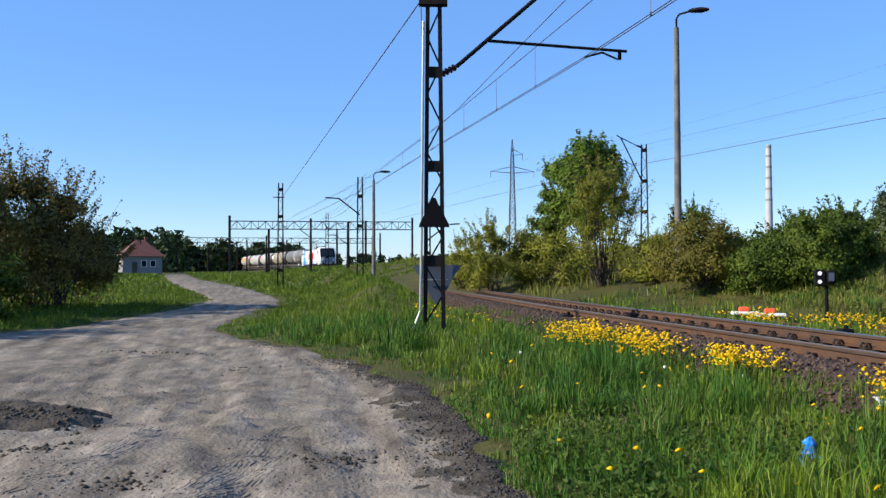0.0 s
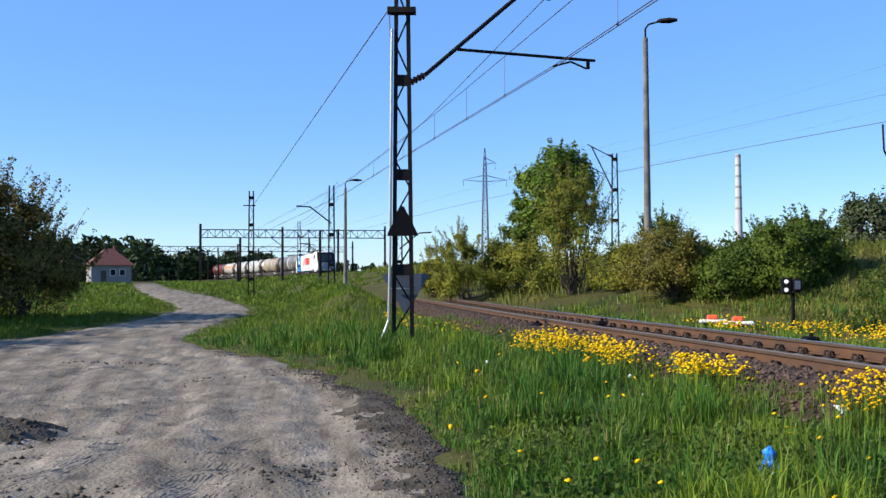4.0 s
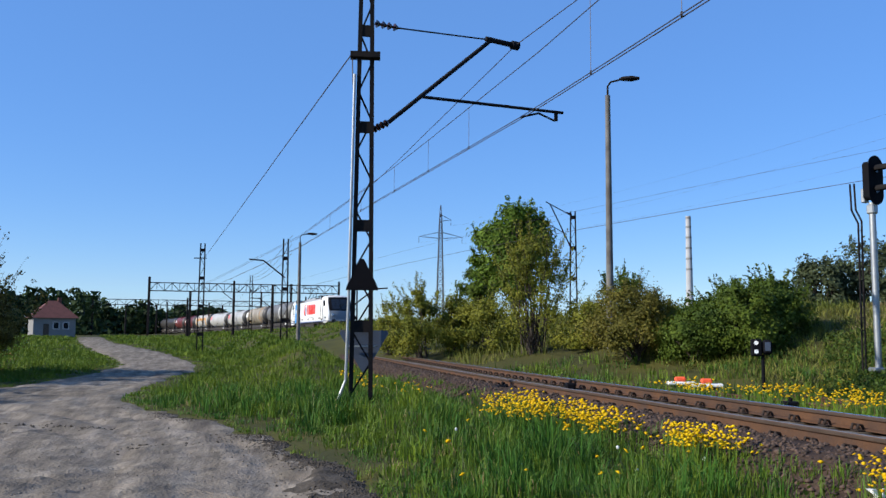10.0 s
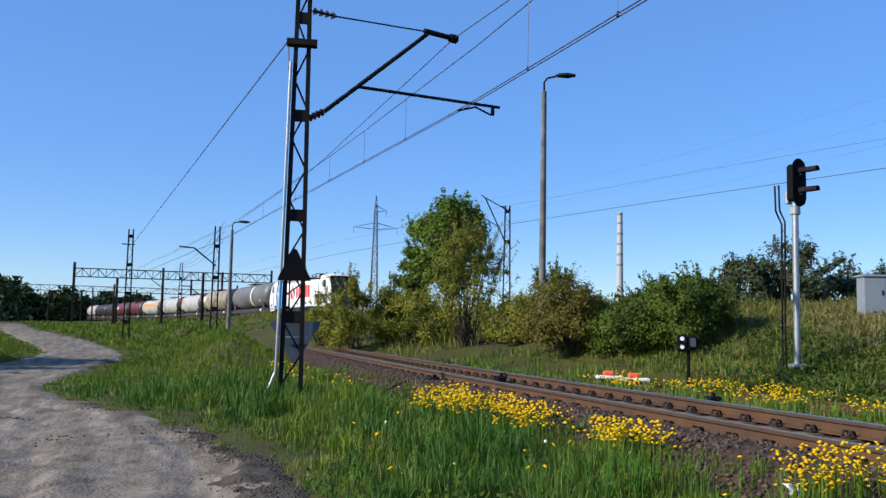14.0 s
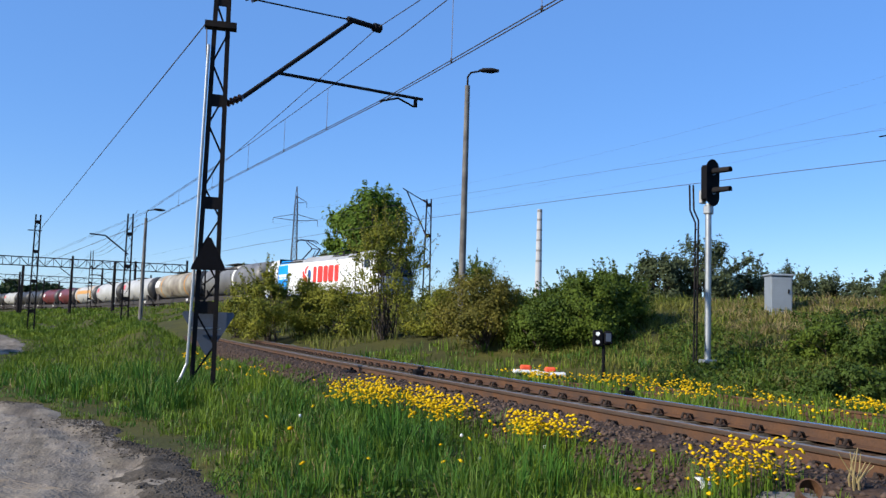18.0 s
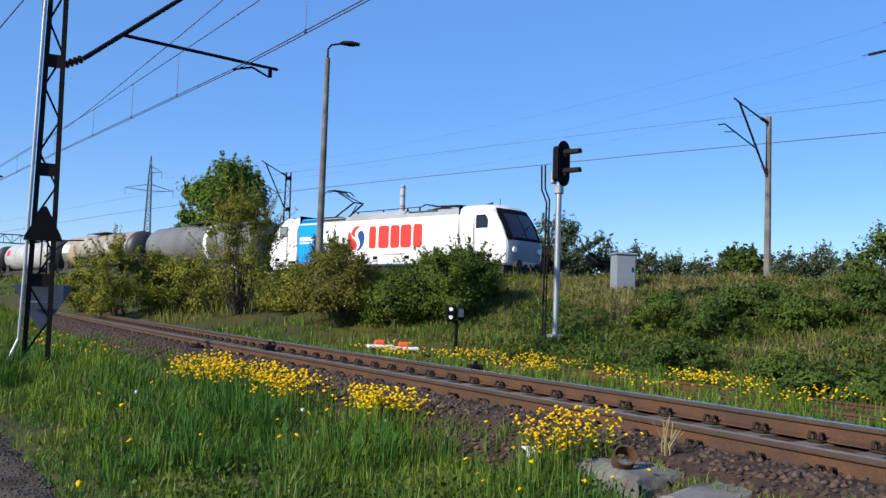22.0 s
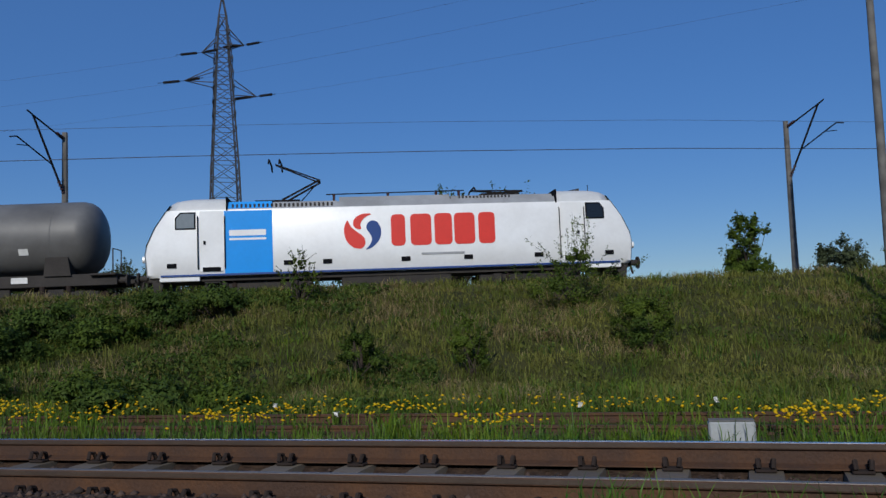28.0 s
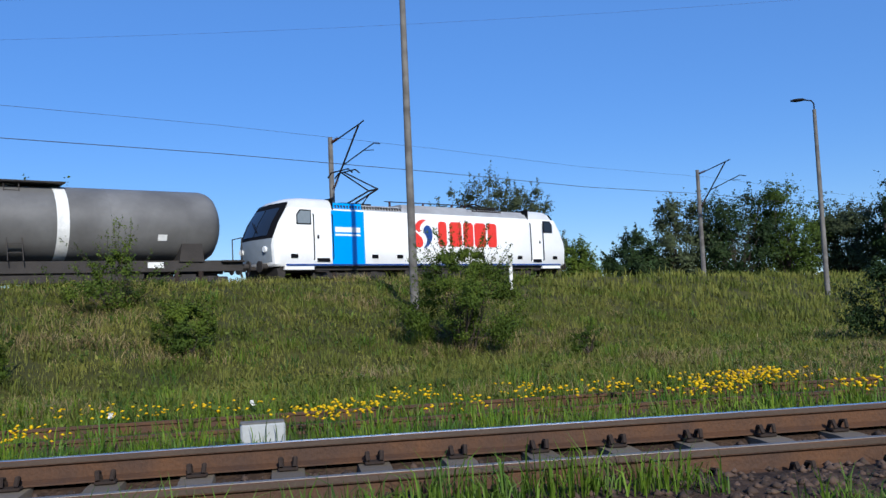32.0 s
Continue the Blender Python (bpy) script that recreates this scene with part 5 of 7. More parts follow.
# relay cabinet on the bank
x, y = polar(34.95, 32.0)
z = gz(x, y)
cb = thing("relay_cabinet", "pale grey metal relay cabinet on the bank", "cabinet")
m = pose(x, y, 0, 0, 0, -35 + 22)
part("body", Shape().box(-0.36, 0.36, -0.3, 0.3, z - 0.1, 3.48, 0.015, m), CABINET, cb, "pale grey sheet metal body")
part("lid", Shape().box(-0.41, 0.41, -0.35, 0.35, 3.482, 3.56, 0.02, m), CABINET, cb)
part("door", Shape().box(-0.32, 0.32, -0.312, -0.302, z + 0.1, 3.42, 0.0, m), CABINET, cb)
part("handle", Shape().box(0.2, 0.24, -0.34, -0.313, 2.9, 3.05, 0.0, m), DARK_STEEL, cb)

# white marker stone beside the near track
x, y = 10.15, 1.12
st_ = thing("marker_stone", "pale concrete marker stone beside the track", "marker stone")
m = pose(x, y, 0, 0, 0, -80)
part("block", Shape().box(-0.23, 0.23, -0.12, 0.12, -0.25, 0.40, 0.02, m), GREY_PAINT, st_, "pale grey block")
part("weathered_cap", Shape().box(-0.225, 0.225, -0.115, 0.115, 0.401, 0.412, 0.004, m), CONCRETE, st_)

# broken concrete blocks with a rusty pipe end, near the track
def broken_block(hx_, hy_, top, m, seed, skip=0.02):
    """A weathered block with a rounded, chipped rim."""
    rng = random.Random(seed)
    rings = []
    for inset, z in ((0.0, -0.3), (0.0, top - 0.09), (0.012, top - 0.03), (0.045, top)):
        ring = []
        for cx, cy, ux, uy in ((-1, -1, 1, 0), (1, -1, 0, 1), (1, 1, -1, 0), (-1, 1, 0, -1)):
            for k in range(5):
                px, py = cx * (hx_ - inset) + ux * 2 * (hx_ - inset) * k / 5, cy * (hy_ - inset) + uy * 2 * (hy_ - inset) * k / 5
                ring.append(m @ Vector((px + rng.uniform(-skip, skip), py + rng.uniform(-skip, skip), z + (rng.uniform(-skip, skip * 0.4) if z > 0 else 0))))
        rings.append(ring)
    return Shape().loft(rings)


cbk = thing("concrete_foundation", "broken old concrete foundation block in the grass", "concrete block")
m = pose(4.11, 5.37, 0, 0, 0, 5)
part("block", broken_block(0.36, 0.34, 0.42, m, 3), CONCRETE, cbk, "cracked concrete block")
for a_, b_ in (((-0.34, -0.352, 0.36), (-0.3, -0.352, 0.0)), ((-0.1, -0.352, 0.37), (0.08, -0.352, 0.2)), ((0.08, -0.352, 0.2), (0.05, -0.352, 0.02))):
    part("crack", Shape().bar(m @ Vector(a_), m @ Vector(b_), 0.014), BLACK, cbk)
cb2 = thing("concrete_slab", "tilted grey concrete slab lying on the ballast edge", "concrete block")
m2 = pose(4.08, 4.6, 0, 3, -4, 16)
part("slab", broken_block(0.36, 0.2, 0.40, m2, 4), CONCRETE, cb2)
pr = thing("pipe_end", "rusty short pipe end lying on concrete", "pipe")
mp = m @ pose(-0.22, -0.04, 0.475, -38, 0, -28)
ring = lambda u, r: [mp @ Vector((r * math.sin(a), u * 0.11 - 0.055, r * math.cos(a))) for a in (2 * math.pi * k / 18 for k in range(18))]
part("shell", Shape().loft([ring(0, 0.08), ring(1, 0.08), ring(1, 0.069), ring(0, 0.069), ring(0, 0.08)], caps=False), RUST, pr, "rusty pipe shell", True)

# wheel sensors on the rails, a cable cover beyond them and a small white post on the bank
for name, label, x, y, z, w, h in (("wheel_sensor", "small black wheel sensor beside the rail", 4.2, 18.4, 0.36, 0.1, 0.2), ("wheel_sensor", "small black wheel sensor beside the rail", 2.75, 18.3, 0.3, 0.1, 0.22), ("cable_cover", "dark flat cable cover beyond the rails", 6.6, 32.5, 0.12, 0.55, 0.12), ("cable_box", "dark lump of cable box beside the rail", 7.75, 15.9, 0.1, 0.14, 0.26)):
    s_ = Shape().box(x - w, x + w, y - 0.12, y + 0.12, z - 0.15, z + h, 0.03).tube([(x, y, z + h - 0.02), (x + 0.03, y, z + h + 0.06)], 0.04, 6)
    tagged(new(name, s_.mesh(name, BLACK)), label, "track device")
wx_, wy_ = polar(99.2, 38.0)
wp = thing("marker_post", "small white marker post on the bank", "marker post")
part("post", Shape().box(wx_ - 0.07, wx_ + 0.07, wy_ - 0.07, wy_ + 0.07, gz(wx_, wy_) - 0.2, 3.62, 0.02), WHITE_OLD, wp)
part("cap", Shape().box(wx_ - 0.08, wx_ + 0.08, wy_ - 0.08, wy_ + 0.08, 3.622, 3.7, 0.02), BLACK, wp)

# crumpled blue bag in the grass
bx, by = 2.5, 4.9
rng_b = random.Random(5)
bag = Shape()
rings = []
for z, r in ((0, 0.05), (0.03, 0.09), (0.09, 0.07), (0.14, 0.03), (0.19, 0.045), (0.22, 0.01)):
    rings.append([(bx + r * (1 + rng_b.uniform(-0.4, 0.4)) * math.cos(a), by + r * (1 + rng_b.uniform(-0.4, 0.4)) * math.sin(a), gz(bx, by) + 0.0 + z + rng_b.uniform(-0.015, 0.015)) for a in (2 * math.pi * k / 11 for k in range(11))])
tagged(new("plastic_bag", bag.loft(rings).mesh("plastic_bag", PLASTIC_BLUE)), "crumpled bright blue plastic bag in grass", "bag")
bits = thing("litter", "scraps of white paper and plastic in grass", "litter", kind="stuff")
for az, d, z in ((56.2, 15.4, 0.95), (75, 13.9, 0.6), (60, 13.8, 0.55), (83, 14.2, 0.62), (32.2, 9.1, 0.34), (31.6, 9.0, 0.3), (30.5, 8.6, 0.26), (30.7, 7.05, 0.3), (30.4, 7.0, 0.3)):
    x, y = polar(az, d)
    z = gz(x, y) + 0.2
    part("scrap", Shape().loft([[(x + rng_b.uniform(-0.05, 0.05), y + rng_b.uniform(-0.05, 0.05), z + k * 0.04) for _ in range(5)] for k in range(3)]), WHITE_OLD, bits)


# ---- pylons, chimney, yard and house ----
def pylon(az, dist, top, base_w, turn, arms, pulls=()):
    """A lattice pylon; pulls: the plan directions in which strained insulator strings lead off each arm, else they hang."""
    x, y = polar(az, dist)
    z0 = gz(x, y) - 0.5
    H = top - z0
    t = thing("pylon", "grey steel lattice power pylon with cross arms", "pylon", group="power pylons")
    w = lambda z: np.interp((z - z0) / H, [0, 0.36, 0.72, 0.86, 1], [base_w, base_w * 0.775, base_w * 0.55, base_w * 0.45, 0.1]) / 2
    m = pose(x, y, 0, 0, 0, turn)
    corner = lambda i, z: m @ Vector(((-1, 1, 1, -1)[i % 4] * w(z), (-1, -1, 1, 1)[i % 4] * w(z), z))
    levels = [z0 + H * k for k in (0, 0.08, 0.155, 0.225, 0.29, 0.35, 0.405, 0.46, 0.51, 0.56, 0.605, 0.65, 0.69, 0.73, 0.77, 0.81, 0.85, 0.89, 0.94, 1.0)]
    th = 0.085 if base_w > 3 else 0.07
    for i in range(4):
        part("leg", Shape().bar(corner(i, levels[0]), corner(i, levels[8]), th * 1.7).bar(corner(i, levels[8]), corner(i, levels[-2]), th * 1.4).bar(corner(i, levels[-2]), corner(i, levels[-1]), th), PYLON_STEEL, t)
        for a, b in zip(levels[:-1], levels[1:]):
            part("brace", Shape().bar(corner(i, a), corner(i + 1, b), th * 0.75).bar(corner(i + 1, a), corner(i, b), th * 0.75).bar(corner(i, b), corner(i + 1, b), th * 0.75), PYLON_STEEL, t)
    tips = []
    for fz, length, sides in arms:
        z = z0 + H * fz
        for e in sides:
            tip = m @ Vector((e * length, 0, z + 0.3))
            s = Shape()
            for i in ((0, 3) if e < 0 else (1, 2)):
                s.bar(corner(i, z), tip, th).bar(corner(i, z + H * 0.045), tip, th)
            part("cross_arm", s, PYLON_STEEL, t)
            for pull in pulls:
                d = Vector((pull[0], pull[1], -12)).normalized()
                part("insulator_string", Shape().tube([tip, tip + d * 0.5, tip + d * 0.55, tip + d * 2.3, tip + d * 2.35, tip + d * 2.9], [0.03, 0.03, 0.14, 0.14, 0.03, 0.03], 8), DARK_STEEL, t, "dark insulator string")
            if not pulls:
                insulator(t, tip, tip + Vector((0, 0, -H * 0.045)), 6)
            tips.append(tip + Vector((0, 0, -0.1 if pulls else -H * 0.045)))
    return tips


T2 = pylon(52.6, 100.0, 39.2, 4.0, -52.6 + 6, [(0.735, 4.2, (-1,)), (0.70, 3.6, (1,)), (0.85, 2.3, (1,)), (0.82, 2.3, (-1,))], ((-65, 124), (-25, -180)))
T1 = pylon(4.55, 185.0, 29.3, 1.6, -4.5 + 8, [(0.75, 4.6, (-1, 1)), (0.88, 2.2, (1,))])
for k, tp in enumerate(T2[:3]):
    wire("power line between pylons", [tuple(T1[k]), tuple(tp), (tp[0] - 25, tp[1] - 180, tp[2] + 2)], 3.0, 0.008, 16)

cx_, cy_ = polar(20.37, 600)
ch = thing("factory_chimney", "tall pale concrete factory chimney far away", "chimney")
part("shaft", Shape().tube([(cx_, cy_, 0), (cx_, cy_, 82)], [2.7, 1.7], 16), CHIMNEY, ch, "", True)
for z in (46, 53, 60, 67, 74, 80):
    part("dark_band", Shape().tube([(cx_, cy_, z), (cx_, cy_, z + 1.4)], 2.7 - 1.0 * z / 82 + 0.03, 16), PLASTER, ch, "grey band", True)


def gantry(az0, az1, dist, top, depth, posts, label):
    a, b = Vector((*polar(az0, dist), 0)), Vector((*polar(az1, dist), 0))
    t = thing("track_gantry", label, "gantry", group="yard gantries")
    up = Vector((0, 0, 1))
    n = 26
    for z in (top, top - depth):
        part("chord", Shape().bar(a + up * z, b + up * z, 0.16), DARK_STEEL, t)
    for k in range(n):
        p, q = a.lerp(b, k / n), a.lerp(b, (k + 1) / n)
        part("brace", Shape().bar(p + up * (top if k % 2 else top - depth), q + up * (top - depth if k % 2 else top), 0.1).bar(p + up * top, p + up * (top - depth), 0.08), DARK_STEEL, t)
    for u, above in posts:
        p = a.lerp(b, u)
        part("post", Shape().bar((p.x, p.y, gz(p.x, p.y) - 0.3), (p.x, p.y, top + above), 0.36), DARK_STEEL, t, "dark steel post")
    return a, b


gantry(-13.7, -2.0, 160.0, 10.5, 1.4, ((0, 1.0), (1, 0.8), (0.21, -1.4), (0.74, 0.2)), "long dark lattice gantry across the yard tracks")
gantry(-16.9, -4.6, 235.0, 10.3, 1.3, ((0, 0.8), (1, 0.6), (0.3, -1.3), (0.62, -1.3)), "far lattice gantry across the yard tracks")
YARD = [(-10.6, 67, 8.25, True, 0), (-5.45, 59.5, 7.95, True, 1), (-8.6, 118, 8.6, False, 1), (-7.55, 122, 9.6, True, -1), (-6.9, 150, 8.8, False, 0), (-6.2, 100, 7.1, False, 1), (-1.0, 62, 6.3, True, -1), (-4.1, 160, 8.5, False, 0), (-12.6, 210, 9, False, 0), (-15.0, 200, 8.0, False, 0), (-11.4, 150, 7.6, False, 1), (-10.1, 190, 8.3, False, -1)]
for az, d, top, lat, arm in YARD:
    x, y = polar(az, d)
    t = thing("catenary_mast", "dark steel mast at the edge of the yard", "catenary mast", group="yard masts")
    z0 = gz(x, y) - 0.2
    if lat:
        lattice_legs(t, x, y, z0, top, 0.42, 0.3, 0.06, 0.7, 0.03, turn=8)
    else:
        part("pole", Shape().tube([(x, y, z0), (x, y, top)], [0.2, 0.14], 8), DARK_STEEL, t)
    if arm:
        part("arm", Shape().tube([(x, y, top - 2.6), (x - arm * 1.4, y - 0.4, top - 1.5), (x - arm * 2.3, y - 0.6, top - 1.45)], 0.05, 6), DARK_STEEL, t)
    else:
        part("cross_arm", Shape().bar((x - 0.6, y, top - 1.1), (x + 0.3, y, top - 1.1), 0.07), DARK_STEEL, t)
for k, (za, zb) in enumerate(((8.0, 9.3), (7.4, 9.0), (8.6, 9.6))):
    wire("wire over the yard", [(-5.2, 59, za - 0.4), polar(-7.55, 122) + (zb,), polar(-10.0 + k * 1.5, 235) + (10.0,)], 0.6, 0.014)

# the small house beside the far end of the road
hx, hy = polar(-19.1, 150)
hz0 = gz(hx, hy)
hs = thing("house", "small plastered house with hipped brown tiled roof", "house")
mh = pose(hx, hy, 0, 0, 0, 28)
part("wall", Shape().box(-3.0, 3.0, -2.6, 2.6, hz0 - 0.5, hz0 + 3.0, 0, mh), PLASTER, hs, "pale plaster wall")
part("roof", Shape().loft([[mh @ Vector(p) for p in ((-3.5, -3.1, hz0 + 2.9), (3.5, -3.1, hz0 + 2.9), (3.5, 3.1, hz0 + 2.9), (-3.5, 3.1, hz0 + 2.9))], [mh @ Vector(p) for p in ((-0.6, -0.2, hz0 + 5.6), (0.6, -0.2, hz0 + 5.6), (0.6, 0.2, hz0 + 5.6), (-0.6, 0.2, hz0 + 5.6))]]), ROOF_TILE, hs, "hipped brown-red roof")
part("chimney_stack", Shape().box(0.7, 1.2, -0.3, 0.3, hz0 + 4.4, hz0 + 6.1, 0, mh), ROOF_TILE, hs)
for wx in (0.2, 1.6):
    w = part("window", Shape().box(wx - 0.45, wx + 0.45, -2.66, -2.5, hz0 + 1.2, hz0 + 2.3, 0, mh), WHITE_OLD, hs, "white framed window")
    part("pane", Shape().box(wx - 0.36, wx + 0.36, -2.68, -2.665, hz0 + 1.28, hz0 + 2.22, 0, mh), GLASS, w)
part("door", Shape().box(-1.6, -0.8, -2.66, -2.5, hz0, hz0 + 2.0, 0, mh), OLD_WOOD, hs)


# ---- bushes and trees ----
def leaf_cards(rng, centres, size, facing=None, points=4):
    """Leaf blades of three or four points round centres, each turned about the way that it faces, or any way."""
    n = len(centres)
    up = rng.normal(size=(n, 3)) if facing is None else facing + 0.42 * rng.normal(size=(n, 3))
    d = np.cross(up, rng.normal(size=(n, 3)))
    d /= np.linalg.norm(d, axis=1)[:, None] + 1e-9
    e = np.cross(d, up)
    e /= np.linalg.norm(e, axis=1)[:, None] + 1e-9
    s = (size * rng.uniform(0.6, 1.3, n))[:, None]
    if points == 3:
        corners = [centres - d * s * 0.55 - e * s * 0.1, centres + e * s * 0.45, centres + d * s * 0.6 - e * s * 0.2]
    else:
        corners = [centres - d * s * 0.5, centres + e * s * 0.3, centres + d * s * 0.6, centres - e * s * 0.3]
    v = np.stack(corners, 1)
    i = points * np.arange(n)[:, None] + np.arange(points)[None]
    return v.reshape(-1, 3), i


def plant(name, label, category, x, y, height, width, leaf_mat, seed, leaves=5000, leaf=0.09, clumps=34, trunk=0.0, base=None, depth=None, stems=14, thick=0.03, low=0.12, group="", open_top=0.0, spread=0.115):
    """A bush or tree: stems from the foot to uneven leaf clumps, gaps between them. trunk: share of the height that is bare."""
    rng = np.random.default_rng(seed)
    z0 = (gz(x, y) if base is None else base) - 0.05
    t = thing(name, label, category, group=group)
    depth = depth or width
    leaves, clumps, height, spread = int(leaves * 1.9), int(clumps * 1.5), height * 0.93, spread * 0.82
    cs = []
    for k in range(clumps):
        u = rng.uniform(max(low, trunk), 1.0)
        bulge = math.sin(math.pi * min(1, (u - trunk * 0.9) / (1 - trunk * 0.9) * 0.8 + 0.16)) ** 0.7
        a, r = rng.uniform(0, 2 * math.pi), math.sqrt(rng.uniform(0.05, 1)) * bulge
        if trunk > 0:
            way = rng.normal(size=3)
            way *= rng.uniform(0.1, 1) ** 0.4 / np.linalg.norm(way)
            half = height * (1 - trunk) / 2
            cs.append((x + way[0] * width * 0.46, y + way[1] * depth * 0.46, z0 + height - half + way[2] * half * 0.95))
            continue
        cs.append((x + math.cos(a) * r * width / 2 * rng.uniform(0.8, 1.12), y + math.sin(a) * r * depth / 2, z0 + u * height * rng.uniform(0.9, 1.0)))
    cs = np.array(cs)
    wood = Shape()
    if trunk > 0:
        bend = [(x + rng.normal(0, 0.03) * height * 0.15 * k, y, z0 + height * trunk * 1.7 * k / 4) for k in range(5)]
        part("trunk", Shape().tube([(x, y, z0 - 0.2)] + bend[1:], [thick * 4, thick * 3.2, thick * 2.6, thick * 2, thick * 1.2], 8), BARK, t, "", True)
    order = rng.permutation(clumps)
    for j, k in enumerate(order):
        c = cs[k]
        if trunk > 0:
            u0 = min(0.95, rng.uniform(0.55, 1.0))
            foot = np.array(bend[-1]) * u0 + np.array(bend[0]) * (1 - u0)
        else:
            foot = np.array([x + rng.normal(0, 0.06) * width, y + rng.normal(0, 0.06) * depth, z0 - 0.05])
        mid = foot * 0.45 + c * 0.55 + np.array([rng.normal(0, 0.05) * width, rng.normal(0, 0.05) * depth, 0.06 * height])
        if j < stems or trunk > 0:
            part("limb" if trunk > 0 else "stem", Shape().tube([foot, mid, c], [thick, thick * 0.6, thick * 0.25], 5), BARK, t)
    per = rng.multinomial(leaves, rng.dirichlet(np.full(clumps, 2.5)))
    heart = np.array([x, y, z0 + height * (0.45 + 0.3 * trunk)])
    pts, face = [], []
    for c, n in zip(cs, per):
        rel = (c[2] - z0) / height
        sz = 1.7 * width * spread * rng.uniform(0.7, 1.35) * (1 - open_top * rel)
        way = rng.normal(size=(n, 3))
        way /= np.linalg.norm(way, axis=1)[:, None] + 1e-9
        p = c + way * (rng.uniform(0, 1, (n, 1)) ** 0.6) * np.array([sz, sz * depth / width, sz * 0.72]) * rng.uniform(0.75, 1.2, (n, 1))
        out = (c - heart) / (np.linalg.norm(c - heart) + 1e-6)
        f = 0.75 * way + 0.55 * out + np.array([0, 0, 0.3])
        # some leaves follow thin shoots that stick out
        k = int(n * (0.1 + 0.22 * open_top))
        if k:
            shoot = np.array([c[0] - x, c[1] - y, 0.5 * height]) + rng.normal(size=3) * 0.3
            shoot /= np.linalg.norm(shoot)
            p[:k] = c + shoot * rng.uniform(0, 1, (k, 1)) * width * (0.16 + 0.25 * open_top) + rng.normal(size=(k, 3)) * 0.012 * width
            if open_top > 0.2:
                part("shoot", Shape().tube([c, c + shoot * width * (0.16 + 0.25 * open_top)], [thick * 0.3, thick * 0.12], 4), BARK, t)
        pts.append(p)
        face.append(f)
    pts, face = np.concatenate(pts), np.concatenate(face)
    pts[:, 2] = np.maximum(pts[:, 2], z0 + 0.05)
    v, f = leaf_cards(rng, pts, leaf, face, 3 if trunk > 0 else 4)
    part("crown" if trunk > 0 else "foliage", mesh_from("foliage", v, f, leaf_mat), None, t)
    return t


def bush(az, dist, height, width, mat, seed, label, **kw):
    x, y = polar(az, dist)
    return plant("bush", label, "bush", x, y, height, width, mat, seed, **kw)


def tree(az, dist, height, width, mat, seed, label, **kw):
    x, y = polar(az, dist)
    kw.setdefault("trunk", 0.25)
    return plant("tree", label, "tree", x, y, height, width, mat, seed, **kw)


# beside the road
bush(-24.2, 37, 5.0, 4.8, LEAF_DUSK, 11, "olive-brown shrub with many bare stems by the road", leaves=9000, leaf=0.12, clumps=56, stems=30, open_top=0.6, low=0.3)
bush(-26.0, 38, 5.9, 6.4, LEAF_DUSK, 12, "dense bronze-green shrub by the road", leaves=12000, leaf=0.13, clumps=60, stems=22, open_top=0.3)
bush(-30.0, 36, 6.2, 6.5, LEAF_DUSK, 13, "tall dark shrub by the road", leaves=9000, leaf=0.16, clumps=46, stems=12)
bush(-29.5, 27, 2.6, 3.4, LEAF_GREEN, 14, "low green shrub at the road side", leaves=5000, leaf=0.12)
bush(-34.0, 33, 6.5, 7.0, LEAF_DARK, 15, "tall dark shrub by the road", leaves=6000, leaf=0.18)
tree(-49, 26.5, 7.2, 6.0, LEAF_DUSK, 16, "broad shade tree at the edge of the yard", leaves=7000, leaf=0.2, trunk=0.22, thick=0.07)
tree(-44, 36, 7.5, 6.0, LEAF_DUSK, 17, "broad shade tree at the edge of the yard", leaves=7000, leaf=0.2, trunk=0.22, thick=0.07)
# between the tracks
bush(3.3, 40, 3.4, 3.4, LEAF_OLIVE, 21, "olive shrub at the foot of the bank", leaves=7000, leaf=0.1, open_top=0.5)
bush(5.6, 41, 2.8, 3.2, LEAF_OLIVE, 22, "low olive shrub at the foot of the bank", leaves=5000, leaf=0.1)
bush(1.3, 44, 3.0, 2.6, LEAF_OLIVE, 32, "olive shrub beside the track", leaves=4000, leaf=0.1, open_top=0.4)
bush(10.6, 37, 5.3, 3.9, LEAF_OLIVE, 23, "tall yellow-green willow shrub with dark stems", leaves=8500, leaf=0.088, clumps=60, stems=34, open_top=0.55, low=0.22, thick=0.032)
bush(7.6, 40, 2.4, 3.6, LEAF_OLIVE, 24, "low olive shrub below the bank", leaves=5000, leaf=0.1)
tree(9.4, 74, 11.9, 7.2, LEAF_BRIGHT, 25, "round bright green tree behind the railway", leaves=14000, leaf=0.3, clumps=80, thick=0.08, trunk=0.2, spread=0.1)
tree(7.0, 80, 6.5, 4.0, LEAF_GREEN, 26, "small green tree behind the railway", leaves=3500, leaf=0.25)
bush(16.9, 32, 2.75, 3.6, LEAF_BRONZE, 27, "bronze-leaved shrub with bare stems", leaves=9000, leaf=0.09, clumps=50, stems=26, low=0.2)
bush(14.2, 36, 2.0, 2.8, LEAF_OLIVE, 28, "green shrub on the bank slope", leaves=5000, leaf=0.09)
bush(20.6, 30.5, 1.9, 2.8, LEAF_GREEN, 29, "dense green shrub at the foot of the bank", leaves=9000, leaf=0.09, clumps=50)
bush(22.6, 34.5, 1.7, 3.2, LEAF_GREEN, 34, "dark green shrub on the bank crest", leaves=7000, leaf=0.1, clumps=44, open_top=0.3)
bush(25.0, 31.5, 2.3, 2.8, LEAF_GREEN, 35, "tall dark green shrub on the bank crest", leaves=8000, leaf=0.1, clumps=48, open_top=0.3)
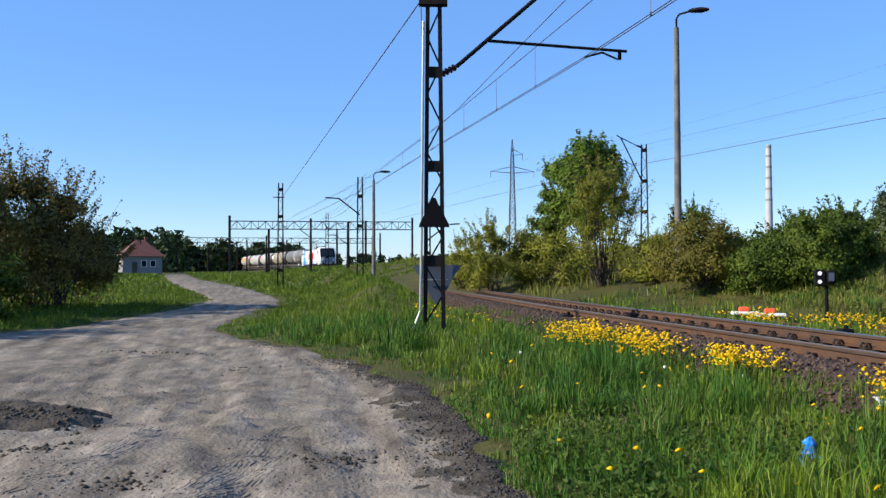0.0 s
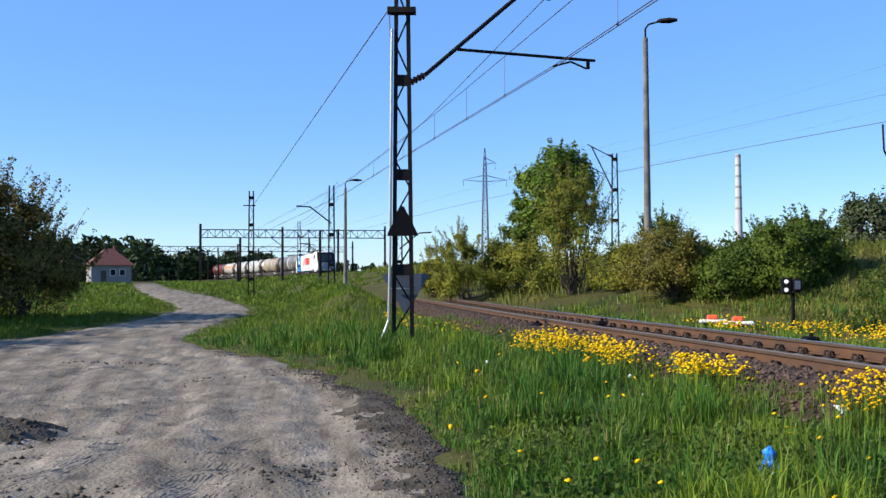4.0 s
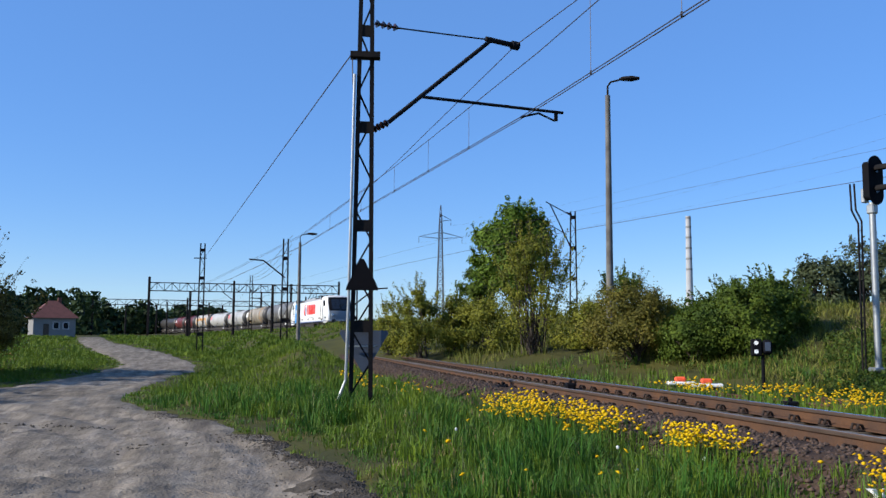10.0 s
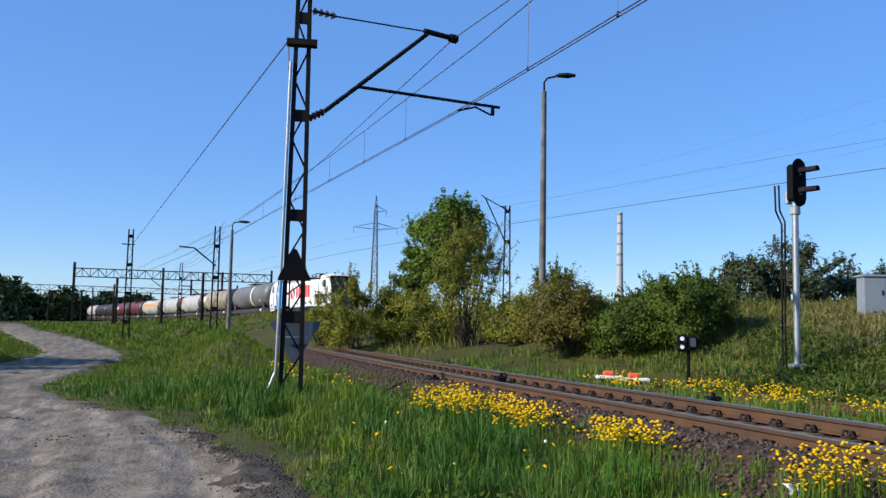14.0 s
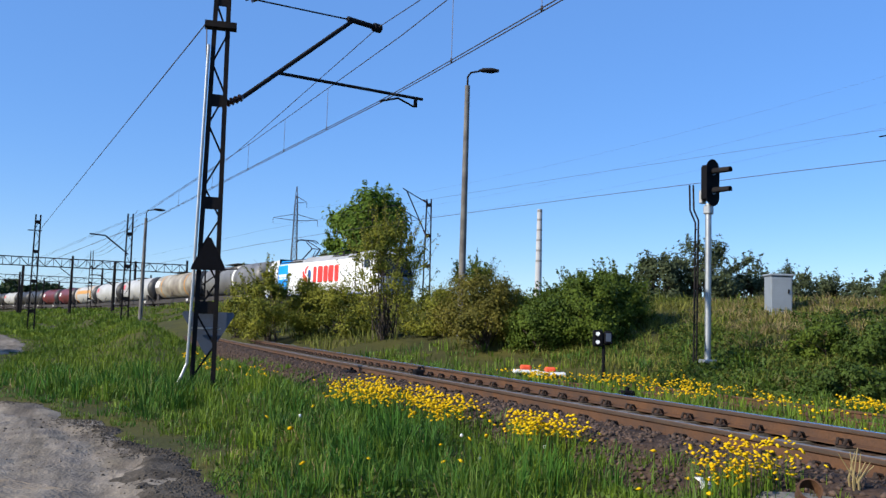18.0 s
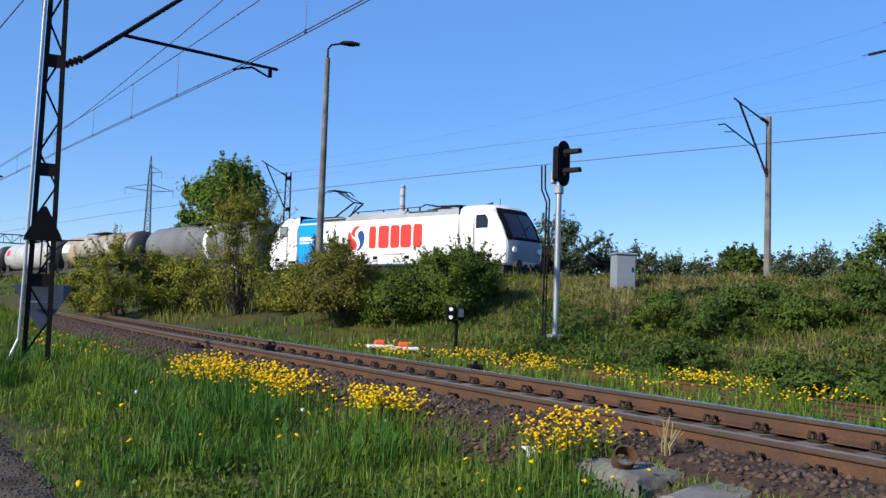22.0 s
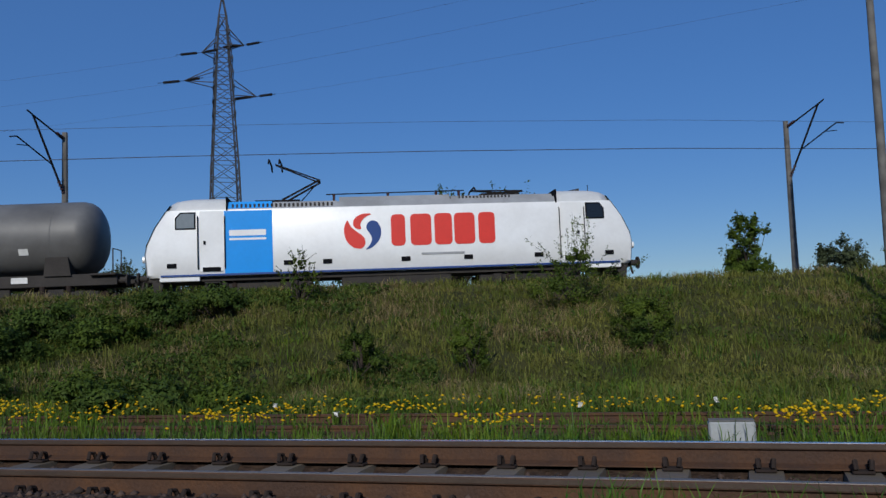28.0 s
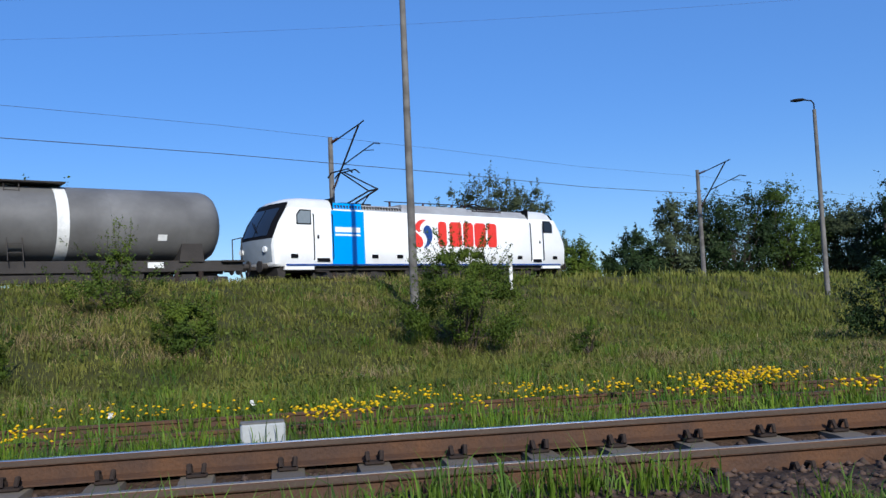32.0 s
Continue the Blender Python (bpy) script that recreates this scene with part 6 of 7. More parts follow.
bush(16.4, 37.5, 2.9, 3.0, LEAF_GREEN, 37, "dark green shrub on the bank crest", leaves=6000, leaf=0.1, clumps=40, open_top=0.3)
bush(23.4, 30, 2.45, 3.0, LEAF_GREEN, 30, "dense green shrub at the foot of the bank", leaves=9000, leaf=0.09, clumps=50)
bush(18.6, 33, 1.8, 2.6, LEAF_OLIVE, 31, "green shrub on the bank slope", leaves=6000, leaf=0.09)
bush(25.4, 31.5, 2.2, 2.4, LEAF_GREEN, 33, "low green shrub on the bank", leaves=4500, leaf=0.09)
for k, (az, d, h, w) in enumerate(((37.6, 26, 1.2, 2.2), (40.2, 25, 1.1, 2.0), (43.0, 26.5, 1.1, 2.2), (46.2, 25.5, 0.9, 2.0), (49.0, 27, 1.0, 2.2), (38.8, 22, 0.9, 1.8), (45.0, 20.5, 0.8, 1.8), (52.5, 27.5, 0.9, 2.0), (49.5, 17.6, 0.6, 1.7), (53.0, 17.2, 0.55, 1.5), (46.6, 17.2, 0.55, 1.4))):
    bush(az, d, h, w, (LEAF_GREEN, LEAF_MID)[k % 3 > 0], 40 + k, "low green shrub on the grassy bank", leaves=3400, leaf=0.085, clumps=22, stems=8, thick=0.015, spread=0.1)
bush(57.5, 28.5, 1.6, 1.2, LEAF_GREEN, 60, "thin young shrub at the top of the bank", leaves=700, leaf=0.09, open_top=0.8)
bush(74.8, 28.4, 1.9, 3.3, LEAF_GREEN, 61, "airy young shrub at the top of the bank", leaves=3400, leaf=0.07, clumps=26, stems=24, open_top=0.8, thick=0.018)
bush(79.0, 24.0, 1.4, 1.7, LEAF_GREEN, 62, "round green shrub on the grassy bank", leaves=6500, leaf=0.058, clumps=30, thick=0.015, open_top=0.45, stems=22)
bush(68.3, 21.5, 1.5, 1.1, LEAF_GREEN, 63, "narrow green shrub on the grassy bank", leaves=4000, leaf=0.058, clumps=20, thick=0.015, open_top=0.45)
bush(95.9, 26.6, 3.2, 3.4, LEAF_GREEN, 64, "wide green shrub on the bank", leaves=15000, leaf=0.068, clumps=56, open_top=0.5, thick=0.02, stems=34, spread=0.1)
bush(103.8, 25.0, 1.0, 1.1, LEAF_GREEN, 65, "small green shrub on the bank", leaves=1600, leaf=0.055, clumps=14, open_top=0.4)
bush(121.5, 30.0, 2.6, 3.4, LEAF_DARK, 66, "dark green shrub on the bank", leaves=6000, leaf=0.1, clumps=40)
bush(61.3, 21.0, 1.2, 1.4, LEAF_GREEN, 67, "low green shrub on the grassy bank", leaves=4000, leaf=0.06, clumps=20, open_top=0.4)
# behind the railway
for k, (az, d, h, w, m) in enumerate(((27.8, 72, 7.8, 5.0, LEAF_GREY), (30.6, 74, 9.4, 6.0, LEAF_GREY), (33.0, 78, 7.8, 5.0, LEAF_GREY), (35.4, 92, 8.0, 6.0, LEAF_GREY), (38.2, 96, 7.6, 6.0, LEAF_GREY), (40.6, 95, 7.8, 5.0, LEAF_GREY), (42.0, 60, 6.3, 2.6, LEAF_MID), (44.0, 92, 8.0, 6.0, LEAF_GREY), (46.4, 95, 8.4, 6.0, LEAF_GREY), (48.4, 90, 7.8, 5.0, LEAF_GREY), (50.8, 70, 8.8, 6.8, LEAF_GREEN), (54.0, 72, 7.0, 4.6, LEAF_GREEN),
                                       (66.8, 78, 13.6, 8.5, LEAF_MID), (70.6, 80, 14.0, 8.5, LEAF_MID), (74.4, 82, 12.6, 8.0, LEAF_GREY), (85.4, 78, 10.2, 4.2, LEAF_GREEN), (90.6, 85, 8.0, 5.0, LEAF_GREY), (95.8, 74, 12.6, 5.6, LEAF_GREY), (98.2, 73, 13.8, 6.0, LEAF_GREY), (100.8, 76, 12.8, 5.6, LEAF_GREY), (103.2, 90, 8.2, 6.0, LEAF_GREEN),
                                       (107.2, 92, 9.0, 6.5, LEAF_DARK), (110.0, 95, 12.4, 8.0, LEAF_GREY), (113.2, 95, 13.6, 9.5, LEAF_DARK), (116.2, 98, 13.4, 9.0, LEAF_MID), (119.4, 100, 9.6, 8.0, LEAF_GREY), (123, 95, 13.0, 8.0, LEAF_DARK))):
    tree(az, d, h, w, m, 80 + k, "leafy tree behind the railway bank", leaves=9500 if 64 < az < 76 or az > 106 else 5200, leaf=0.2 if 95 < az < 102 else 0.27, clumps=64, trunk=0.04 if az > 102 else 0.1, thick=0.05, spread=0.11, open_top=0.18 if 95 < az < 102 else 0.1)


def woods(label, spans, seed):
    """Far woods: many ragged crowns in one mesh."""
    rng = np.random.default_rng(seed)
    pts = []
    for az0, az1, d0, d1, h0, h1, n in spans:
        for _ in range(n):
            x, y = polar(rng.uniform(az0, az1), rng.uniform(d0, d1))
            h = rng.uniform(h0, h1)
            z0 = gz(x, y)
            k = 90
            u = rng.uniform(0, 1, k)
            r = 0.22 * h * (1.1 - u) ** 0.5
            pts.append(np.c_[x + rng.normal(size=k) * r, y + rng.normal(size=k) * r, z0 + u * h])
    v, f = leaf_cards(rng, np.concatenate(pts), 1.6, None, 3)
    return tagged(new("woods", mesh_from("woods", v, f, LEAF_DARK)), label, "woods", kind="stuff")


woods("dark far pine woods behind the yard", [(-40, -16, 230, 290, 9, 12, 220), (-17, -9, 260, 330, 6, 9, 110), (-12, 3, 420, 520, 6, 9, 90), (3, 40, 420, 560, 8, 13, 90)], 7)
woods("far grey-green woods behind the bank", [(34, 66, 230, 330, 9, 14, 120), (64, 130, 240, 330, 7, 12, 150)], 8)


# ---- grass and flowers ----
def blades(rng, x, y, h, w, lean=0.35, way=None, base=None):
    """Curved five-point blades, each its own island; way: the direction in which each leans."""
    n = len(x)
    z = (ground_z(x, y) if base is None else base) - 0.03
    a = rng.uniform(0, 2 * np.pi, n)
    b = rng.uniform(0, 2 * np.pi, n) if way is None else way + rng.normal(0, 0.7, n)
    ux, uy = np.cos(a) * w / 2, np.sin(a) * w / 2
    bow = lean * np.minimum(rng.exponential(0.8, n) + 0.15, 2.2)
    lx, ly = np.cos(b) * h * bow, np.sin(b) * h * bow
    v = np.stack([np.c_[x - ux, y - uy, z], np.c_[x + ux, y + uy, z], np.c_[x + lx * 0.3 + ux * 0.8, y + ly * 0.3 + uy * 0.8, z + h * 0.6], np.c_[x + lx * 0.3 - ux * 0.8, y + ly * 0.3 - uy * 0.8, z + h * 0.6], np.c_[x + lx, y + ly, z + h * rng.uniform(0.8, 1.0, n) * (1 - 0.3 * np.minimum(bow, 1.3))]], 1).reshape(-1, 3)
    i = 5 * np.arange(n)[:, None]
    tri = np.concatenate([i + np.array([[0, 1, 2]]), i + np.array([[0, 2, 3]]), i + np.array([[3, 2, 4]])])
    return v, tri


def clear_of_works(x, y):
    dn, _ = NEAR.near(x, y)
    dm, _ = MAIN.near(x, y)
    return (road_mask(x, y) < 0.0), dn, dm


def meadow(label, n, az, d, keep, height, mat, seed, width=1.0, power=1.0, tuft=9, lean=0.5, in_stones=False):
    """Grass in tufts: blades lean outwards from the middle of their tuft, and whole tufts differ in height."""
    rng = np.random.default_rng(seed)
    k = n // tuft
    a = np.radians(rng.uniform(az[0], az[1], k))
    r = d[0] + (d[1] - d[0]) * rng.uniform(0, 1, k) ** power
    size = np.repeat(rng.uniform(0.6, 1.25, k) * (0.7 + 0.6 * smooth01(bumps(r * np.sin(a), r * np.cos(a), 0.8, 1.0, 9), -1.0, 1.0)), tuft)
    a, r = np.repeat(a, tuft), np.repeat(r, tuft)
    ox, oy = rng.normal(0, 1, len(r)) * (0.05 + 0.003 * r), rng.normal(0, 1, len(r)) * (0.05 + 0.003 * r)
    x, y = r * np.sin(a) + ox, r * np.cos(a) + oy
    off, dn, dm = clear_of_works(x, y)
    k = off & keep(x, y, dn, dm, rng)
    x, y, r, dn, size, way = x[k], y[k], r[k], dn[k], size[k], np.arctan2(oy, ox)[k]
    h = height * size * rng.uniform(0.5, 1.15, len(x)) * (0.5 + 0.5 * smooth01(np.abs(dn), 1.7, 3.0))
    h = h * (0.3 + 0.7 * smooth01(-road_mask(x, y), 0.0, 1.4))
    base = ground_z(x, y)
    if in_stones:
        base = np.maximum(base, near_top(y) - 0.25 + np.interp(np.abs(dn), [0.9, 1.5, 1.85, 2.6], [0.125, 0.105, -0.05, -0.6]))
    v, f = blades(rng, x, y, h, width * (0.006 + 0.00065 * r), lean, way, base)
    return tagged(new("grass", mesh_from("grass", v, f, mat)), label, "grass", kind="stuff")


sm_of = lambda x, y: y - 0.5 * x
patch = lambda x, y, s, seed: bumps(x, y, s, 1.0, seed)
meadow("fresh green grass of the verge", 230000, (-26, 118), (2.0, 26), lambda x, y, dn, dm, rng: (dn > 1.62), 0.36, GRASS, 101, 0.85, 1.25, 26, 0.42, True)
meadow("deep green tufts in the verge", 120000, (-26, 118), (2.0, 24), lambda x, y, dn, dm, rng: (dn > 2.1) & (lattice_noise(x, y, 1.5, 71) + 0.5 * lattice_noise(x, y, 0.5, 72) > 0.05), 0.46, GRASS_DEEP, 102, 0.95, 1.2, 30, 0.5)
meadow("dry blades among the verge grass", 9000, (-26, 118), (2.0, 24), lambda x, y, dn, dm, rng: (dn > 1.8), 0.3, GRASS_DRY, 112, 0.9, 1.2, 5)
meadow("fresh grass along the far verge", 80000, (-30, 8), (22, 70), lambda x, y, dn, dm, rng: (dn > 2.0), 0.3, MEADOW, 103, 0.9, 1.0, 14, 0.6)
meadow("grass of the far meadow by the yard", 60000, (-24, 6), (58, 175), lambda x, y, dn, dm, rng: (dn > 2.0), 0.42, MEADOW, 113, 1.3, 1.0, 14, 0.7)
meadow("fresh grass between track and siding", 80000, (2, 125), (6, 34), lambda x, y, dn, dm, rng: (dn < -1.9) & (dn > -10.5) & ((np.abs(dn + 6.4) > 1.2) | (patch(x, y, 1.0, 8) + 0.8 * patch(x, y, 0.35, 3) > -0.15)), 0.37, GRASS, 104, 1.1)
meadow("long grass on the railway bank", 210000, (4, 128), (12, 42), lambda x, y, dn, dm, rng: (dn < -7.4) & (dm > 2.6), 0.34, BANK_GRASS, 105, 0.9, 1.0, 9, 0.9)
meadow("green tufts on the railway bank", 60000, (4, 128), (12, 44), lambda x, y, dn, dm, rng: (dn < -7.6) & (dm > 2.8) & (patch(x, y, 2.1, 3) + 0.9 * lattice_noise(x, y, 1.1, 41) > 0.3), 0.38, GRASS, 106, 0.9, 1.0, 18, 0.8)
meadow("dry straw on the railway bank", 130000, (30, 128), (13, 38), lambda x, y, dn, dm, rng: (dn < -7.6) & (dm > 2.8) & (lattice_noise(x, y, 2.6, 42) + 0.5 * lattice_noise(x, y, 0.8, 43) + 0.6 * lattice_noise(dm * 2.5, sm_of(x, y) * 0.4, 1.5, 44) > 0.25), 0.36, GRASS_DRY, 107, 0.75, 1.0, 12, 1.2)
meadow("long grass on the far bank", 50000, (-10, 30), (36, 90), lambda x, y, dn, dm, rng: (dn < -2.2) & (dm > 2.4), 0.5, BANK_GRASS, 108, 1.3)
meadow("rough grass of the bank by the yard", 60000, (-14, 6), (62, 230), lambda x, y, dn, dm, rng: (dn < 2.2) & (dm > 2.4) & (y > 66), 0.5, MEADOW, 117, 1.5, 1.0, 14, 0.8)
meadow("grass on the crest towards the bridge", 30000, (96, 130), (40, 80), lambda x, y, dn, dm, rng: (dm > 2.6), 0.5, BANK_GRASS, 114, 1.4)
meadow("sparse tufts in the ballast shoulder", 44000, (60, 135), (3.2, 11), lambda x, y, dn, dm, rng: (dn > 0.95) & (dn < 2.6) & (y < 2.0) & (lattice_noise(x, y, 0.6, 45) + 0.5 * (dn - 1.4) > 0.0), 0.55, GRASS, 115, 1.1, in_stones=True)
meadow("fresh grass behind the road edge", 26000, (112, 200), (1.2, 14), lambda x, y, dn, dm, rng: (dn > 1.95), 0.36, GRASS, 116, 1.3)
# shadow patches on the left lawn, put in as darker green grass
meadow("grass left of the road, darker where shadow patches lie", 40000, (-48, -14), (18, 70), lambda x, y, dn, dm, rng: (dn > 9) & (lattice_noise(x, y, 4.0, 81) > 0.1), 0.2, GRASS_DEEP, 109, 1.0, 1.0, 14, 0.6)
meadow("bright grass left of the road", 50000, (-48, -14), (18, 70), lambda x, y, dn, dm, rng: (dn > 9), 0.17, MEADOW, 110, 1.0, 1.0, 14, 0.6)


def weeds(label, n, az, d, keep, mat, seed, size):
    """Low broad leaves between the blades."""
    rng = np.random.default_rng(seed)
    a, r = np.radians(rng.uniform(az[0], az[1], n)), rng.uniform(d[0], d[1], n)
    x, y = r * np.sin(a), r * np.cos(a)
    off, dn, dm = clear_of_works(x, y)
    k = off & keep(x, y, dn, dm)
    x, y, r = x[k], y[k], r[k]
    v, f = leaf_cards(rng, np.c_[x, y, ground_z(x, y) + rng.uniform(0.02, 0.2, len(x))], size)
    return tagged(new("weeds", mesh_from("weeds", v, f, mat)), label, "weeds", kind="stuff")


weeds("low broad-leaved weeds in the verge", 26000, (-26, 118), (2.6, 20), lambda x, y, dn, dm: (dn > 2.0) & (patch(x, y, 0.9, 5) > 0.1), LEAF_GREEN, 121, 0.045)
weeds("dark broad leaves among the near verge grass", 13000, (6, 46), (2.6, 7.0), lambda x, y, dn, dm: (dn > 2.0) & (lattice_noise(x, y, 0.8, 66) + 0.5 * lattice_noise(x, y, 0.3, 67) > -0.15), LEAF_MID, 125, 0.045)
weeds("low yellow-green herbs on the bank", 16000, (10, 125), (12, 36), lambda x, y, dn, dm: (dn < -7.6) & (dm > 2.8) & (lattice_noise(x, y, 1.4, 61) + 0.5 * lattice_noise(x, y, 0.5, 62) > 0.1), BANK_GRASS, 123, 0.1)
weeds("dark nettles on the bank", 26000, (10, 125), (13, 36), lambda x, y, dn, dm: (dn < -7.5) & (dm > 3) & (patch(x, y, 1.9, 1) > 0.35), LEAF_MID, 122, 0.11)
weeds("thick dark nettles at the foot of the bank", 70000, (28, 66), (14, 31), lambda x, y, dn, dm: (dn < -7.3) & (dm > 3) & (lattice_noise(x, y, 2.4, 63) + 0.5 * lattice_noise(x, y, 0.7, 64) + 0.02 * (57 - np.degrees(np.arctan2(x, y))) > 0.05), LEAF_MID, 124, 0.11)


def flowers(label, n, place, seed, stalk=0.22, head=0.021, gap=1.7):
    """Dandelion heads on stalks: flat domes with a raised middle."""
    rng = np.random.default_rng(seed)
    x, y = place(rng, n)
    off, dn, dm = clear_of_works(x, y)
    k = off & (np.abs(dn) > gap)
    x, y = x[k], y[k]
    n = len(x)
    d = np.hypot(x, y)
    z = ground_z(x, y) + stalk * rng.uniform(0.7, 1.3, n)
    r = head * rng.uniform(0.8, 1.25, n) * (1 + 0.02 * d)
    tx, ty = rng.normal(0, 0.35, n), rng.normal(0, 0.35, n)
    ring = []
    for q in range(8):
        c, s = np.cos(q * np.pi / 4), np.sin(q * np.pi / 4)
        ring.append(np.c_[x + c * r, y + s * r, z + (c * tx + s * ty) * r])
    ring.append(np.c_[x, y, z + r * 0.55])
    ring.append(np.c_[x, y, z - r * 0.5])
    v = np.stack(ring, 1).reshape(-1, 3)
    tri = np.array([(q, (q + 1) % 8, 8) for q in range(8)] + [((q + 1) % 8, q, 9) for q in range(8)])
    f = (10 * np.arange(n)[:, None, None] + tri[None]).reshape(-1, 3)
    ob = thing("dandelions", label, "dandelions", kind="stuff")
    tagged(part("flower_heads", mesh_from("flower_heads", v, f, YELLOW), None, ob), kind="stuff")
    sv, sf = blades(rng, x, y, z - ground_z(x, y) + 0.03, 0.006 + 0.0005 * d, 0.0)
    tagged(part("stalks", mesh_from("stalks", sv, sf, GRASS), None, ob), kind="stuff")
    return ob


def strip(line, y0, y1, o0, o1, knots=9, tight=0.5):
    """Places in clusters beside a line."""
    def place(rng, n):
        ky, ko = rng.uniform(min(y0, y1), max(y0, y1), knots), rng.uniform(o0, o1, knots)
        j = rng.integers(0, knots, n)
        yy = ky[j] + rng.normal(0, tight, n)
        oo = np.clip(ko[j] + rng.normal(0, tight * 0.5, n), min(o0, o1), max(o0, o1))
        return line.at(np.interp(-yy, -line.p[:, 1], line.s), oo)
    return place


flowers("dense yellow dandelions along the ballast edge", 760, strip(NEAR, 10.4, 14.6, 1.75, 3.0, 22, 0.3), 201, 0.36, 0.019, 1.5)
flowers("yellow dandelions along the ballast edge", 240, strip(NEAR, 8.3, 9.7, 1.65, 2.3, 8, 0.18), 202, 0.36, 0.019, 1.5)
flowers("yellow dandelions before the mast", 60, strip(NEAR, 19, 30, 2.4, 3.4, 8, 0.5), 203)
flowers("scattered dandelions in the verge grass", 80, lambda rng, n: (lambda a, r: (r * np.sin(a), r * np.cos(a)))(np.radians(rng.uniform(3, 60, n)), rng.uniform(4, 14, n)), 204, 0.26)
flowers("tall bright yellow flowers by the concrete block", 260, lambda rng, n: (lambda j: (np.array([3.42, 3.55, 3.66, 3.85, 4.1])[j] + rng.normal(0, 0.08, n), np.array([5.72, 5.66, 5.8, 5.84, 5.9])[j] + rng.normal(0, 0.1, n)))(rng.integers(0, 5, n)), 205, 0.46, 0.015, 1.0)
flowers("dandelions among the siding rails", 1150, strip(SIDING, 24, 2, -1.8, 1.9, 52, 0.34), 206, 0.28, 0.021)
flowers("dandelions among the siding rails", 850, strip(SIDING, 2, -14, -1.6, 1.7, 36, 0.3), 207, 0.28, 0.021)
flowers("dandelions in front of the house lawn", 60, strip(ROAD_LEFT, 24, 34, -2.5, -0.6, 8, 0.7), 208, 0.2)
seeds = thing("seed_heads", "white dandelion seed heads in the grass", "dandelions", kind="stuff")
for x, y, z in ((1.08, 11.06, 0.36), (2.6, 9.2, 0.36), (4.3, 7.5, 0.4), (2.5, 8.2, 0.27), (3.3, 8.6, 0.32)):
    part("seed_head", Shape().loft([[(x + 0.75 * r * math.cos(a), y + 0.75 * r * math.sin(a), z + 0.75 * h) for a in (2 * math.pi * k / 8 for k in range(8))] for r, h in ((0.006, -0.026), (0.022, -0.015), (0.026, 0), (0.022, 0.015), (0.006, 0.025))]), FLUFF, seeds)
    part("stalk", Shape().tube([(x, y, gz(x, y)), (x, y, z - 0.018)], 0.003, 4), GRASS, seeds)
# dry stalks beside the concrete block
dry = thing("dead_stems", "bleached dead plant stems by the concrete block", "dead plant")
rng_d = random.Random(9)
for k in range(9):
    x, y = 4.45 + rng_d.uniform(-0.1, 0.12), 5.5 + rng_d.uniform(-0.1, 0.1)
    part("stem", Shape().tube([(x, y, 0.25), (x + rng_d.uniform(-0.05, 0.05), y, 0.52), (x + rng_d.uniform(-0.12, 0.12), y, 0.62 + rng_d.uniform(0, 0.14))], [0.009, 0.007, 0.003], 5), GRASS_DRY, dry)

# clods and pebbles on the dirt
rng_c = np.random.default_rng(31)


def clods(label, x, y, zfun, lo, hi, mat):
    v, f = stone_field(rng_c, np.c_[x, y, zfun(x, y)], lo, hi)
    return tagged(new("clods", mesh_from("clods", v, f, mat)), label, "clods", kind="stuff")


a_, r_ = np.radians(rng_c.uniform(-32, 14, 9000)), 2.5 + 17 * rng_c.uniform(0, 1, 9000) ** 1.2
x_, y_ = r_ * np.sin(a_), r_ * np.cos(a_)
k_ = (road_mask(x_, y_) > 0.1) & (lattice_noise(x_, y_, 1.1, 51) + 0.6 * lattice_noise(x_, y_, 0.4, 52) > 0.0)
clods("dry clods and pebbles on the road", x_[k_], y_[k_], road_z, 0.004, 0.02, CLOD)
s_, o_ = rng_c.uniform(3, 26, 9000), rng_c.normal(-0.12, 0.22, 9000)
x_, y_ = ROAD_RIGHT.at(s_, o_)
k_ = lattice_noise(x_, y_, 0.7, 53) > -0.35
clods("dark crumbled earth along the road edge", x_[k_], y_[k_], lambda x, y: np.maximum(road_z(x, y), edge_z(x, y)), 0.005, 0.024, DARK_EARTH)
# lines of torn earth across the dirt, and the old turf heap
x_, y_ = [], []
for ax, ay, bx_, by_, n_ in ((-6.1, 15.4, -4.1, 14.7, 90), (-5.6, 7.9, -3.6, 7.4, 500), (-3.4, 12.0, -2.2, 12.8, 30), (-0.9, 6.0, -0.7, 5.6, 90), (-3.6, 6.0, -3.2, 6.3, 60), (-2.4, 5.0, -2.1, 5.1, 50)):
    u_ = rng_c.uniform(0, 1, n_)
    x_.append(ax + (bx_ - ax) * u_ + rng_c.normal(0, 0.16 if n_ < 400 else 0.3, n_))
    y_.append(ay + (by_ - ay) * u_ + rng_c.normal(0, 0.11 if n_ < 400 else 0.22, n_))
x_, y_ = np.concatenate(x_), np.concatenate(y_)
clods("torn dark earth on the dirt road", x_, y_, lambda x, y: np.maximum(road_z(x, y), patch_z(x, y)), 0.008, 0.04, DARK_EARTH)


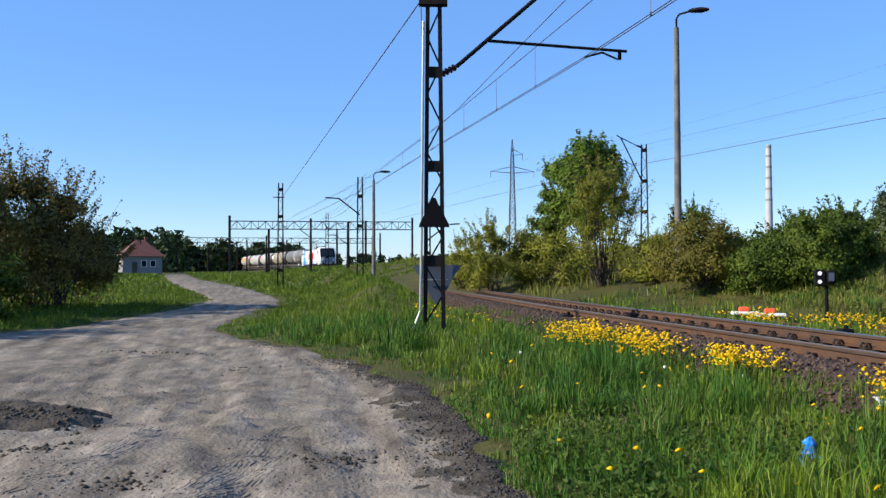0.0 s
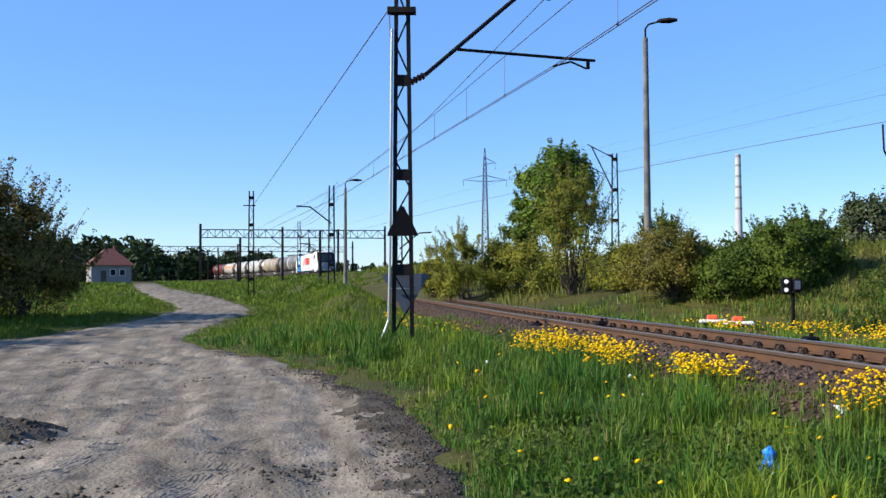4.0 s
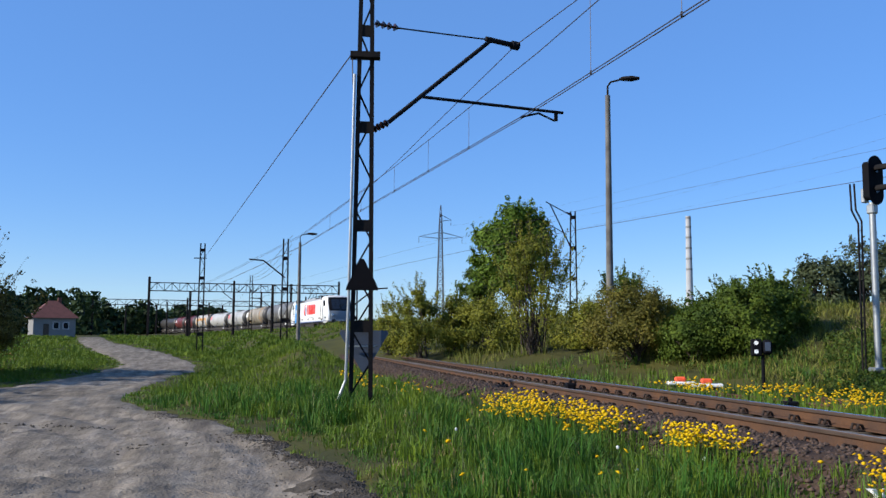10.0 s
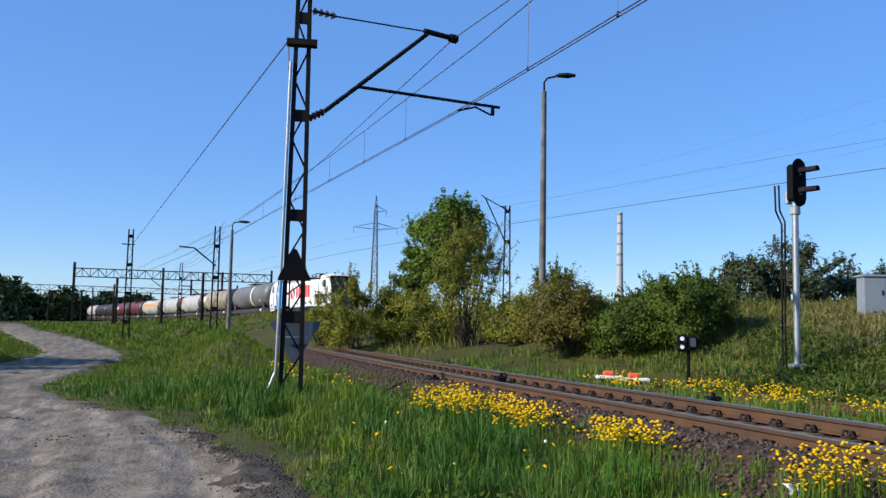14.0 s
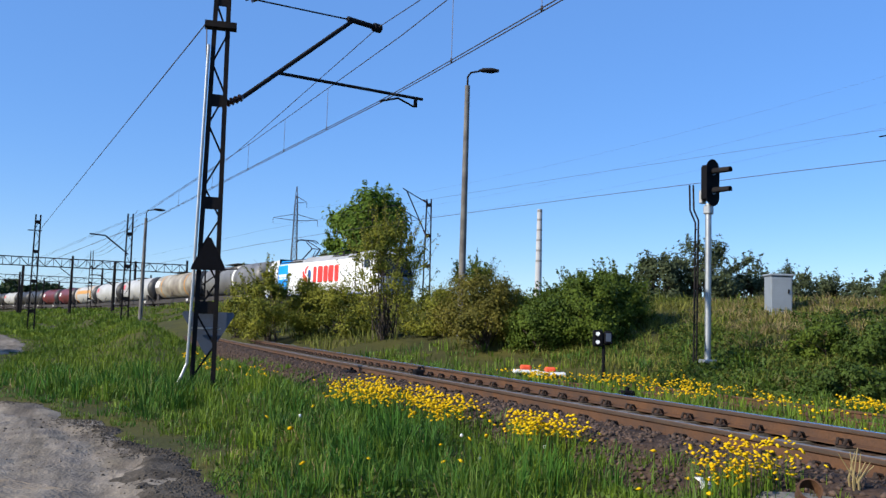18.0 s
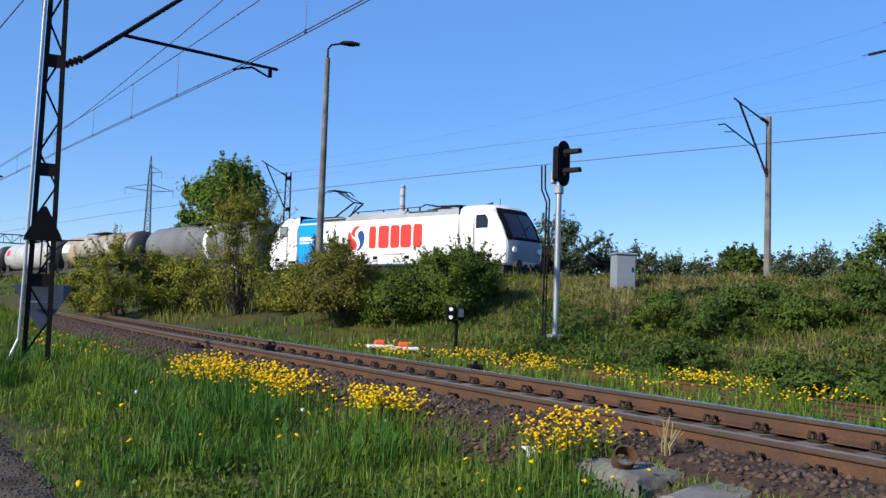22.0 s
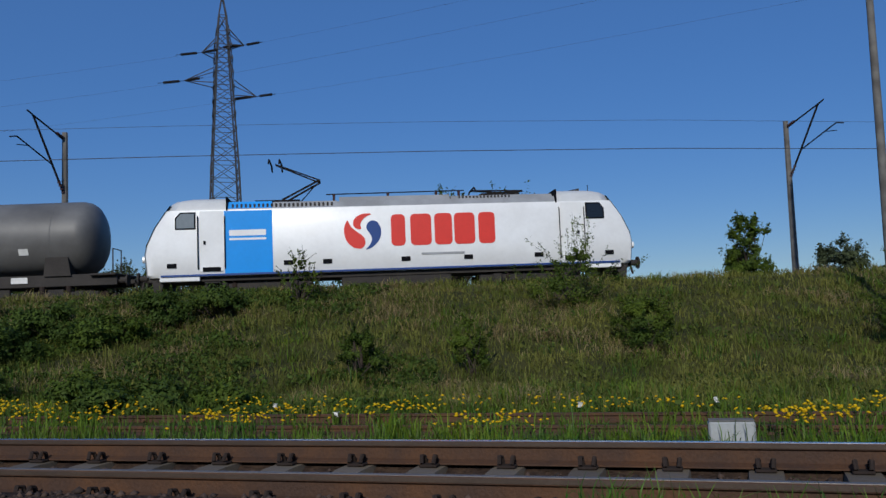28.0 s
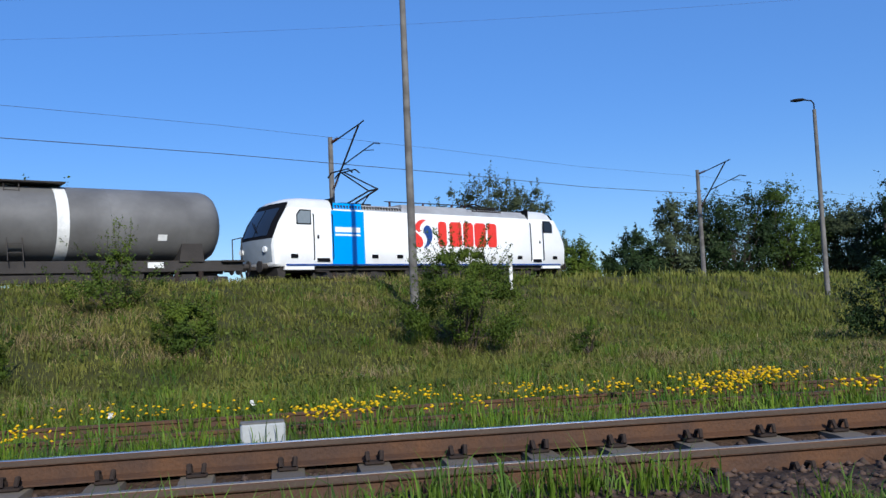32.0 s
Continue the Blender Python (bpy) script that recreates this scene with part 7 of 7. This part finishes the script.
def tyre_track(label, pts, seed):
    """The print of a tyre: broken lengthwise ribs of pressed dirt."""
    rng = np.random.default_rng(seed)
    line = Line(pts)
    s = np.arange(line.s[0], line.s[-1], 0.13)
    q, lane = (g.ravel() for g in np.meshgrid(s, np.linspace(-0.11, 0.11, 7)))
    q = q + rng.uniform(-0.03, 0.03, len(q))
    keep = rng.uniform(0, 1, len(q)) > 0.3
    q, lane = q[keep], lane[keep] + rng.normal(0, 0.004, keep.sum())
    length = rng.uniform(0.04, 0.075, len(q))
    x, y, h = [], [], []
    for e in (-1, 1):
        for u, up in ((-0.011, -0.012), (0.0, 0.0055), (0.011, -0.012)):
            px, py = line.at(q + e * length, lane + u + e * 0.008)
            x.append(px), y.append(py), h.append(up - 0.003 + 0 * px)
    x, y, h = (np.stack(g, 1).ravel() for g in (x, y, h))
    v = np.c_[x, y, road_z(x, y) + h]
    f = [tuple(o + i for i in g) for o in range(0, len(v), 6) for g in ((0, 3, 4, 1), (1, 4, 5, 2), (0, 1, 2), (3, 5, 4))]
    return tagged(new("tyre_track", mesh_from("tyre_track", v, f, CLOD)), label, "tyre track", kind="stuff")


for k, pts in enumerate((((-1.72, 4.2), (-1.6, 4.8), (-1.55, 5.9), (-1.42, 7.4)), ((-1.5, 4.3), (-1.36, 5.2), (-1.3, 6.2)), ((0.18, 4.3), (-0.02, 4.8), (-0.37, 6.07), (-0.77, 7.46)), ((0.34, 4.5), (0.15, 5.2), (-0.2, 6.2)), ((-2.1, 13.3), (-1.7, 12.8), (-1.2, 12.4)), ((-1.9, 9.0), (-1.5, 8.7), (-1.1, 8.5)), ((-3.0, 4.6), (-2.6, 6.0), (-2.7, 7.6)))):
    tyre_track("tyre print with ridged tread pressed in dirt", pts, 300 + k)


# ---- what moves ----
def front_at(t):
    """Distance of the locomotive's nose along the main line."""
    return 44.39 - 5.57748 * (32.0 - t)


def motions():
    lead = 0.0
    for ob, wheels, radius, half, bogie_x in TRAIN:
        rows = []
        for t in np.arange(0, 32.01, 1.0):
            c = front_at(t) - lead - half
            a, b = MAIN.at(c - bogie_x), MAIN.at(c + bogie_x)
            za, zb = float(main_top(c - bogie_x)), float(main_top(c + bogie_x))
            dx, dy = float(b[0] - a[0]), float(b[1] - a[1])
            n = math.hypot(dx, dy)
            rows.append((float(t), pose(float(a[0] + b[0]) / 2, float(a[1] + b[1]) / 2, (za + zb) / 2 + 0.004, 0, -math.degrees(math.atan2(zb - za, n)), math.degrees(math.atan2(dy, dx)))))
        walk(ob, rows)
        if lead < 40:
            for w in wheels:
                x = w.matrix_basis.translation.copy()
                step = radians(80) * radius / 5.57748
                count = int(32 / step) + 1
                walk(w, [(32 * k / count, pose(x.x, 0, x.z, 0, math.degrees(5.57748 * 32 * k / count / radius), 0)) for k in range(count + 1)])
        lead += 2 * half
        if ob is LOCO:
            lead += 0.3


motions()
